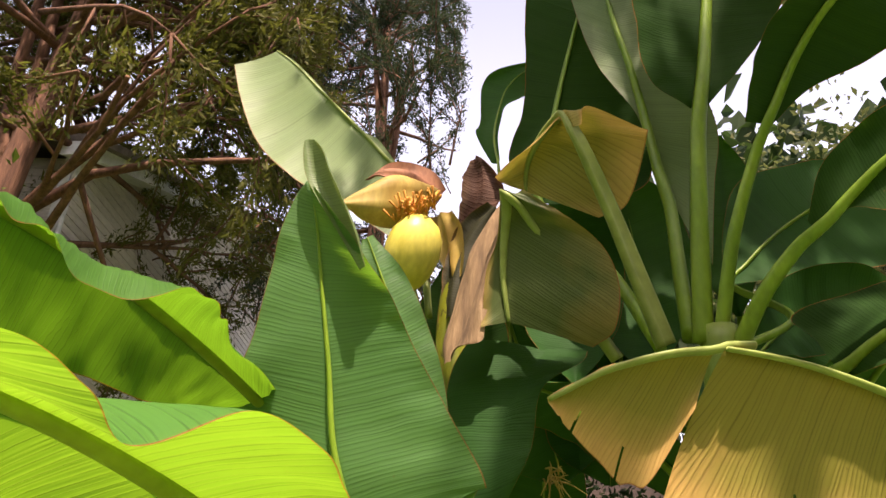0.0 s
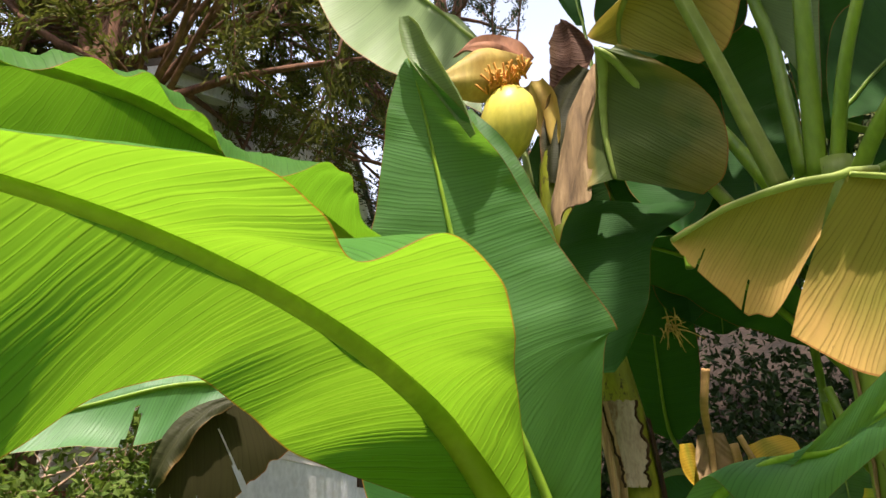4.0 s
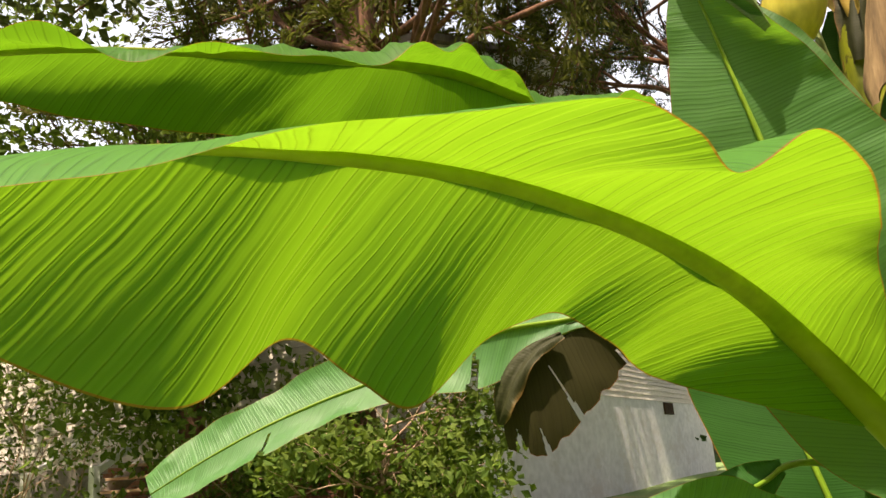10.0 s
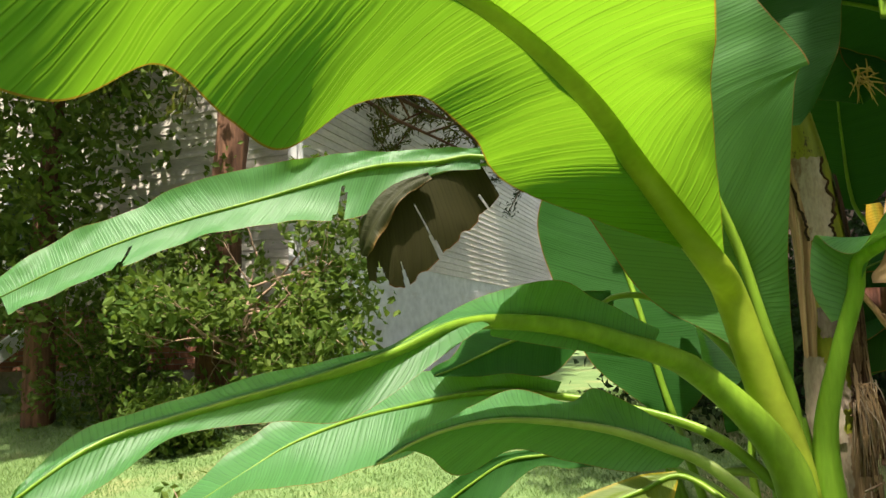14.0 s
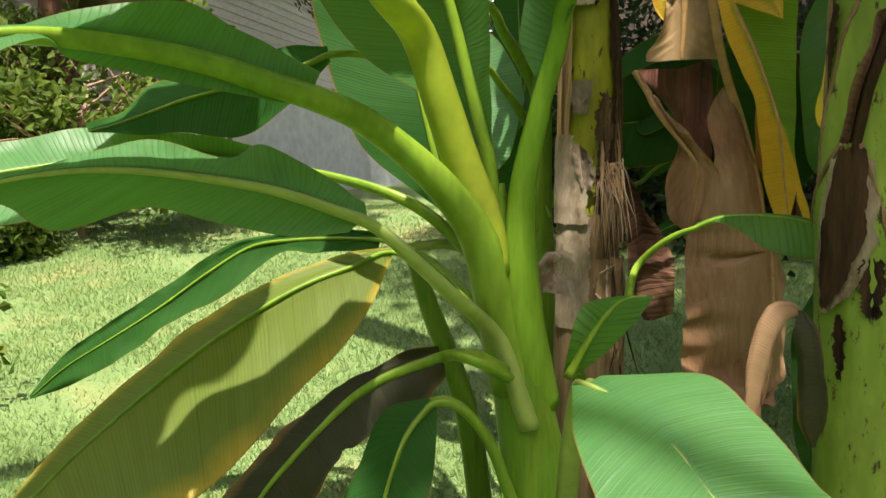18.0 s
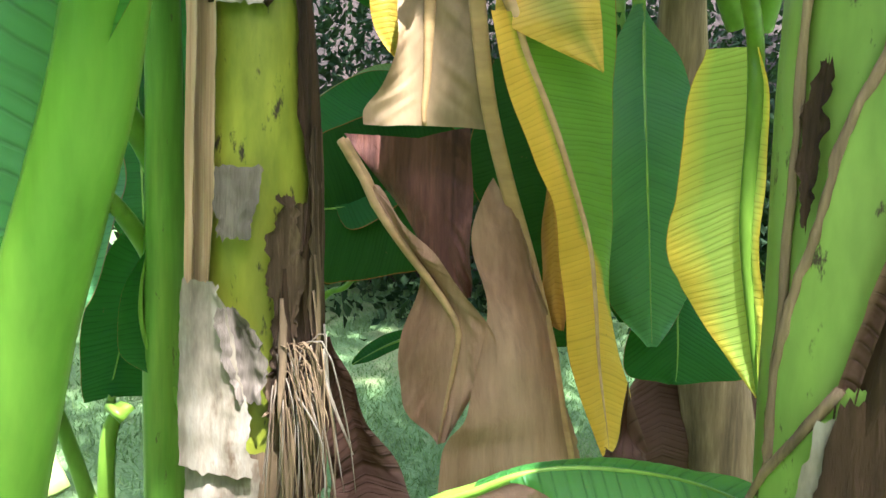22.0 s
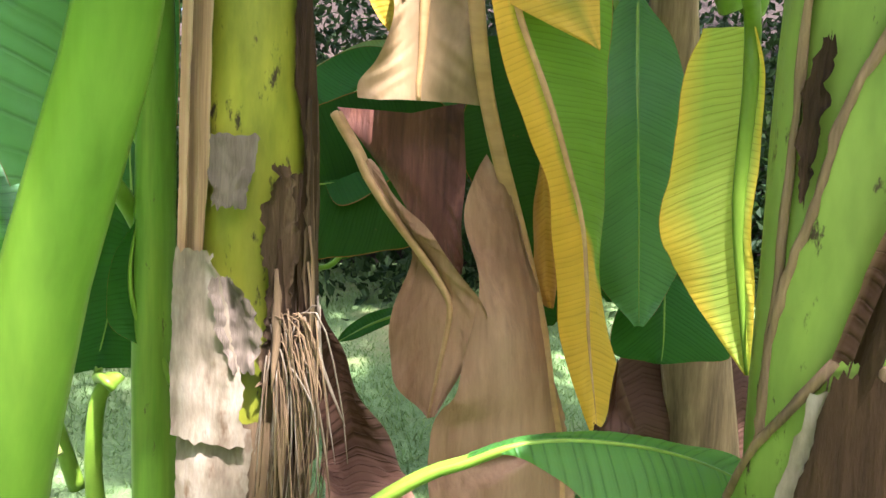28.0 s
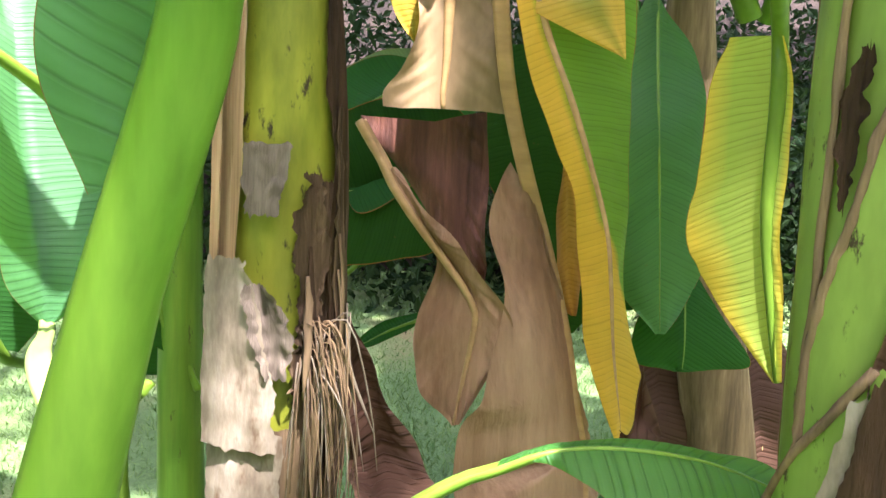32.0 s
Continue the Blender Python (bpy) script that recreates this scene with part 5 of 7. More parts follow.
LEAVES["bk2"] = (
    [(1.175, 3.700, 0.962), (1.178, 3.700, 0.930)],
    [(1.180, 3.700, 0.897, 0.017, 5, 0.001, 0.017, -175, -0.001),
     (1.175, 3.650, 0.779, 0.106, 1, 0.036, 0.102, -172, -0.006),
     (1.165, 3.600, 0.666, 0.119, -4, 0.014, 0.113, 178, 0.002),
     (1.177, 3.600, 0.521, 0.104, -90, -0.002, 0.104, 90, 0.01),
     (1.188, 3.600, 0.390, 0.064, -90, -0.007, 0.054, 90, 0.006)])
LEAVES["sl3"] = (
    [(-0.081, 3.240, 1.095), (-0.092, 3.264, 1.127)],
    [(-0.100, 3.289, 1.161, 0.013, -153, -0.005, 0.012, 22, -0.001),
     (-0.110, 3.321, 1.269, 0.07, -169, -0.023, 0.065, 4, -0.013),
     (-0.124, 3.357, 1.404, 0.092, -163, -0.017, 0.086, 14, -0.013),
     (-0.133, 3.373, 1.552, 0.1, -163, -0.013, 0.096, 15, -0.012),
     (-0.147, 3.411, 1.718, 0.095, -167, -0.009, 0.097, 12, -0.004),
     (-0.160, 3.449, 1.874, 0.067, -173, -0.007, 0.066, 7, 0.007),
     (-0.167, 3.471, 1.979, 0.008, -157, 0, 0.01, 23, -0.001)])

LEAVES["dk1"] = (
    [(0.692, 3.500, 1.314), (0.663, 3.500, 1.326)],
    [(0.620, 3.500, 1.338, 0.027, 90, -0.004, 0.027, -90, 0.004),
     (0.524, 3.500, 1.319, 0.157, 97, -0.034, 0.161, -108, 0.046),
     (0.403, 3.500, 1.294, 0.202, 90, -0.031, 0.185, -115, 0.042),
     (0.309, 3.480, 1.277, 0.19, 83, -0.014, 0.175, -109, 0.048),
     (0.231, 3.460, 1.268, 0.143, 80, -0.004, 0.153, -105, 0.03),
     (0.181, 3.450, 1.260, 0.019, 90, -0.002, 0.019, -90, 0.002)])
LEAVES["dk2"] = (
    [(0.528, 3.800, 1.702), (0.498, 3.800, 1.677)],
    [(0.468, 3.800, 1.652, 0.007, 90, -0.004, 0.009, -90, 0.002),
     (0.393, 3.800, 1.604, 0.049, 66, -0.012, 0.078, -130, 0.032),
     (0.304, 3.800, 1.542, 0.058, 70, -0.022, 0.064, -141, 0.014),
     (0.230, 3.800, 1.477, 0.065, 72, -0.021, 0.06, -146, 0.028),
     (0.172, 3.800, 1.429, 0.032, 90, -0.007, 0.019, -90, 0.012)])
LEAVES["gap1"] = (
    [(-0.022, 2.500, 1.895), (-0.049, 2.480, 1.967)],
    [(-0.076, 2.450, 2.037, 0.023, -41, 0.006, 0.031, 139, -0.008),
     (-0.122, 2.400, 2.183, 0.095, -68, -0.007, 0.072, 113, -0.019),
     (-0.180, 2.370, 2.339, 0.111, -75, -0.001, 0.086, 90, -0.002),
     (-0.249, 2.350, 2.507, 0.085, -85, 0.008, 0.074, 86, 0.001),
     (-0.312, 2.340, 2.652, 0.019, -82, -0.003, 0.023, 70, 0.008)])
LEAVES["gap2"] = (
    [(-0.029, 3.000, 1.971), (-0.035, 3.000, 2.008)],
    [(-0.042, 3.000, 2.045, 0.049, -90, 0.002, 0.107, 90, -0.005),
     (-0.061, 3.000, 2.239, 0.141, -90, 0.007, 0.199, 90, -0.03),
     (-0.081, 3.000, 2.447, 0.125, -90, 0.004, 0.239, 90, -0.007),
     (-0.091, 3.000, 2.671, 0.108, 90, -0.005, 0.226, -90, 0.01),
     (-0.080, 3.000, 2.887, 0.022, 90, -0.002, 0.044, -90, 0.004)])

LEAVES["yel3"] = (
    [(0.334, 3.050, 1.744), (0.337, 3.050, 1.716)],
    [(0.340, 3.050, 1.697, 0.022, -90, -0.001, 0.022, 90, 0.001),
     (0.346, 3.050, 1.650, 0.032, -90, -0.001, 0.032, 90, 0.001),
     (0.353, 3.050, 1.602, 0.029, -90, -0.003, 0.029, 90, 0.003),
     (0.359, 3.050, 1.574, 0.018, -90, -0.0, 0.016, 90, -0.0),
     (0.363, 3.050, 1.548, 0.002, -90, -0.0, 0.002, 90, 0.0)])
LEAVES["bg3"] = (
    [(0.630, 3.900, 0.944), (0.580, 3.900, 0.925)],
    [(0.547, 3.900, 0.911, 0.011, 90, -0.0, 0.011, -90, 0.0),
     (0.489, 3.900, 0.886, 0.024, 33, -0.002, 0.028, -136, 0.005),
     (0.429, 3.900, 0.859, 0.028, 45, -0.004, 0.03, -132, 0.005),
     (0.377, 3.900, 0.828, 0.026, 40, -0.003, 0.025, -144, 0.006),
     (0.338, 3.900, 0.804, 0.004, 90, -0.0, 0.004, -90, 0.0)])
LEAVES["lf1"] = (
    [(0.024, 2.950, 0.954), (0.015, 2.950, 0.973)],
    [(0.004, 2.950, 1.001, 0.006, -90, 0.003, 0.004, 90, -0.007),
     (-0.021, 2.950, 1.047, 0.046, -116, 0.011, 0.024, 32, -0.06),
     (-0.037, 2.950, 1.102, 0.044, -117, -0.01, 0.033, 53, -0.025),
     (-0.038, 2.950, 1.165, 0.03, 71, -0.01, 0.027, -112, -0.017),
     (-0.030, 2.950, 1.219, 0.003, 90, -0.001, 0.003, -90, 0.001)])

LEAVES["ora"] = (
    [(0.628, 2.990, 1.379), (0.632, 2.990, 1.364)],
    [(0.635, 2.990, 1.349, 0.008, -90, -0.001, 0.01, 90, 0.001),
     (0.644, 2.990, 1.270, 0.028, -69, 0.008, 0.029, 111, 0.002),
     (0.649, 2.990, 1.189, 0.032, -72, 0.008, 0.031, 109, 0.003),
     (0.656, 2.990, 1.117, 0.022, -63, -0.004, 0.025, 114, 0.004),
     (0.665, 2.990, 1.076, 0.002, -90, -0.0, 0.004, 90, 0.001)])
LEAVES["dk3"] = (
    [(0.630, 3.250, 1.652), (0.633, 3.250, 1.630)],
    [(0.639, 3.250, 1.596, 0.054, -90, -0.005, 0.073, 90, 0.007),
     (0.657, 3.250, 1.493, 0.102, -90, -0.01, 0.105, 90, 0.01),
     (0.677, 3.250, 1.365, 0.139, -90, -0.018, 0.118, 90, 0.015),
     (0.704, 3.250, 1.234, 0.098, -90, -0.016, 0.125, 90, 0.02),
     (0.732, 3.250, 1.089, 0.056, -90, -0.01, 0.108, 90, 0.018),
     (0.751, 3.250, 0.990, 0.006, -90, -0.001, 0.013, 90, 0.002)])
LEAVES["bk9"] = (
    [(0.629, 3.750, 1.526), (0.471, 3.720, 1.650)],
    [(0.391, 3.700, 1.767, 0.026, -90, 0.007, 0.024, 90, -0.007),
     (0.371, 3.700, 1.868, 0.175, -97, 0.012, 0.134, 107, -0.033),
     (0.363, 3.700, 2.014, 0.2, -96, 0.007, 0.16, 104, -0.033),
     (0.355, 3.700, 2.210, 0.178, -96, -0.005, 0.176, 103, -0.012),
     (0.357, 3.700, 2.432, 0.121, -100, -0.014, 0.131, 108, -0.021),
     (0.354, 3.700, 2.634, 0.017, -90, 0.003, 0.021, 90, -0.004)])


def blade(name, rows, nu, nv, ripple=0.004, bow=0.10, tears=(), seed=0, ragged=0.0, pleat=1.2):
    """Blade lofted over its rib. Row: place, then for each half its width, its angle round the rib and its sweep along it."""
    rows = np.array(rows, dtype=float)
    rib0 = rows[:, :3]
    n = len(rib0)
    offs = []
    for i in range(n):
        t = rib0[min(i + 1, n - 1)] - rib0[max(i - 1, 0)]
        t /= np.linalg.norm(t)
        s = np.cross(t, [0, 0, 1.0])
        s /= np.linalg.norm(s)
        u = np.cross(s, t)
        for k in (3, 6):
            w, a, c = rows[i, k:k + 3]
            offs.append(w * (math.cos(radians(a)) * s + math.sin(radians(a)) * u) + c * t)
    left, right = np.array(offs[0::2]), np.array(offs[1::2])
    kn = knots(rib0)
    rib, ol, orr = spline(rib0, nu, kn), spline(left, nu, kn), spline(right, nu, kn)
    t, s, up = frames(rib)
    length = np.concatenate([[0], np.cumsum(np.linalg.norm(np.diff(rib, axis=0), axis=1))])
    vs, uv, fs = [], [], []
    m = 2 * nv + 1
    for i in range(nu):
        for j in range(m):
            v = (j - nv) / nv
            o = ol[i] if v < 0 else orr[i]
            a = abs(v)
            w = np.linalg.norm(o)
            nrm = np.cross(t[i], o)
            ln = np.linalg.norm(nrm)
            nrm = nrm / ln if ln > 1e-9 else up[i]
            if v < 0:
                nrm = -nrm
            rp = math.sin(length[i] * 42 + 3 * a + seed) * 0.35 + noise.noise(Vector((length[i] * 7, v * 1.5, seed * 3.7))) * 1.7
            rp += pleat * (1 - a * a) * noise.noise(Vector((length[i] * 70 - 6 * a, seed, v * 0.6)))
            q = a
            if ragged:
                q = a * (1 - ragged * a * max(0, noise.noise(Vector((length[i] * 28, v, seed)))))
            p = rib[i] + o * q + nrm * (bow * w * 4 * a * (1 - a) * 0.5 + ripple * a * (0.4 + a) * rp)
            vs.append(tuple(p))
            uv.append((length[i] - 0.25 * w * a, v))
    for i in range(nu - 1):
        u = i / (nu - 1)
        for j in range(m - 1):
            v = (j + 0.5 - nv) / nv
            cut = False
            for tu, side, deep, wide in tears:
                if v * side > 0 and abs(v) > 1 - deep and abs(u - tu) < wide * (abs(v) - (1 - deep)) / deep:
                    cut = True
            if not cut:
                fs.append((i * m + j, i * m + j + 1, (i + 1) * m + j + 1, (i + 1) * m + j))
    return mesh_of(name, vs, fs, uv), rib, up


def banana_leaf(key, plant, material, rib_mat=None, r=(0.026, 0.018, 0.012, 0.003), nu=70, nv=7, label="", petiole=True, pet_sides=12, **kw):
    pet, rows = LEAVES[key]
    me, rib, up = blade("leaf", rows, nu, nv, seed=len(key) + ord(key[0]) * 0.37 + ord(key[-1]) * 0.11, **kw)
    ob = put("leaf", me, material, plant, label)
    if r:
        pts = (list(map(tuple, pet)) if petiole else []) + [tuple(rib[int(i)]) for i in np.linspace(0, nu - 1, 9)]
        path = even(spline(pts, 200), 70)
        k = np.linspace(0, 1, 70)
        rad = np.interp(k, np.linspace(0, 1, len(r)), r)
        t, s, n = frames(path)
        bare = np.linalg.norm(np.diff(np.array(pts[:len(pet) + 1]), axis=0), axis=1).sum() if petiole else 0.0
        full = np.linalg.norm(np.diff(path, axis=0), axis=1).sum()
        path = path - n * rad[:, None] * 0.55 * np.clip((k - bare / full) * 12 + 0.5, 0, 1)[:, None]
        v, f, uv = tube(path, rad, sides=pet_sides, flat=0.85, groove=0.55)
        put("midrib", mesh_of("midrib", v, f, uv), rib_mat or RIB, ob)
    return ob


def plant_root(x, y, label):
    e = new("banana_plant")
    e.location = (0, 0, 0)
    return tagged(e, label, "banana plant", "clump of banana plants")


near_plant = plant_root(0.1, 2.1, "young green banana plant with broad arching fresh leaves")
flower_plant = plant_root(0.15, 2.75, "flowering banana plant with yellow bud and dry hanging leaves")
right_plant = plant_root(0.75, 2.35, "tall banana plant with blotched stem and upright crown")
back_plant = plant_root(1.2, 3.6, "shaded banana plant behind the flowering one")
sucker = plant_root(-0.35, 2.6, "slim banana sucker with dark leaves in the shade")
far_plant = plant_root(0.5, 4.0, "banana sucker with drooping leaves near the hedge")

# near plant
BIG = dict(nu=260, nv=12)
banana_leaf("A", near_plant, GREEN, rib_mat=RIB_LIT, r=(0.045, 0.04, 0.034, 0.024, 0.018, 0.013, 0.009, 0.003), ripple=0.0035, bow=0.06, label="big bright green leaf lit through from above", **BIG)
banana_leaf("B", near_plant, MID, r=(0.02, 0.015, 0.011, 0.007, 0.002), nu=160, nv=10, ripple=0.004, bow=0.04, rib_mat=RIB, label="upright deep green leaf with curled edge")
banana_leaf("C", near_plant, GREEN_DEEP, rib_mat=RIB_LIT, r=(0.022, 0.016, 0.012, 0.003), nu=170, nv=10, ripple=0.015, bow=0.08)
banana_leaf("E", near_plant, FRESH, r=(0.055, 0.05, 0.038, 0.032, 0.024, 0.014, 0.01, 0.004), nu=140, nv=8, ripple=0.005)
banana_leaf("G", near_plant, FRESH, r=(0.032, 0.022, 0.012, 0.003), nu=110, nv=8, ripple=0.006, rib_mat=RIB_PALE)
banana_leaf("H", near_plant, FRESH, r=(0.024, 0.016, 0.010, 0.003), nu=110, ripple=0.006)
banana_leaf("Y", near_plant, YELLOWING, r=(0.016, 0.01, 0.007, 0.003), nu=130, nv=9, ripple=0.004, label="torn leaf turning yellow along its edge")
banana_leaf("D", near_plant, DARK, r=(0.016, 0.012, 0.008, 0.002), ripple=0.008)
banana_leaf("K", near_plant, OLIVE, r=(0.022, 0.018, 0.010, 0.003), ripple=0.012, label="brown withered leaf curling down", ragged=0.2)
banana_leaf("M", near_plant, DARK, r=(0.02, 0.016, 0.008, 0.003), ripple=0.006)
banana_leaf("J", near_plant, FRESH, rib_mat=RIB_BROAD, r=(0.055, 0.042, 0.032, 0.023, 0.02, 0.013, 0.008, 0.003), nu=110, ripple=0.006)
banana_leaf("V", near_plant, GREEN, r=(0.016, 0.012, 0.006, 0.002))
banana_leaf("W", near_plant, FRESH, r=(0.024, 0.018, 0.010, 0.004), nu=110, nv=9, ripple=0.004, rib_mat=RIB_PALE)
banana_leaf("F", near_plant, FRESH, r=(0.018, 0.014, 0.010, 0.003), nu=140, ripple=0.007, tears=((0.30, -1, 0.9, 0.012), (0.72, -1, 0.7, 0.01)))
banana_leaf("hang", near_plant, DEAD, r=(0.014, 0.010, 0.006, 0.002), nu=130, nv=9, ripple=0.006, label="dry olive leaf hanging down folded and split", tears=((0.12, 1, 0.5, 0.012), (0.45, 1, 0.75, 0.012), (0.66, 1, 0.4, 0.02), (0.83, 1, 0.45, 0.05)), ragged=0.12)
banana_leaf("hang2", near_plant, OLIVE, r=None, nu=60, nv=5, ripple=0.014, bow=0.5, ragged=0.2, label="yellow folded edge of the split leaf")
banana_leaf("L2", near_plant, DARK, r=(0.022, 0.016, 0.010, 0.003), ripple=0.007)
tube_part("pseudostem", [(0.13, 2.15, -0.03), (0.10, 2.15, 0.3), (0.05, 2.14, 0.6), (0.02, 2.13, 0.8), (0.0, 2.12, 0.95), (-0.01, 2.115, 1.08)], (0.09, 0.082, 0.07, 0.055, 0.04, 0.02), STEM_N, near_plant, n=30, sides=20)
banana_leaf("Bc", near_plant, PALE, r=None, nu=50, nv=5, ripple=0.002, bow=0.4, label="pale curled leaf margin")
# sucker
banana_leaf("L3", far_plant, DARK, r=(0.02, 0.014, 0.010, 0.003), nu=90, nv=8)
banana_leaf("sl1", sucker, FRESH, r=(0.018, 0.012, 0.008, 0.003), nu=90, nv=8, rib_mat=RIB_PALE)
banana_leaf("sl3", sucker, DARK, r=(0.012, 0.010, 0.006, 0.002), nu=80, nv=8)
banana_leaf("lf1", sucker, DARK, r=(0.012, 0.009, 0.006, 0.002), nu=80, nv=8)
banana_leaf("sl2", sucker, DARK, r=(0.014, 0.010, 0.006, 0.002))
tube_part("pseudostem", [(-0.15, 2.75, -0.03), (-0.2, 2.7, 0.4), (-0.3, 2.62, 0.75), (-0.34, 2.6, 0.9)], (0.04, 0.036, 0.03, 0.018), STEM_N, sucker)
tube_part("pseudostem", [(0.0, 3.0, 0.0), (0.0, 2.98, 0.5), (-0.01, 2.97, 1.0), (-0.01, 2.96, 1.45), (-0.02, 2.94, 1.9), (-0.04, 2.92, 2.3)], (0.045, 0.042, 0.036, 0.03, 0.026, 0.018), STEM_N, sucker, n=36, sides=16)
tube_part("petiole", [(0.02, 3.02, 0.98), (-0.03, 3.00, 1.18), (-0.07, 2.92, 1.28), (-0.11, 2.79, 1.35), (-0.14, 2.70, 1.40), (-0.20, 2.64, 1.45)], (0.014, 0.017, 0.015, 0.012, 0.010, 0.008), RIB, sucker, n=34, sides=14, groove=0.5)
tube_part("petiole", [(-0.01, 3.04, 1.14), (-0.03, 3.02, 1.34), (-0.08, 2.93, 1.45), (-0.11, 2.81, 1.51), (-0.12, 2.72, 1.55), (-0.17, 2.68, 1.61)], (0.02, 0.024, 0.021, 0.017, 0.014, 0.010), RIB, sucker, n=34, sides=14, groove=0.5)
tube_part("petiole", [(-0.09, 2.95, 0.72), (-0.10, 2.96, 0.82), (-0.09, 2.96, 0.93), (-0.07, 2.96, 0.96)], (0.016, 0.014, 0.013, 0.012), RIB, sucker, n=20, sides=12)
tube_part("cut_stalk", [(-0.07, 2.2, 0.93), (-0.13, 2.18, 0.945), (-0.2, 2.16, 0.94)], (0.014, 0.012, 0.011), RIB_PALE, near_plant, n=12, label="cut stalk stub with pale end")
# flowering plant
banana_leaf("Z", flower_plant, PALE, r=(0.02, 0.014, 0.010, 0.004), nu=110, nv=9, rib_mat=RIB_PALE, label="pale upper leaf scorched along its edge")
banana_leaf("Q", flower_plant, DARK, r=None, nu=90, nv=8)
banana_leaf("gap1", flower_plant, MID, r=(0.014, 0.010, 0.006, 0.002), nu=80, nv=8)
banana_leaf("gap2", flower_plant, DEEP_SHADE, r=None, nu=70, nv=7)
banana_leaf("X2", flower_plant, DARK, r=(0.014, 0.010, 0.006, 0.002))
banana_leaf("U", flower_plant, GREEN, r=(0.018, 0.014, 0.008, 0.003), nu=80)
for key, mat in (("flag", FLAG_SHEET), ("tan", TAN_SHEET), ("roll", TAN_SHEET), ("brown", RED_SHEET)):
    banana_leaf(key, flower_plant, mat, rib_mat=RIB_DRY, r=None if key == "brown" else (0.014, 0.013, 0.010, 0.004), nu=120, nv=12, ripple=0.013, label="dry papery brown leaf hanging against the stem", petiole=key not in ("brown",))
banana_leaf("yel", flower_plant, YELLOW_HALF, rib_mat=RIB_DRY, r=(0.014, 0.012, 0.008, 0.003), nu=120, nv=9, label="hanging leaf turned bright yellow and green")
banana_leaf("yel2", flower_plant, YELLOW, r=None)
banana_leaf("ora", flower_plant, YELLOW_ORANGE, r=None, nu=60, nv=6, ripple=0.010, label="dry orange scrap of leaf")
banana_leaf("bk9", back_plant, DARK, r=(0.014, 0.010, 0.006, 0.002), nu=80, nv=8)
# dk3 is a dark sheet added to fill a shaded gap.
banana_leaf("dk3", far_plant, DEEP_SHADE, r=None, nu=60, nv=6)
banana_leaf("yel3", flower_plant, YELLOW, r=None, nu=60, nv=6)
tube_part("pseudostem", [(0.16, 2.75, -0.03), (0.155, 2.75, 0.6), (0.15, 2.75, 1.24), (0.14, 2.75, 1.6), (0.02, 2.75, 2.2), (-0.05, 2.75, 2.45), (-0.04, 2.76, 2.75), (-0.02, 2.77, 2.92)], (0.10, 0.088, 0.079, 0.075, 0.064, 0.056, 0.05, 0.03), STEM, flower_plant, n=50, sides=24)
banana_leaf("strip", flower_plant, HUSK, r=None, nu=60, nv=6, ripple=0.004, bow=0.3)
banana_leaf("neck1", flower_plant, BROWN, r=None, nu=50, nv=6, ripple=0.008, bow=0.5, ragged=0.2)
banana_leaf("neck2", flower_plant, OLIVE, r=None, nu=50, nv=6, ripple=0.008, bow=0.5, ragged=0.2)
banana_leaf("db", flower_plant, BROWN, r=None, nu=110, nv=10, ripple=0.014, ragged=0.1, label="dark brown shrivelled leaf")
banana_leaf("flap", flower_plant, HUSK_PALE, r=None, nu=50, nv=6, ripple=0.012, ragged=0.2, label="papery dry husk flap")
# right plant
for key, mat, kw in (("R1", DEEP_SHADE, {}), ("R2", DEEP_SHADE, {}), ("R3", DEEP_SHADE, {}), ("R0", PALE, {}), ("X", DEEP_SHADE, {}), ("R6", DEEP_SHADE, {})):
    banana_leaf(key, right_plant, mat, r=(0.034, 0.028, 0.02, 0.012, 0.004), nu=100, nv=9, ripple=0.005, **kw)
banana_leaf("P1", right_plant, WILT, rib_mat=RIB_PALE, r=(0.034, 0.03, 0.026, 0.016, 0.006), nu=90, nv=9, label="broken wilted leaf folded over its stalk")
banana_leaf("P2", right_plant, LIMP, rib_mat=RIB_PALE, r=(0.03, 0.026, 0.022, 0.014, 0.006), nu=90, nv=9, label="broken leaf folded down over its stalk")
for key in ("DL", "DL2"):
    banana_leaf(key, right_plant, WILT, rib_mat=RIB_PALE, r=(0.016, 0.014, 0.012, 0.008), nu=100, nv=12, bow=0.12, ripple=0.006, label="withered yellow brown leaf drooping from its rib with a torn edge", tears=((0.32, -1, 0.6, 0.006), (0.62, -1, 0.7, 0.008)), ragged=0.08)
banana_leaf("bl", right_plant, YELLOWING_LIT, r=(0.014, 0.012, 0.010, 0.004), nu=100, nv=8, ragged=0.05)
tube_part("pseudostem", [(0.8, 2.36, -0.03), (0.78, 2.35, 0.58), (0.75, 2.35, 1.1), (0.75, 2.35, 1.5), (0.73, 2.35, 2.0), (0.72, 2.35, 2.4)], (0.097, 0.087, 0.08, 0.074, 0.066, 0.055), STEM_R, right_plant, n=50, sides=24)
banana_leaf("yl2", right_plant, YELLOWING, r=None, nu=60, nv=6, ripple=0.004)
# Filler leaves added in shade-dark green to close bright gaps.
for key in ("f1", "f2", "f4", "f5", "f6"):
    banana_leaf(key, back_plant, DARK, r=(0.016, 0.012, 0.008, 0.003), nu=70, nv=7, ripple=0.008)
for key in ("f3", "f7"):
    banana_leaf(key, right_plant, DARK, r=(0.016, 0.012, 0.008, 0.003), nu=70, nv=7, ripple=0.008)
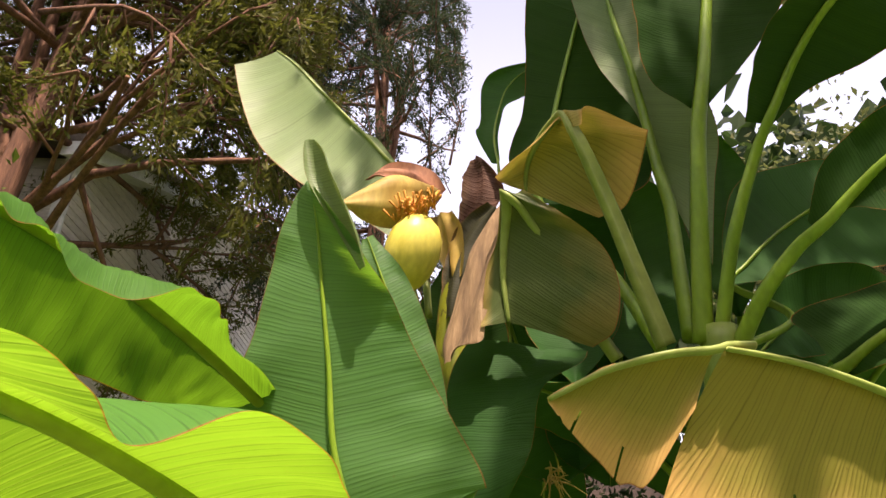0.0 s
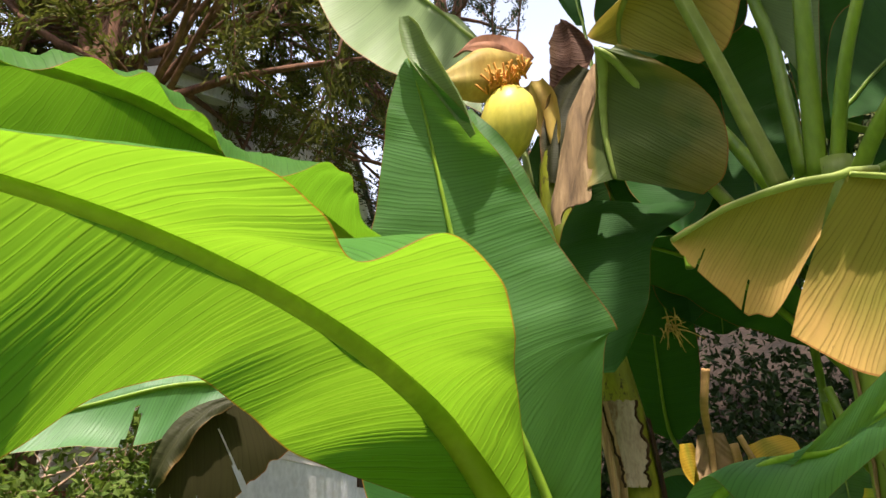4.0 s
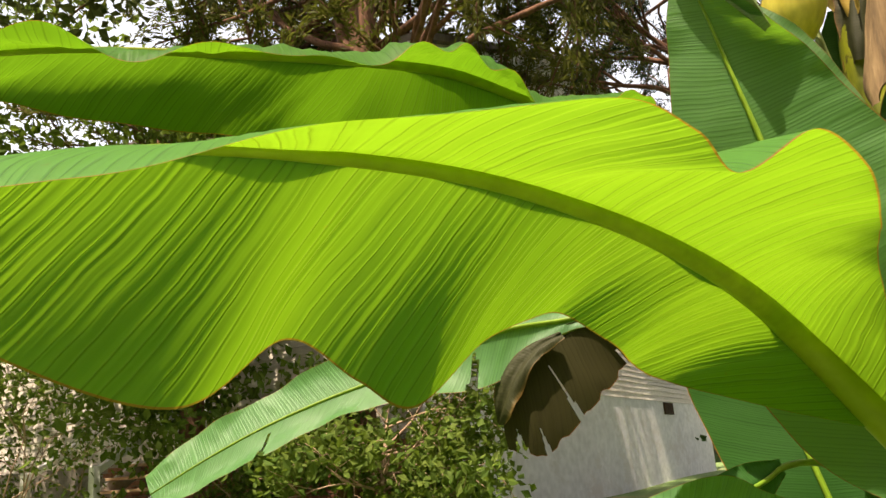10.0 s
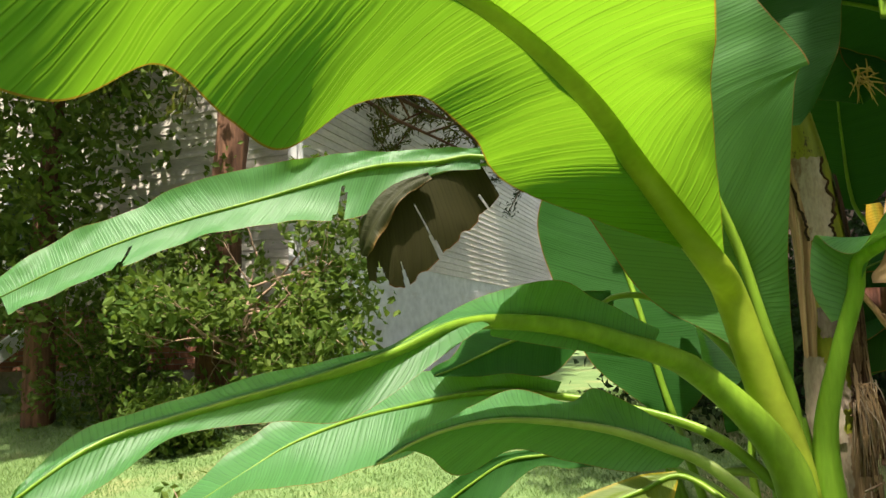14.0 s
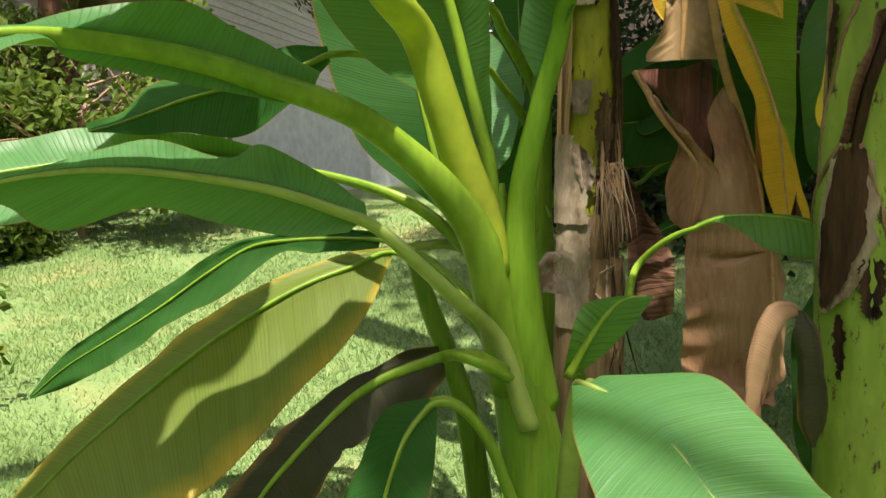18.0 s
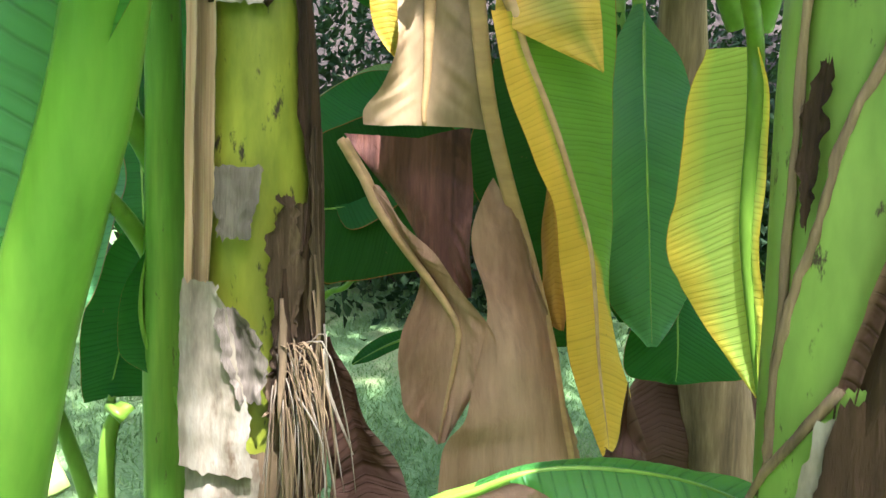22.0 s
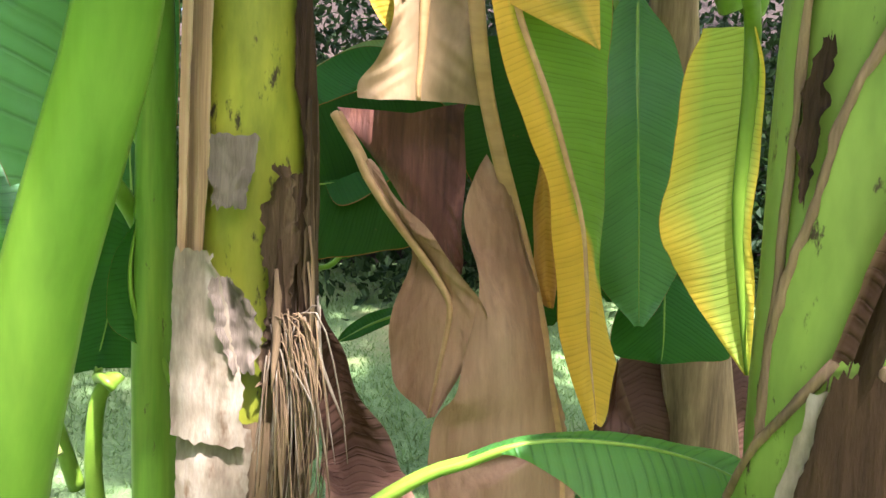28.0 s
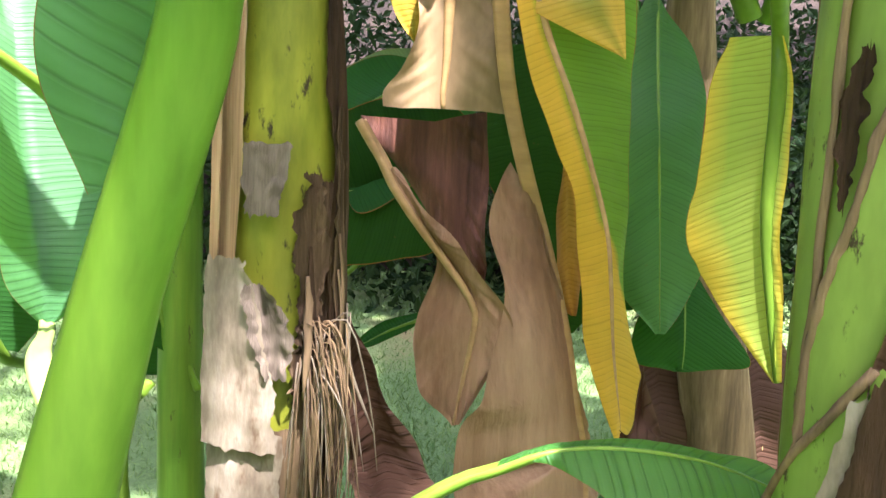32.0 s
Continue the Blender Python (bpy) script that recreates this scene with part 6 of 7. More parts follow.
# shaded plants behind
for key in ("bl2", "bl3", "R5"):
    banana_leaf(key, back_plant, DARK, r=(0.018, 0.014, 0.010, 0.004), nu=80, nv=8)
tube_part("pseudostem", [(1.42, 3.6, 0.0), (1.34, 3.6, 0.6), (1.22, 3.6, 1.3), (1.16, 3.6, 1.7), (1.15, 3.55, 2.2)], (0.11, 0.10, 0.085, 0.07, 0.03), HUSK, back_plant, sides=18)
# dk1 is darkened for shade; dk2's pale green paints sky gloss in.
for key in ("dk1", "dk2"):
    banana_leaf(key, far_plant, DEEP_SHADE if key == "dk1" else PALE, r=(0.014, 0.010, 0.006, 0.002), nu=80, nv=8)
for key in ("bg1", "bg2", "bg3"):
    banana_leaf(key, far_plant, DARK, r=(0.016, 0.012, 0.008, 0.003))
tube_part("pseudostem", [(0.1, 4.0, 0.05), (0.08, 3.9, 0.5), (0.02, 3.7, 1.2)], (0.06, 0.05, 0.03), STEM_N, far_plant)



def arching_leaf(plant, base, azimuth, rise, length, width, material, droop=0.9, turn=0.0):
    """A plain arching leaf from its base: azimuth and rise in degrees, length and half-width in metres."""
    a = radians(azimuth)
    out = np.array((math.cos(a), math.sin(a), 0.0))
    pts = []
    p, e = np.array(base, dtype=float), radians(rise)
    for i in range(9):
        pts.append(p.copy())
        p = p + (out * math.cos(e) + np.array((0, 0, math.sin(e)))) * length / 8
        e -= droop * 0.25 * (0.4 + i / 8)
    rows = []
    for i, q in enumerate(pts[2:]):
        k = (0.08, 0.75, 1.0, 1.0, 0.9, 0.6, 0.05)[i]
        rows.append((*q, width * k, -12 + turn, 0.02, width * k, 192 + turn, 0.02))
    key = "arch%d" % len(LEAVES)
    LEAVES[key] = (pts[:2], rows)
    return banana_leaf(key, plant, material, r=(0.03, 0.022, 0.014, 0.008, 0.003), nu=80, nv=7, ripple=0.008)


# More added leaves, coloured dark to deepen the background behind the crown.
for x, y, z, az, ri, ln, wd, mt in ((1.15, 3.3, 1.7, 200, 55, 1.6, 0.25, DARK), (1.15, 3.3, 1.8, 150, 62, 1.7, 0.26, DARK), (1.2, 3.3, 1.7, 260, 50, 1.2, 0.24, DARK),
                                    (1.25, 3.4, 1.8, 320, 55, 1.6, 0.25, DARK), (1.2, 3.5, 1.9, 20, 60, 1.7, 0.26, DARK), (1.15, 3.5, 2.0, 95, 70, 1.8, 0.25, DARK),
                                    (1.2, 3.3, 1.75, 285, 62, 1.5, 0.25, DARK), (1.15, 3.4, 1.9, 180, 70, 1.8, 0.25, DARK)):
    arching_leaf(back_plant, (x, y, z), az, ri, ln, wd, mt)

# ---- house ----
WALLX, Y0, Y1 = -4.95, 8.24, 23.7
EAVE, SID, COURSE, PEAK = 6.72, 2.44, 0.115, 9.75
MIDY = (Y0 + Y1) / 2
SIDING = surface("siding_paint", ((0.3, (0.60, 0.54, 0.48)), (0.7, (0.68, 0.62, 0.56))), scale=(0.6, 0.6, 2), rough=0.6, bump=0.15, dist=0.004, fine=(9, 9, 40))
PLASTER = surface("foundation_plaster", ((0.3, (0.68, 0.68, 0.69)), (0.7, (0.78, 0.77, 0.76))), scale=(0.9, 0.9, 1.3), rough=0.9, bump=0.5, dist=0.012, blotch=((0.58, 0.56, 0.54), (0.7, 0.7, 1.6), 0.56))
BRICK = surface("brick_red", ((0.3, (0.20, 0.075, 0.045)), (0.7, (0.34, 0.15, 0.09))), scale=(5, 5, 5), rough=0.9, bump=0.4, dist=0.006)
MORTAR = surface("mortar", ((0.3, (0.22, 0.19, 0.16)), (0.7, (0.34, 0.30, 0.26))), scale=(6, 6, 6), rough=0.95, bump=0.4, dist=0.006)
TRIM = surface("white_trim_paint", ((0.3, (0.70, 0.70, 0.70)), (0.7, (0.80, 0.80, 0.79))), scale=(2, 2, 2), rough=0.5, bump=0.05)
SHINGLE = surface("roof_shingle", ((0.3, (0.10, 0.08, 0.07)), (0.7, (0.22, 0.18, 0.15))), scale=(4, 4, 4), rough=0.95, bump=0.6)
STEP_WOOD = surface("step_boards", ((0.3, (0.42, 0.27, 0.16)), (0.7, (0.58, 0.40, 0.26))), scale=(2, 12, 12), rough=0.75, bump=0.3, dist=0.004)


def box_bm(x0, y0, z0, x1, y1, z1, bevel=0.0):
    bm = bmesh.new()
    bmesh.ops.create_cube(bm, size=1.0, matrix=Matrix.Translation(((x0 + x1) / 2, (y0 + y1) / 2, (z0 + z1) / 2)) @ Matrix.Diagonal((x1 - x0, y1 - y0, z1 - z0, 1)))
    if bevel:
        bmesh.ops.bevel(bm, geom=bm.edges[:], offset=bevel, segments=1, affect="EDGES")
    return bm


def prism(profile, start, along):
    """A bar with the given cross profile (list of points) pushed along a vector."""
    bm = bmesh.new()
    p = [bm.verts.new(Vector(start) + Vector(q)) for q in profile]
    r = [bm.verts.new(v.co + Vector(along)) for v in p]
    n = len(p)
    for i in range(n):
        bm.faces.new((p[i], p[(i + 1) % n], r[(i + 1) % n], r[i]))
    bm.faces.new(p[::-1])
    bm.faces.new(r)
    bmesh.ops.recalc_face_normals(bm, faces=bm.faces[:])
    return bm


def gable_z(y):
    return EAVE + (PEAK - EAVE) * (1 - abs(y - MIDY) / (MIDY - Y0))


house = tagged(new("house"), "house with beige lap siding over a pale grey foundation", "house")
house.location = (0, 0, 0)
part("wall", box_bm(WALLX - 9, Y0, 0, WALLX, Y1, SID + 0.02), PLASTER, house, "pale grey plastered foundation wall")
part("wall", prism([(0, Y0, SID + 0.02), (0, Y0, EAVE), (0, MIDY, PEAK), (0, Y1, EAVE), (0, Y1, SID + 0.02)], (WALLX - 9, 0, 0), (8.99, 0, 0)), SIDING, house)
LAP = [(0.0, 0), (0.021, 0), (0.006, COURSE), (0.0, COURSE)]
for i in range(int((PEAK - SID) / COURSE) - 1):
    z = SID + COURSE * i
    half = (MIDY - Y0) * min(1.0, max(0.02, (PEAK - z - COURSE) / (PEAK - EAVE)))
    part("siding_board", prism([(x, 0, h) for x, h in LAP], (WALLX - 0.004, MIDY - half, z), (0, 2 * half, 0)), SIDING, house)
front = bpy.data.meshes.new("siding_board")
fb = prism([(0, -x, h) for x, h in LAP], (0, 0, 0), (8.9, 0, 0))
fb.to_mesh(front)
fb.free()
front.materials.append(SIDING)
for i in range(int((EAVE - 1.85) / COURSE)):
    b = new("siding_board", front)
    b.parent = house
    b.location = (WALLX - 8.97, Y0 + 0.004, 1.85 + COURSE * i)
brick_wall = part("brick_wall", box_bm(WALLX - 9, Y0 - 0.09, 0, WALLX - 0.075, Y0 - 0.004, 1.84), MORTAR, house, "dark red brick front wall in the shade")
brick_bm = box_bm(0, -0.012, 0, 0.205, 0.03, 0.062, 0.004)
brick_me = bpy.data.meshes.new("brick")
brick_bm.to_mesh(brick_me)
brick_bm.free()
brick_me.materials.append(BRICK)
for row in range(11):
    for col in range(26):
        b = new("brick", brick_me)
        b.parent = brick_wall
        b.location = (WALLX - 0.34 - 0.215 * col - (0.1075 if row % 2 else 0), Y0 - 0.091, 0.98 + 0.073 * row)
GLASS = surface("window_glass", ((0.3, (0.02, 0.025, 0.03)), (0.7, (0.05, 0.06, 0.07))), scale=(1, 1, 1), rough=0.08, bump=0.0, spec=0.6)
for wx, z0, z1 in ((-9.6, 2.3, 3.7),):
    win = part("window", box_bm(wx, Y0 - 0.06, z0, wx + 0.9, Y0 - 0.035, z1), GLASS, house, "dark window with white frame")
    for q in ((wx - 0.1, z0 - 0.1, wx, z1 + 0.1), (wx + 0.9, z0 - 0.1, wx + 1.0, z1 + 0.1), (wx, z1, wx + 0.9, z1 + 0.1), (wx, z0 - 0.1, wx + 0.9, z0), (wx, (z0 + z1) / 2 - 0.03, wx + 0.9, (z0 + z1) / 2 + 0.03)):
        part("window_frame", box_bm(q[0], Y0 - 0.09, q[1], q[2], Y0 - 0.03, q[3], 0.008), TRIM, win)
part("corner_board", box_bm(WALLX - 0.07, Y0 - 0.10, 0.5, WALLX + 0.045, Y0 - 0.03, EAVE), TRIM, house, "white corner board")
part("downspout", box_bm(WALLX + 0.05, Y0 - 0.10, 0.9, WALLX + 0.115, Y0 - 0.03, EAVE, 0.02), TRIM, house, "white downspout")
part("corner_board", box_bm(WALLX + 0.02, Y1 - 0.05, SID, WALLX + 0.06, Y1 + 0.06, EAVE), TRIM, house, "white corner board")
for ya, yb in ((Y0 - 0.35, MIDY), (Y1 + 0.35, MIDY)):
    za, zb = gable_z(ya), gable_z(yb)
    part("rake_board", prism([(0, 0, -0.02), (0.30, 0, -0.02), (0.30, 0, 0.17), (0, 0, 0.17)], (WALLX - 0.02, ya, za), (0, yb - ya, zb - za)), TRIM, house, "white rake board along the gable")
    part("roof", prism([(0, 0, 0.172), (9.9, 0, 0.172), (9.9, 0, 0.28), (0, 0, 0.28)], (WALLX - 9.5, ya, za), (0, yb - ya, zb - za)), SHINGLE, house)
part("vent", box_bm(WALLX, 18.9, SID - 0.30, WALLX + 0.04, 19.7, SID - 0.02, 0.01), ROT, house, "dark foundation vent")
# wooden steps with white rails in front of the house
steps = tagged(new("porch_steps"), "wooden porch steps with a white railing", "steps")
for i in range(6):
    part("tread", box_bm(-9.9, 7.8 - 0.28 * i, 1.75 - 0.17 * i, -8.6, 8.12 - 0.28 * i, 1.79 - 0.17 * i, 0.005), STEP_WOOD, steps)
for x in (-8.58, -9.92):
    part("rail", prism([(0, 0, 0), (0.06, 0, 0), (0.06, 0, 0.09), (0, 0, 0.09)], (x, 8.1, 2.65), (0, -1.75, -1.03)), TRIM, steps, "white sloping handrail")
    part("stringer", prism([(0, 0, 0), (0.045, 0, 0), (0.045, 0, 0.26), (0, 0, 0.26)], (x, 8.1, 1.62), (0, -1.75, -1.03)), TRIM, steps, "white stringer board")
    part("post", box_bm(x - 0.02, 6.3, 0.35, x + 0.08, 6.4, 1.75, 0.01), TRIM, steps, "white newel post")


# ---- trees ----
def leaf_cloud(name, centres, size, count, shape, seed, material, parent, spread, label=""):
    """Many small leaf blades scattered round branch ends."""
    rng = np.random.RandomState(seed)
    p = np.repeat(np.asarray(centres, dtype=float), count, axis=0)
    n = len(p)
    p = p + rng.normal(0, 1, (n, 3)) * spread
    d = rng.normal(0, 1, (n, 3))
    d /= np.linalg.norm(d, axis=1)[:, None]
    e = np.cross(d, rng.normal(0, 1, (n, 3)))
    e /= np.linalg.norm(e, axis=1)[:, None] + 1e-9
    L = size * rng.uniform(0.6, 1.3, n)[:, None]
    up = np.cross(d, e) * L * 0.12
    w = L * shape
    quad = np.stack([p, p + d * L * 0.5 + e * w + up, p + d * L, p + d * L * 0.5 - e * w + up], 1)
    vs = quad.reshape(-1, 3).tolist()
    k = np.arange(n)[:, None] * 4
    fs = np.concatenate([k + np.array([[0, 1, 2]]), k + np.array([[0, 2, 3]])], 0).tolist()
    return put(name, mesh_of(name, vs, fs, smooth=False), material, parent, label)


def grow(rng, start, direction, length, radius, depth, out, ends, bend=0.25, droop=0.0, kids=3):
    pts = [np.array(start)]
    d = np.array(direction, dtype=float)
    d /= np.linalg.norm(d)
    steps = 5
    for i in range(steps):
        d = d + rng.normal(0, bend, 3) * 0.4 + np.array([0, 0, -droop])
        d /= np.linalg.norm(d)
        pts.append(pts[-1] + d * length / steps)
    out.append((pts, radius))
    if depth == 0:
        ends.append(pts[-1])
        ends.append(pts[3])
        return
    for k in range(kids):
        i = rng.randint(2, steps + 1)
        nd = d + rng.normal(0, 0.7, 3)
        grow(rng, pts[i], nd, length * rng.uniform(0.5, 0.75), radius * 0.5, depth - 1, out, ends, bend, droop, kids)


def branches(name, out, material, parent, sides=6):
    vs, fs, uv = [], [], []
    for pts, r in out:
        v, f, q = tube(spline(pts, 6), np.linspace(r, r * 0.35, 6), sides=sides, rough=0.12, seed=len(vs) % 97)
        b = len(vs)
        vs += v
        uv += q
        fs += [tuple(i + b for i in x) for x in f]
    return put(name, mesh_of(name, vs, fs, uv), material, parent)


def spray_cloud(name, twigs, material, parent, seed, size=0.10, per=34, label=""):
    """Flat feathery sprays of scale foliage set along the last twigs."""
    rng = np.random.RandomState(seed)
    p, d = [], []
    for a, b in twigs:
        k = rng.uniform(0.0, 1.15, per)[:, None]
        p.append(a + (b - a) * k + rng.normal(0, 0.055, (per, 3)))
        d.append(np.tile((b - a) / (np.linalg.norm(b - a) + 1e-9), (per, 1)))
    p, d = np.concatenate(p), np.concatenate(d)
    n = len(p)
    d = d + rng.normal(0, 0.55, (n, 3))
    d /= np.linalg.norm(d, axis=1)[:, None]
    e = np.cross(d, rng.normal(0, 1, (n, 3)))
    e /= np.linalg.norm(e, axis=1)[:, None] + 1e-9
    L = size * rng.uniform(0.5, 1.4, n)[:, None]
    w = L * 0.13
    tri = np.stack([p - e * w * 0.4, p + d * L * 0.55 + e * w, p + d * L, p + d * L * 0.45 - e * w], 1)
    k = np.arange(n)[:, None] * 4
    fs = np.concatenate([k + np.array([[0, 1, 2]]), k + np.array([[0, 2, 3]])], 0).tolist()
    return put(name, mesh_of(name, tri.reshape(-1, 3).tolist(), fs, smooth=False), material, parent, label)


def cedar(x, y, height, low, seed, label, material, count, reach, keep, lean=(0.07, 0.02), per=34):
    rng = np.random.RandomState(seed)
    root = tagged(new("cedar_tree"), label, "tree", "cedars by the house")
    base = np.array((x, y, gz(x, y)))
    tilt = np.array((lean[0], lean[1], 1.0))
    trunk = [tuple(base + tilt * h) for h in np.linspace(-0.1, height, 10)]
    tube_part("trunk", trunk, (0.22, 0.18, 0.15, 0.12, 0.08, 0.03), BARK, root, n=40, sides=12, rough=0.10)
    out, ends = [], []
    for i in range(3):
        st = base + tilt * (low + 1.5 + 0.4 * i)
        top = st + np.array((rng.uniform(-0.9, 0.6), rng.uniform(-0.4, 0.5), height * 0.42))
        out.append(([st, st * 0.55 + top * 0.45 + np.array((-0.25 + 0.2 * i, 0, 0)), top], 0.11))
    for i in range(count):
        h = low + (height - low - 0.5) * rng.uniform(0, 1) ** 0.9
        a = rng.uniform(0, 6.283)
        k = 1.0 - 0.72 * (h - low) / (height - low)
        grow(rng, base + tilt * h, (math.cos(a), math.sin(a), rng.uniform(0.0, 0.45)), reach * k * rng.uniform(0.7, 1.0) + 0.5, 0.055 * k + 0.014, 2, out, ends, 0.28, 0.0, 4)
    out = [o for o in out if all(keep(p) for p in o[0])]
    twigs = []
    for pts, r in out:
        if r < 0.03:
            for i in range(1, len(pts) - 1):
                twigs.append((np.array(pts[i]), np.array(pts[i + 1])))
    branches("bough", out, BARK, root, 6)
    spray_cloud("crown", twigs, material, root, seed + 1, per=per)


def cedar_side(p):
    return p[1] > 5.0 and p[0] < -1.5 - 0.10 * (p[1] - 5) and (p[2] > 3.2 or p[0] < -3.0)


cedar(-5.45, 7.25, 13.5, 3.4, 5, "tall red cedar with reddish bark and olive foliage", NEEDLES, 96, 3.8, cedar_side, per=58)
cedar(-1.75, 14.2, 17.5, 4.5, 8, "tall dark cedar beyond the corner of the house", NEEDLES_DARK, 80, 3.6, lambda p: p[1] > 11.0 and p[0] > -4.6 and p[0] < -0.02 * p[1], lean=(-0.03, 0.0), per=44)


def shrub_tree():
    rng = np.random.RandomState(9)
    root = tagged(new("small_tree"), "leafy small tree growing in front of the cedar trunk", "tree")
    x, y = -4.75, 6.75
    z = gz(x, y)
    tube_part("trunk", [(x, y, z - 0.1), (x + 0.03, y, z + 0.6), (x + 0.1, y, z + 1.2)], (0.035, 0.03, 0.02), BARK_PALE, root, sides=10, rough=0.1)
    out, ends = [], []
    for i in range(17):
        a = rng.uniform(0, 6.283)
        grow(rng, (x + 0.03, y, z + rng.uniform(0.35, 1.2)), (math.cos(a), math.sin(a) * 0.7, rng.uniform(0.1, 1.2)), rng.uniform(0.6, 1.15), 0.018, 2, out, ends, 0.3, 0.02, 3)
    for i in range(5):
        grow(rng, (x + 0.1, y, z + 0.5 + 0.22 * i), (1.0, -0.15, 0.15), 1.1, 0.014, 1, out, ends, 0.2, 0.04, 3)
    branches("bough", out, BARK_PALE, root, 5)
    leaf_cloud("crown", ends, 0.10, 20, 0.30, 10, SHRUB_LEAF, root, 0.10)


shrub_tree()


def bush(x, y, h, seed, label):
    rng = np.random.RandomState(seed)
    root = tagged(new("bush"), label, "bush", "bushes by the house")
    z = gz(x, y)
    out, ends = [], []
    for i in range(9):
        a = rng.uniform(0, 6.283)
        grow(rng, (x, y, z - 0.02), (math.cos(a) * 0.6, math.sin(a) * 0.5, rng.uniform(0.6, 1.3)), h * rng.uniform(0.5, 0.8), 0.02, 2, out, ends, 0.3, 0.02, 3)
    branches("branching", out, BARK_PALE, root, 5)
    leaf_cloud("foliage", ends, 0.085, 22, 0.26, seed + 1, SHRUB_LEAF, root, 0.12)


bush(-6.6, 6.9, 1.15, 71, "leafy green bush in front of the brick wall")
bush(-4.95, 6.0, 0.42, 77, "small green bush at the foot of the cedar")
bush(-9.4, 5.6, 2.6, 79, "tall leafy bush at the end of the house")


def hedge():
    rng = np.random.RandomState(12)
    centres = []
    for i in range(620):
        x = rng.uniform(-1.0, 7.5)
        y = rng.uniform(6.4, 8.5)
        centres.append((x, y, gz(x, y) + rng.uniform(0.0, 2.6) * (0.5 + 0.5 * (y - 6.4) / 2)))
    ob = leaf_cloud("hedge", centres, 0.09, 60, 0.28, 13, SHADED_LEAF, None, 0.28)
    tagged(ob, "overgrown hedge behind the lawn, darkened for shade", "hedge", kind="stuff")
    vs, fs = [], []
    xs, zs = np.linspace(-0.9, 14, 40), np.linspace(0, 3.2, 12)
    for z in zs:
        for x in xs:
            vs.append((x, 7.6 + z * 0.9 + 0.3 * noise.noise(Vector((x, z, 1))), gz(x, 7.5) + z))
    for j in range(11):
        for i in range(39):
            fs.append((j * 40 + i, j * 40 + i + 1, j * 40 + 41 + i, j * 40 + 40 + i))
    tagged(put("bank", mesh_of("bank", vs, fs), EARTH_SHADED), "steep brown bank with leaf litter, darkened for shade", "bank", kind="structure")


hedge()


def far_trees(cx, cy, top, seed, leaves, label, wide=2.4, deep=1.0, size=0.16):
    rng = np.random.RandomState(seed)
    root = tagged(new("broadleaf_tree"), label, "tree")
    tube_part("trunk", [(cx, cy, 0.3), (cx, cy, top * 0.38), (cx + 0.2, cy, top * 0.75)], (0.12 * wide, 0.09 * wide, 0.04 * wide), BARK, root)
    centres = [(cx + wide * rng.normal(0, 0.55), cy + deep * rng.normal(0, 1.0), rng.uniform(top * 0.28, top)) for i in range(150)]
    leaf_cloud("crown", centres, size, 60, 0.3, seed + 1, leaves, root, 0.19 * wide)


far_trees(7.5, 13.0, 10.6, 21, FAR_LEAF, "tall sunlit broadleaf tree beyond the clump")
far_trees(-11.0, 5.2, 8.5, 27, SHRUB_LEAF, "leafy broadleaf tree beside the house front")
far_trees(-7.3, 6.7, 6.4, 29, SHRUB_LEAF, "leafy young maple in front of the house", 1.5, 0.5, 0.13)


def shade_tree(label, trunk, clumps, count, seed, spread=0.24):
    """Unseen tall tree added to cast shade; clumps are (x, y, z, spread, height) of its high boughs."""
    rng = np.random.RandomState(seed)
    root = tagged(new("unseen_shade_tree"), label, "tree", "tall trees round the garden")
    tube_part("trunk", trunk, (0.3, 0.25, 0.2, 0.09), BARK, root, n=30, sides=12, rough=0.06)
    fork = np.array(trunk[-2])
    out, centres = [], []
    for cx, cy, cz, sp, hi in clumps:
        tip = np.array((cx, cy, cz))
        out.append(([fork, fork * 0.55 + tip * 0.45 + np.array((0, 0, 0.5)), tip], 0.08))
        for i in range(count):
            q = tip + np.array((rng.uniform(-sp, sp), rng.uniform(-sp, sp), rng.uniform(-hi, hi)))
            centres.append(q)
            if i % 5 == 0:
                out.append(([tip, (tip + q) / 2 + np.array((0, 0, 0.1)), q], 0.03))
    branches("bough", out, BARK, root, 7)
    leaf_cloud("crown", centres, 0.15, 40, 0.3, seed + 1, FAR_LEAF, root, spread)


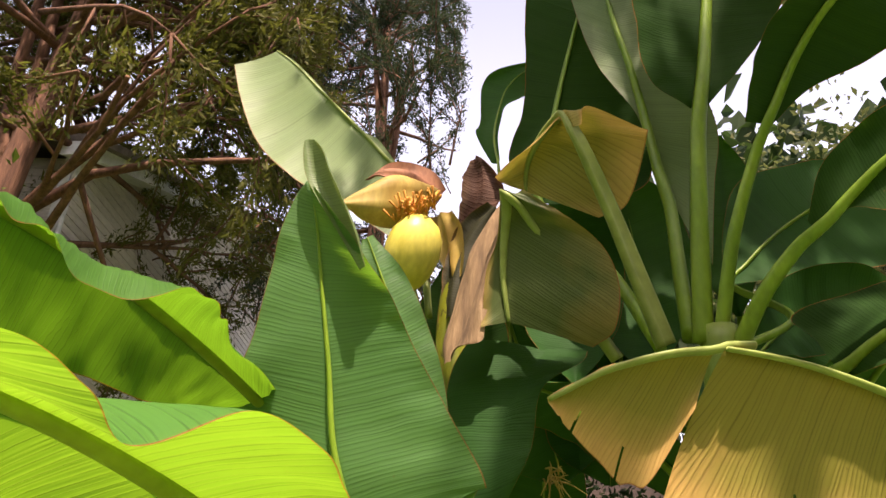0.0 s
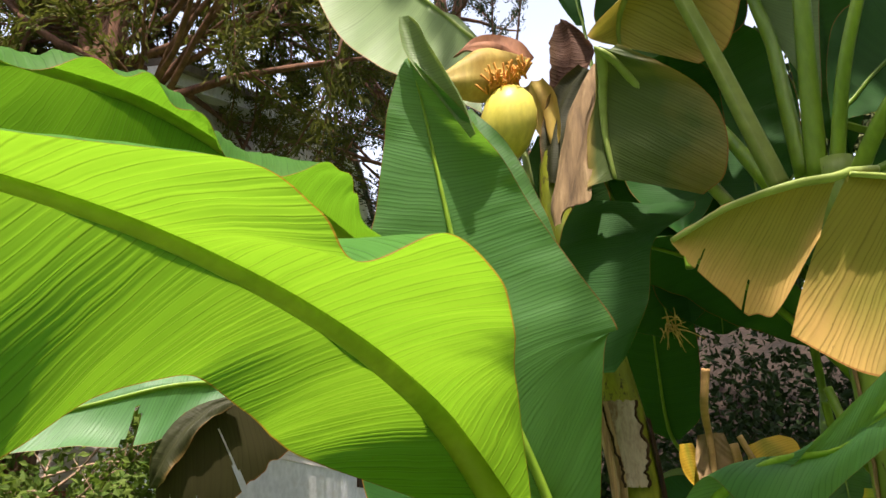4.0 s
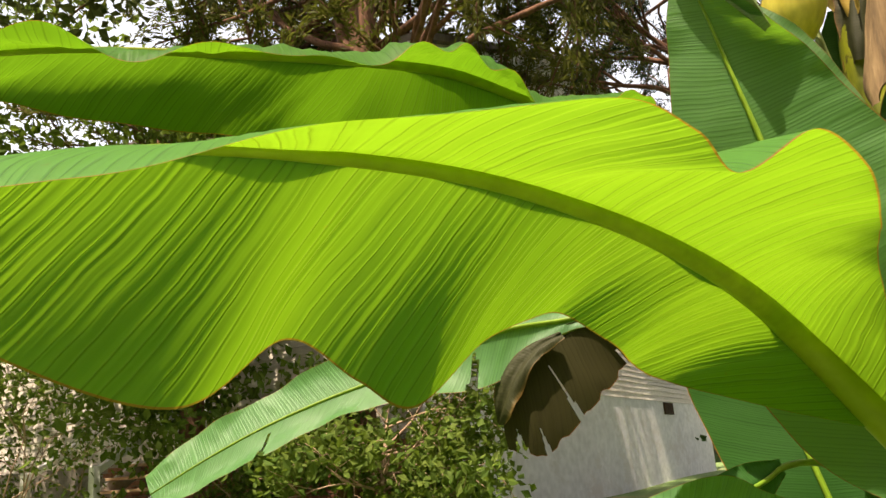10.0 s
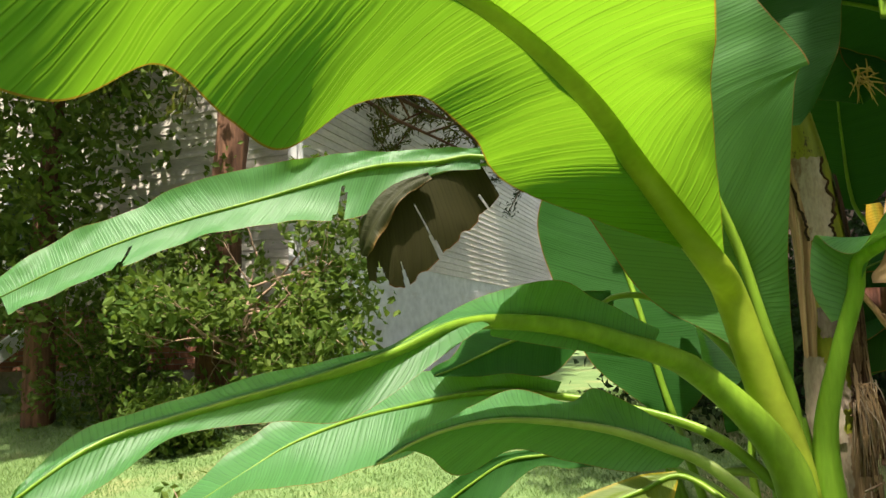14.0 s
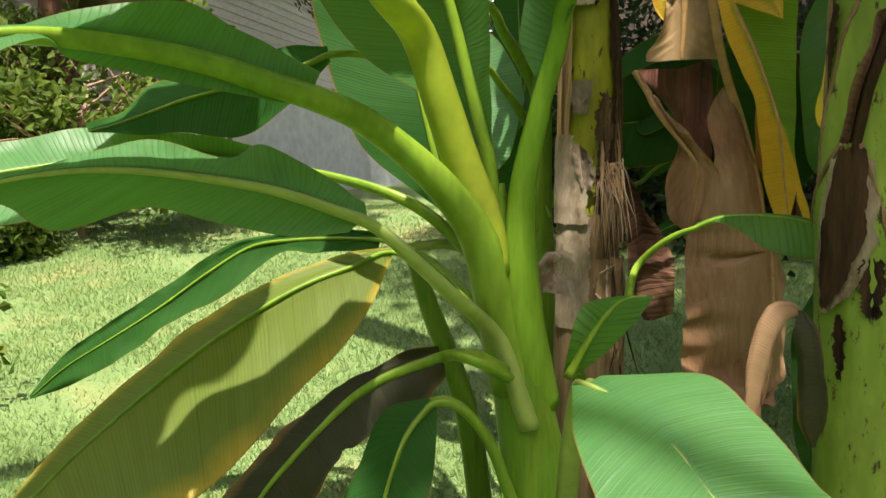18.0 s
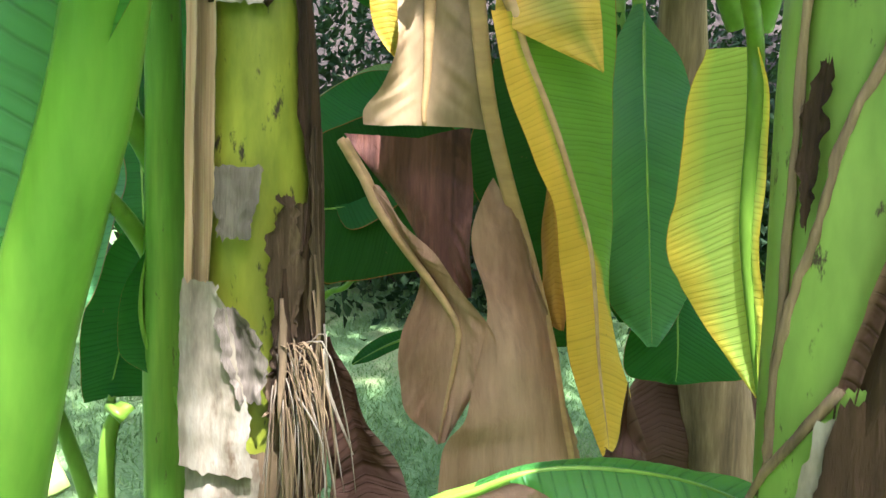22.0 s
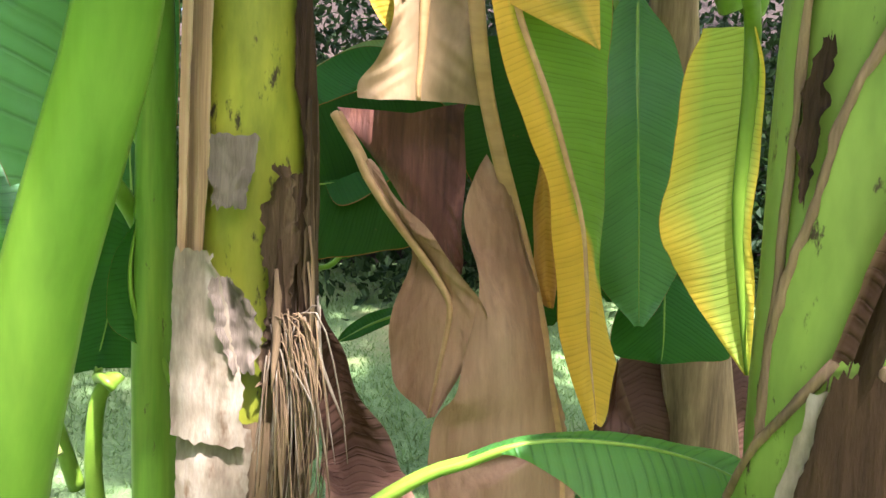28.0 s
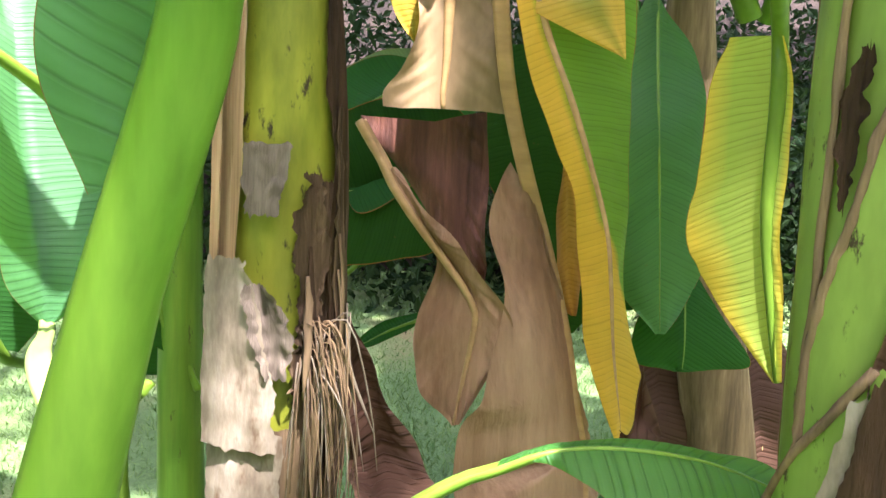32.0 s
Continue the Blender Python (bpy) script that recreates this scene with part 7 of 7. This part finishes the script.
# Out of view: crown added to throw shade on bank and hedge.
shade_tree("unseen tall tree added behind the hedge to shade the bank", [(7.5, 9.5, gz(7.5, 9.5) - 0.1), (7.4, 9.3, 3.5), (7.0, 8.6, 6.5), (6.2, 7.2, 8.4)],
           [(2.6, 5.6, 8.4, 0.9, 0.7), (4.4, 5.4, 8.8, 1.1, 0.7), (6.2, 5.8, 8.6, 1.2, 0.8), (8.2, 6.2, 8.8, 1.2, 0.8), (3.4, 4.0, 8.6, 0.9, 0.6), (5.2, 3.9, 8.8, 1.0, 0.6)], 42, 23)
# Added crown, never in view, that keeps sun off the lawn behind.
shade_tree("unseen tall tree added to shade the lawn behind the clump", [(6.6, -1.4, -0.1), (6.5, -1.2, 3.0), (5.9, -0.8, 5.6), (4.6, -0.3, 7.2)],
           [(0.7, 1.8, 8.4, 0.35, 0.3), (1.6, 1.8, 8.5, 0.45, 0.3), (0.6, 2.8, 8.4, 0.4, 0.3), (1.4, 2.9, 8.6, 0.5, 0.3), (1.0, 3.8, 8.6, 0.5, 0.3), (2.4, 2.4, 8.5, 0.5, 0.3), (-0.2, 1.9, 8.4, 0.35, 0.3), (-0.2, 3.0, 8.4, 0.4, 0.3), (0.4, 0.95, 8.4, 0.35, 0.25), (1.0, 0.9, 8.4, 0.35, 0.25), (1.6, 0.9, 8.4, 0.35, 0.25), (0.3, 4.3, 8.5, 0.5, 0.3), (1.1, 4.7, 8.5, 0.5, 0.3), (1.9, 4.2, 8.5, 0.5, 0.3)], 20, 33)
# Unseen boughs added along the sun's path to shade chosen stems and sheaths.
shade_tree("unseen tall tree added to dapple the clump with shade", [(4.6, -4.6, -0.1), (4.5, -4.4, 3.0), (3.6, -3.4, 5.8), (1.8, -1.6, 7.6)],
           [(0.85, -0.35, 8.0, 0.11, 0.13), (1.06, -0.50, 8.0, 0.14, 0.15), (1.16, -0.20, 8.1, 0.15, 0.15), (1.34, -0.38, 8.1, 0.13, 0.15), (0.78, -1.09, 7.9, 0.05, 0.12), (0.58, -1.56, 7.9, 0.05, 0.12), (1.34, -1.21, 8.0, 0.04, 0.10), (1.50, 0.06, 8.1, 0.14, 0.15), (1.75, 0.16, 8.1, 0.14, 0.15)], 4, 63, 0.09)
# Crown outside the view, added to darken the lawn before the house.
shade_tree("unseen tall tree added to shade the lawn by the house", [(-7.4, 1.6, -0.1), (-7.2, 1.7, 2.6), (-6.6, 2.2, 5.0), (-5.4, 3.4, 6.6)],
           [(-6.6, 3.2, 6.8, 0.6, 0.4), (-5.7, 3.4, 7.0, 0.5, 0.4), (-6.2, 4.3, 6.9, 0.6, 0.4), (-5.4, 4.4, 7.0, 0.5, 0.4), (-7.3, 4.2, 7.0, 0.6, 0.3)], 26, 43)


# Ring of trees, mostly out of view, added to cut low sky light.
def woods():
    rng = np.random.RandomState(51)
    centres = []
    for i in range(2600):
        a = rng.uniform(0, 6.283)
        if 1.15 < a < 2.0 and rng.uniform() < 0.75:
            continue
        r = rng.uniform(15, 22)
        x, y = r * math.cos(a), r * math.sin(a) + 2
        if x < 0.5 and y > 5:
            continue
        top = 11.0 + 4.0 * noise.noise(Vector((a * 3, 0, 0)))
        centres.append((x, y, gz(x, y) + rng.uniform(0, top)))
    # Far tree line added to close a bright gap at the horizon.
    for i in range(420):
        x, y = rng.uniform(-9, 9), rng.uniform(33, 40)
        centres.append((x, y, gz(x, y) + rng.uniform(0, 6.5)))
    tagged(leaf_cloud("woods", centres, 0.7, 26, 0.4, 52, SHADED_LEAF, None, 0.9), "mostly unseen ring of dark woods added to block sky light", "woods", kind="stuff")


woods()


def sapling():
    rng = np.random.RandomState(61)
    root = tagged(new("sapling"), "thin young sapling with few leaves on the lawn", "sapling")
    x, y = -2.72, 3.42
    z = gz(x, y)
    tube_part("trunk", [(x, y, z - 0.03), (x + 0.02, y, z + 0.25), (x - 0.03, y, z + 0.42), (x + 0.01, y, z + 0.55)], (0.014, 0.012, 0.008, 0.004), BARK_PALE, root, sides=8)
    ends = []
    for dx, dz, zz in ((-0.2, 0.04, 0.3), (0.14, 0.02, 0.22), (0.15, 0.12, 0.42), (-0.1, 0.1, 0.45)):
        tube_part("twig", [(x, y, z + zz), (x + dx * 0.5, y, z + zz + dz * 0.3), (x + dx, y, z + zz + dz)], (0.006, 0.004, 0.002), BARK_PALE, root, n=8, sides=6)
        ends.append((x + dx, y, z + zz + dz))
    ends.append((x - 0.1, y, z + 0.12))
    leaf_cloud("foliage", ends, 0.07, 12, 0.3, 62, SHRUB_LEAF, root, 0.05)


sapling()

# ---- sheaths and husks on the stems ----
def sheath(parent, pts, radii, spans, material, lift=0.006, n=30, m=14, wavy=0.002, seed=0, margin=None, jag=4.0, name="sheath", label=""):
    """Part of a stem's skin. spans: pairs of angles along it in degrees (0 along x, -90 towards the lawn's near side)."""
    path = spline(pts, n)
    k = np.linspace(0, 1, n)
    rad = np.interp(k, np.linspace(0, 1, len(radii)), radii)
    ks = np.linspace(0, 1, len(spans))
    a0, a1 = np.interp(k, ks, [a for a, _ in spans]), np.interp(k, ks, [a for _, a in spans])
    vs, fs, uv = [], [], []
    for i in range(n):
        for j in range(m):
            f = j / (m - 1)
            edge = 1 - abs(2 * f - 1)
            rag = jag * (noise.noise(Vector((k[i] * 9, seed, 0.3 + (f > 0.5)))) + 0.6 * noise.noise(Vector((k[i] * 31, seed, f > 0.5)))) * (1 - edge)
            a = radians(a0[i] + (a1[i] - a0[i]) * f + rag)
            r = rad[i] + lift * (1.0 + 0.6 * (1 - edge)) + wavy * noise.noise(Vector((f * 4, k[i] * 6, seed)))
            vs.append((path[i][0] + r * math.cos(a), path[i][1] + r * math.sin(a), path[i][2] + 0.01 * noise.noise(Vector((f * 9, seed, k[i])))))
            uv.append((k[i], f))
    fs = [(i * m + j, i * m + j + 1, (i + 1) * m + j + 1, (i + 1) * m + j) for i in range(n - 1) for j in range(m - 1)]
    ob = put(name, mesh_of(name, vs, fs, uv), material, parent, label)
    if margin:
        for col in (0, m - 1):
            q = np.array([vs[i * m + col] for i in range(n)])
            v, f, u = tube(q, [0.0048] * n, sides=6, rough=0.4, seed=seed)
            put("sheath_margin", mesh_of("sheath_margin", v, f, u), margin, ob)
    return ob


R_AX = [(0.8, 2.36, -0.03), (0.78, 2.35, 0.58), (0.75, 2.35, 1.1), (0.75, 2.35, 1.5), (0.73, 2.35, 2.0), (0.72, 2.35, 2.4)]
S_AX = [(0.16, 2.75, -0.03), (0.155, 2.75, 0.6), (0.15, 2.75, 1.24), (0.14, 2.75, 1.6), (0.03, 2.75, 2.2)]


def on(axis, z):
    a = np.array(axis)
    return (float(np.interp(z, a[:, 2], a[:, 0])), float(np.interp(z, a[:, 2], a[:, 1])), z)


def skin(parent, axis, z0, z1, r0, r1, spans, material, **kw):
    return sheath(parent, [on(axis, z) for z in np.linspace(z0, z1, 4)], (r0, r1), spans, material, **kw)


skin(right_plant, R_AX, 0.0, 1.16, 0.097, 0.081, [(-262, -20), (-262, -22), (-262, -25), (-262, -28), (-260, -34), (-258, -44), (-250, -66), (-190, -84), (-131, -107)], STEM_R, margin=HUSK, seed=1, lift=0.010, n=60, label="green leaf sheath with brown edge")
skin(right_plant, R_AX, 0.98, 1.62, 0.083, 0.072, [(-180, 30), (-174, 30), (-162, 30), (-140, 30), (-110, 28), (-84, 25)], STEM_R, margin=HUSK, seed=2, lift=0.005, n=50, label="fresh green leaf sheath with brown edge")
skin(right_plant, R_AX, 0.98, 1.9, 0.082, 0.068, [(-236, -180), (-238, -172), (-232, -165), (-225, -160)], STEM_R, margin=HUSK, seed=3, lift=0.003)
skin(right_plant, R_AX, 0.80, 1.13, 0.087, 0.081, [(-156, -142), (-160, -104), (-158, -91), (-150, -89), (-138, -95)], HUSK_PALE, seed=5, lift=0.013, jag=5.0, n=44, name="dry_sheath", label="cream dried part of the sheath")
skin(right_plant, R_AX, 0.81, 1.15, 0.087, 0.081, [(-151, -144), (-153, -117), (-149, -101), (-140, -98), (-129, -103)], ROT, seed=4, lift=0.0155, jag=4.0, n=50, name="rotten_sheath", label="rotten brown middle of the dried sheath")
skin(right_plant, R_AX, 0.80, 0.92, 0.087, 0.085, [(-104, -88), (-108, -82), (-107, -83)], ROT, seed=7, lift=0.0125, jag=5.0, name="rotten_patch")
skin(right_plant, R_AX, 0.66, 0.80, 0.089, 0.087, [(-131, -128), (-137, -124), (-136, -126)], ROT, seed=9, lift=0.012, jag=5.0, name="rotten_streak")
skin(right_plant, R_AX, 1.30, 1.45, 0.079, 0.075, [(-158, -154), (-164, -150), (-163, -147), (-155, -147)], ROT, seed=8, lift=0.007, jag=4.0, name="rotten_patch")
banana_leaf("stub", right_plant, BROWN, rib_mat=ROT, r=(0.016, 0.018, 0.017, 0.018, 0.012), nu=60, nv=6, ripple=0.006, bow=0.7, ragged=0.15, petiole=False, label="withered brown leaf stalk broken off the sheath")

skin(flower_plant, S_AX, 1.13, 1.80, 0.081, 0.072, [(-158, -128), (-166, -120), (-172, -118), (-176, -118)], HUSK_STRIP, seed=11, lift=0.006, n=50, jag=2.0, name="husk", label="long brown dried strip of sheath")
skin(flower_plant, S_AX, 1.15, 1.80, 0.080, 0.072, [(-150, -140), (-146, -132), (-144, -130)], HUSK_STRIP, seed=12, lift=0.013, n=50, jag=2.0, name="husk")
for k, (z0, z1, a0, a1, mt) in enumerate(((0.3, 1.06, -76, -36, HUSK), (0.55, 1.30, -64, -20, HUSK_DARK), (0.9, 1.75, -44, -6, ROT), (0.9, 1.40, -40, 0, HUSK_DARK), (0.2, 0.86, -84, 10, HUSK), (1.03, 1.31, -78, -52, HUSK_DARK))):
    skin(flower_plant, S_AX, z0, z1, 0.090 - 0.010 * z0, 0.090 - 0.010 * z1, [(a0 - 4, a1), (a0 + 3, a1), (a0, a1), (a0 + 6, a1)], mt, seed=13 + 7 * k, lift=0.003 + 0.002 * k, wavy=0.004, jag=9.0, n=60, name="husk", label="shaggy brown husk")
skin(flower_plant, S_AX, 0.0, 0.98, 0.098, 0.082, [(-190, -50), (-186, -52), (-180, -60), (-150, -70)], HUSK, seed=14, lift=0.006, wavy=0.008, name="husk")
skin(flower_plant, S_AX, 0.955, 1.20, 0.084, 0.080, [(-150, -88), (-152, -92), (-152, -100), (-148, -112)], HUSK_PALE, seed=15, lift=0.016, wavy=0.003, jag=4.0, n=50, name="husk", label="pale papery curled husk")
skin(flower_plant, S_AX, 0.66, 0.975, 0.090, 0.084, [(-148, -88), (-152, -86), (-154, -84)], HUSK_PALE, seed=16, lift=0.009, wavy=0.003, jag=4.0, n=50, name="husk", label="pale papery curled husk")
skin(flower_plant, S_AX, 1.255, 1.345, 0.079, 0.078, [(-114, -92), (-117, -84), (-115, -80)], HUSK_GREY, seed=18, lift=0.012, wavy=0.003, jag=3.0, n=24, name="husk", label="torn square scrap of old sheath")
skin(flower_plant, S_AX, 1.05, 1.17, 0.080, 0.079, [(-96, -84), (-104, -78), (-110, -84), (-112, -96)], HUSK_GREY, seed=20, lift=0.020, wavy=0.005, jag=4.0, n=30, name="husk", label="crumpled grey scrap of dead sheath")
skin(flower_plant, S_AX, 1.545, 1.8, 0.076, 0.070, [(-118, -76), (-128, -60), (-132, -54)], HUSK_PALE, seed=19, lift=0.005, margin=ROT, jag=10.0, name="husk")
rng = np.random.RandomState(41)
for i in range(70):
    a = radians(rng.uniform(-74, -38))
    z = rng.uniform(1.04, 1.12)
    c = on(S_AX, z)
    p = np.array((c[0] + 0.092 * math.cos(a), c[1] + 0.092 * math.sin(a), z))
    o = np.array((math.cos(a), math.sin(a), 0.0))
    ln = rng.uniform(0.05, 0.26)
    side = rng.normal(0.012, 0.018)
    tube_part("fibre", [p, p + o * rng.uniform(0.006, 0.022) + np.array((side * 0.4, 0, rng.uniform(0.0, 0.02))), p + o * rng.uniform(0.006, 0.03) + np.array((side, 0, -ln * 0.5)), p + o * rng.uniform(0.0, 0.02) + np.array((side * 1.3, 0, -ln))], (0.0009, 0.0013, 0.0011, 0.0005), HUSK if i % 3 else HUSK_PALE, flower_plant, n=9, sides=4)
for i in range(14):
    a = radians(rng.uniform(-80, -45))
    z = rng.uniform(0.68, 0.82)
    c = on(S_AX, z)
    p = np.array((c[0] + 0.104 * math.cos(a), c[1] + 0.104 * math.sin(a), z))
    d = np.array((rng.uniform(0.0, 0.06), -0.03, rng.uniform(-0.03, 0.05)))
    tube_part("splinter", [p, p + d * 0.5, p + d], (0.004, 0.003, 0.001), HUSK_PALE, flower_plant, n=6, sides=5)

for key, mat in (("f8", MID), ("f9", DARK), ("bk3", MID)):
    banana_leaf(key, back_plant, mat, r=(0.016, 0.012, 0.008, 0.003), nu=70, nv=7, ripple=0.008)
for key in ("bk1", "bk2"):
    banana_leaf(key, back_plant, BROWN, rib_mat=RIB_DRY, r=(0.012, 0.010, 0.008, 0.003), nu=60, nv=6, ripple=0.012, ragged=0.25, label="dead brown leaf hanging by the trunk")
# ---- dry bits ----
banana_leaf("debris", near_plant, TAN, r=None, nu=40, nv=5, ripple=0.006, bow=0.8, ragged=0.2, label="curled dry scrap caught on the leaf")
banana_leaf("tip", flower_plant, BROWN, r=None, nu=40, nv=5, ripple=0.008, bow=0.6, ragged=0.2, label="dry shrivelled leaf tip")
banana_leaf("curl2", right_plant, OLIVE, r=None, nu=50, nv=6, ripple=0.006, bow=0.5, ragged=0.15)
banana_leaf("curl", right_plant, TAN, r=None, nu=50, nv=6, ripple=0.008, bow=0.8, ragged=0.15, label="dry brown sheath curling off the stem")
rng = np.random.RandomState(77)
for i in range(22):
    p = np.array((0.28, 2.71, 2.04)) + rng.normal(0, 0.012, 3)
    d = np.array((rng.normal(0.02, 0.03), -0.02 + rng.normal(0, 0.02), rng.uniform(-0.09, 0.05)))
    tube_part("dry_fibre", [p, p + d * 0.5 + np.array((0, -0.01, 0.005)), p + d], (0.003, 0.0024, 0.001), BRACT, flower_plant, n=6, sides=5)
# long splinters and rags down the old husk
for i in range(22):
    a = radians(rng.uniform(-70, -8))
    z = rng.uniform(0.35, 1.25)
    c = on(S_AX, z)
    rr = 0.102 - 0.010 * z + rng.uniform(0, 0.010)
    p = np.array((c[0] + rr * math.cos(a), c[1] + rr * math.sin(a), z))
    o = np.array((math.cos(a), math.sin(a), 0.0))
    ln = rng.uniform(0.08, 0.3)
    tube_part("rag", [p, p + o * 0.008 - np.array((0, 0, ln * 0.4)), p + o * rng.uniform(0.0, 0.035) - np.array((rng.normal(0, 0.012), 0, ln))], (0.003, rng.uniform(0.004, 0.009), 0.001), (HUSK, ROT, HUSK, HUSK_PALE)[i % 4], flower_plant, n=9, sides=6, rough=0.35, flat=0.4, seed=i)

# ---- bud and flower ----
BX, BY, BZ = -0.202, 2.64, 2.75


def lathe(profile, sides=20, squash=1.0):
    vs, fs = [], []
    for r, z in profile:
        for j in range(sides):
            a = 2 * math.pi * j / sides
            k = 1 + 0.03 * math.cos(3 * a)
            vs.append((r * k * math.cos(a), r * k * math.sin(a) * squash, z))
    for i in range(len(profile) - 1):
        for j in range(sides):
            k = (j + 1) % sides
            fs.append((i * sides + j, i * sides + k, (i + 1) * sides + k, (i + 1) * sides + j))
    return vs, fs


v, f = lathe([(0.001, -0.135), (0.03, -0.13), (0.062, -0.105), (0.088, -0.05), (0.098, 0.01), (0.09, 0.07), (0.066, 0.115), (0.03, 0.14), (0.001, 0.145)])
bud = put("flower_bud", mesh_of("flower_bud", v, f), BUD, flower_plant, "plump yellow flower bud")
bud.matrix_basis = pose(BX, BY, BZ, 12, 14, 0)

banana_leaf("br_top", flower_plant, BRACT_RED, r=None, nu=40, nv=6, ripple=0.004, bow=0.5, label="dry red brown bract")
banana_leaf("br_yellow", flower_plant, BRACT, r=None, nu=40, nv=6, ripple=0.003, bow=-0.4, label="open ochre bract")
banana_leaf("br_side", flower_plant, BRACT, r=None, nu=40, nv=6, ripple=0.003, bow=-0.4, label="ribbed ochre bract")
rng = np.random.RandomState(3)
FIL = surface("stamens_orange", ((0.3, (0.5, 0.2, 0.03)), (0.7, (0.68, 0.36, 0.06))), scale=(30, 30, 30), rough=0.7, bump=0.2)
vs, fs = [], []
for i in range(90):
    k = rng.uniform()
    p = np.array((-0.265 + 0.14 * k, 2.60 + rng.uniform(-0.04, 0.03), 2.86 + 0.06 * k + rng.uniform(-0.015, 0.02)))
    d = np.array((rng.normal(-0.1, 0.35), -0.5 + rng.normal(0, 0.25), 0.5 + rng.normal(0, 0.3)))
    q, f, _ = tube([p, p + d * 0.03, p + d * 0.06], [0.004, 0.003, 0.005], sides=5)
    b0 = len(vs)
    vs += q
    fs += [tuple(k + b0 for k in g) for g in f]
put("stamen_tuft", mesh_of("stamen_tuft", vs, fs), FIL, flower_plant, "tuft of orange withered stamens")
tube_part("flower_stalk", [(-0.11, 2.76, 2.4), (-0.172, 2.74, 2.54), (-0.2, 2.7, 2.65)], (0.024, 0.022, 0.02), RIB_PALE, flower_plant)

# ---- grass ----
def grass():
    rng = np.random.RandomState(31)
    n = 300000
    y = 1.6 + (rng.uniform(0, 1, n) ** 1.35) * 7.4
    x = -0.25 * y + rng.uniform(-1, 1, n) * (1.4 + 0.72 * y)
    worn = np.sin(x * 1.7 + 1.3 * np.sin(y * 1.1)) * np.sin(y * 2.3 + 0.8 * np.sin(x * 1.9 + 2.0))
    keep = rng.uniform(0, 1, n) < np.clip(1.1 - 1.3 * np.clip(worn - 0.25, 0, 1), 0.25, 1)
    x, y = x[keep], y[keep]
    n = len(x)
    z = np.array([gz(a, b) for a, b in zip(x, y)])
    a = rng.uniform(0, 6.283, n)
    h = rng.uniform(0.012, 0.038, n) * (1 + 0.6 * (rng.uniform(0, 1, n) > 0.93))
    w = rng.uniform(0.002, 0.005, n)
    lean = rng.normal(0, 0.02, (n, 2))
    v = np.empty((n, 3, 3))
    v[:, 0] = np.stack([x - w * np.cos(a), y - w * np.sin(a), z - 0.004], 1)
    v[:, 1] = np.stack([x + w * np.cos(a), y + w * np.sin(a), z - 0.004], 1)
    v[:, 2] = np.stack([x + lean[:, 0], y + lean[:, 1], z + h], 1)
    me = bpy.data.meshes.new("grass")
    me.from_pydata(v.reshape(-1, 3).tolist(), [], np.arange(n * 3).reshape(-1, 3).tolist())
    tagged(put("grass", me, GRASS), "short lawn grass, bright in the sun", "grass", kind="stuff")


grass()
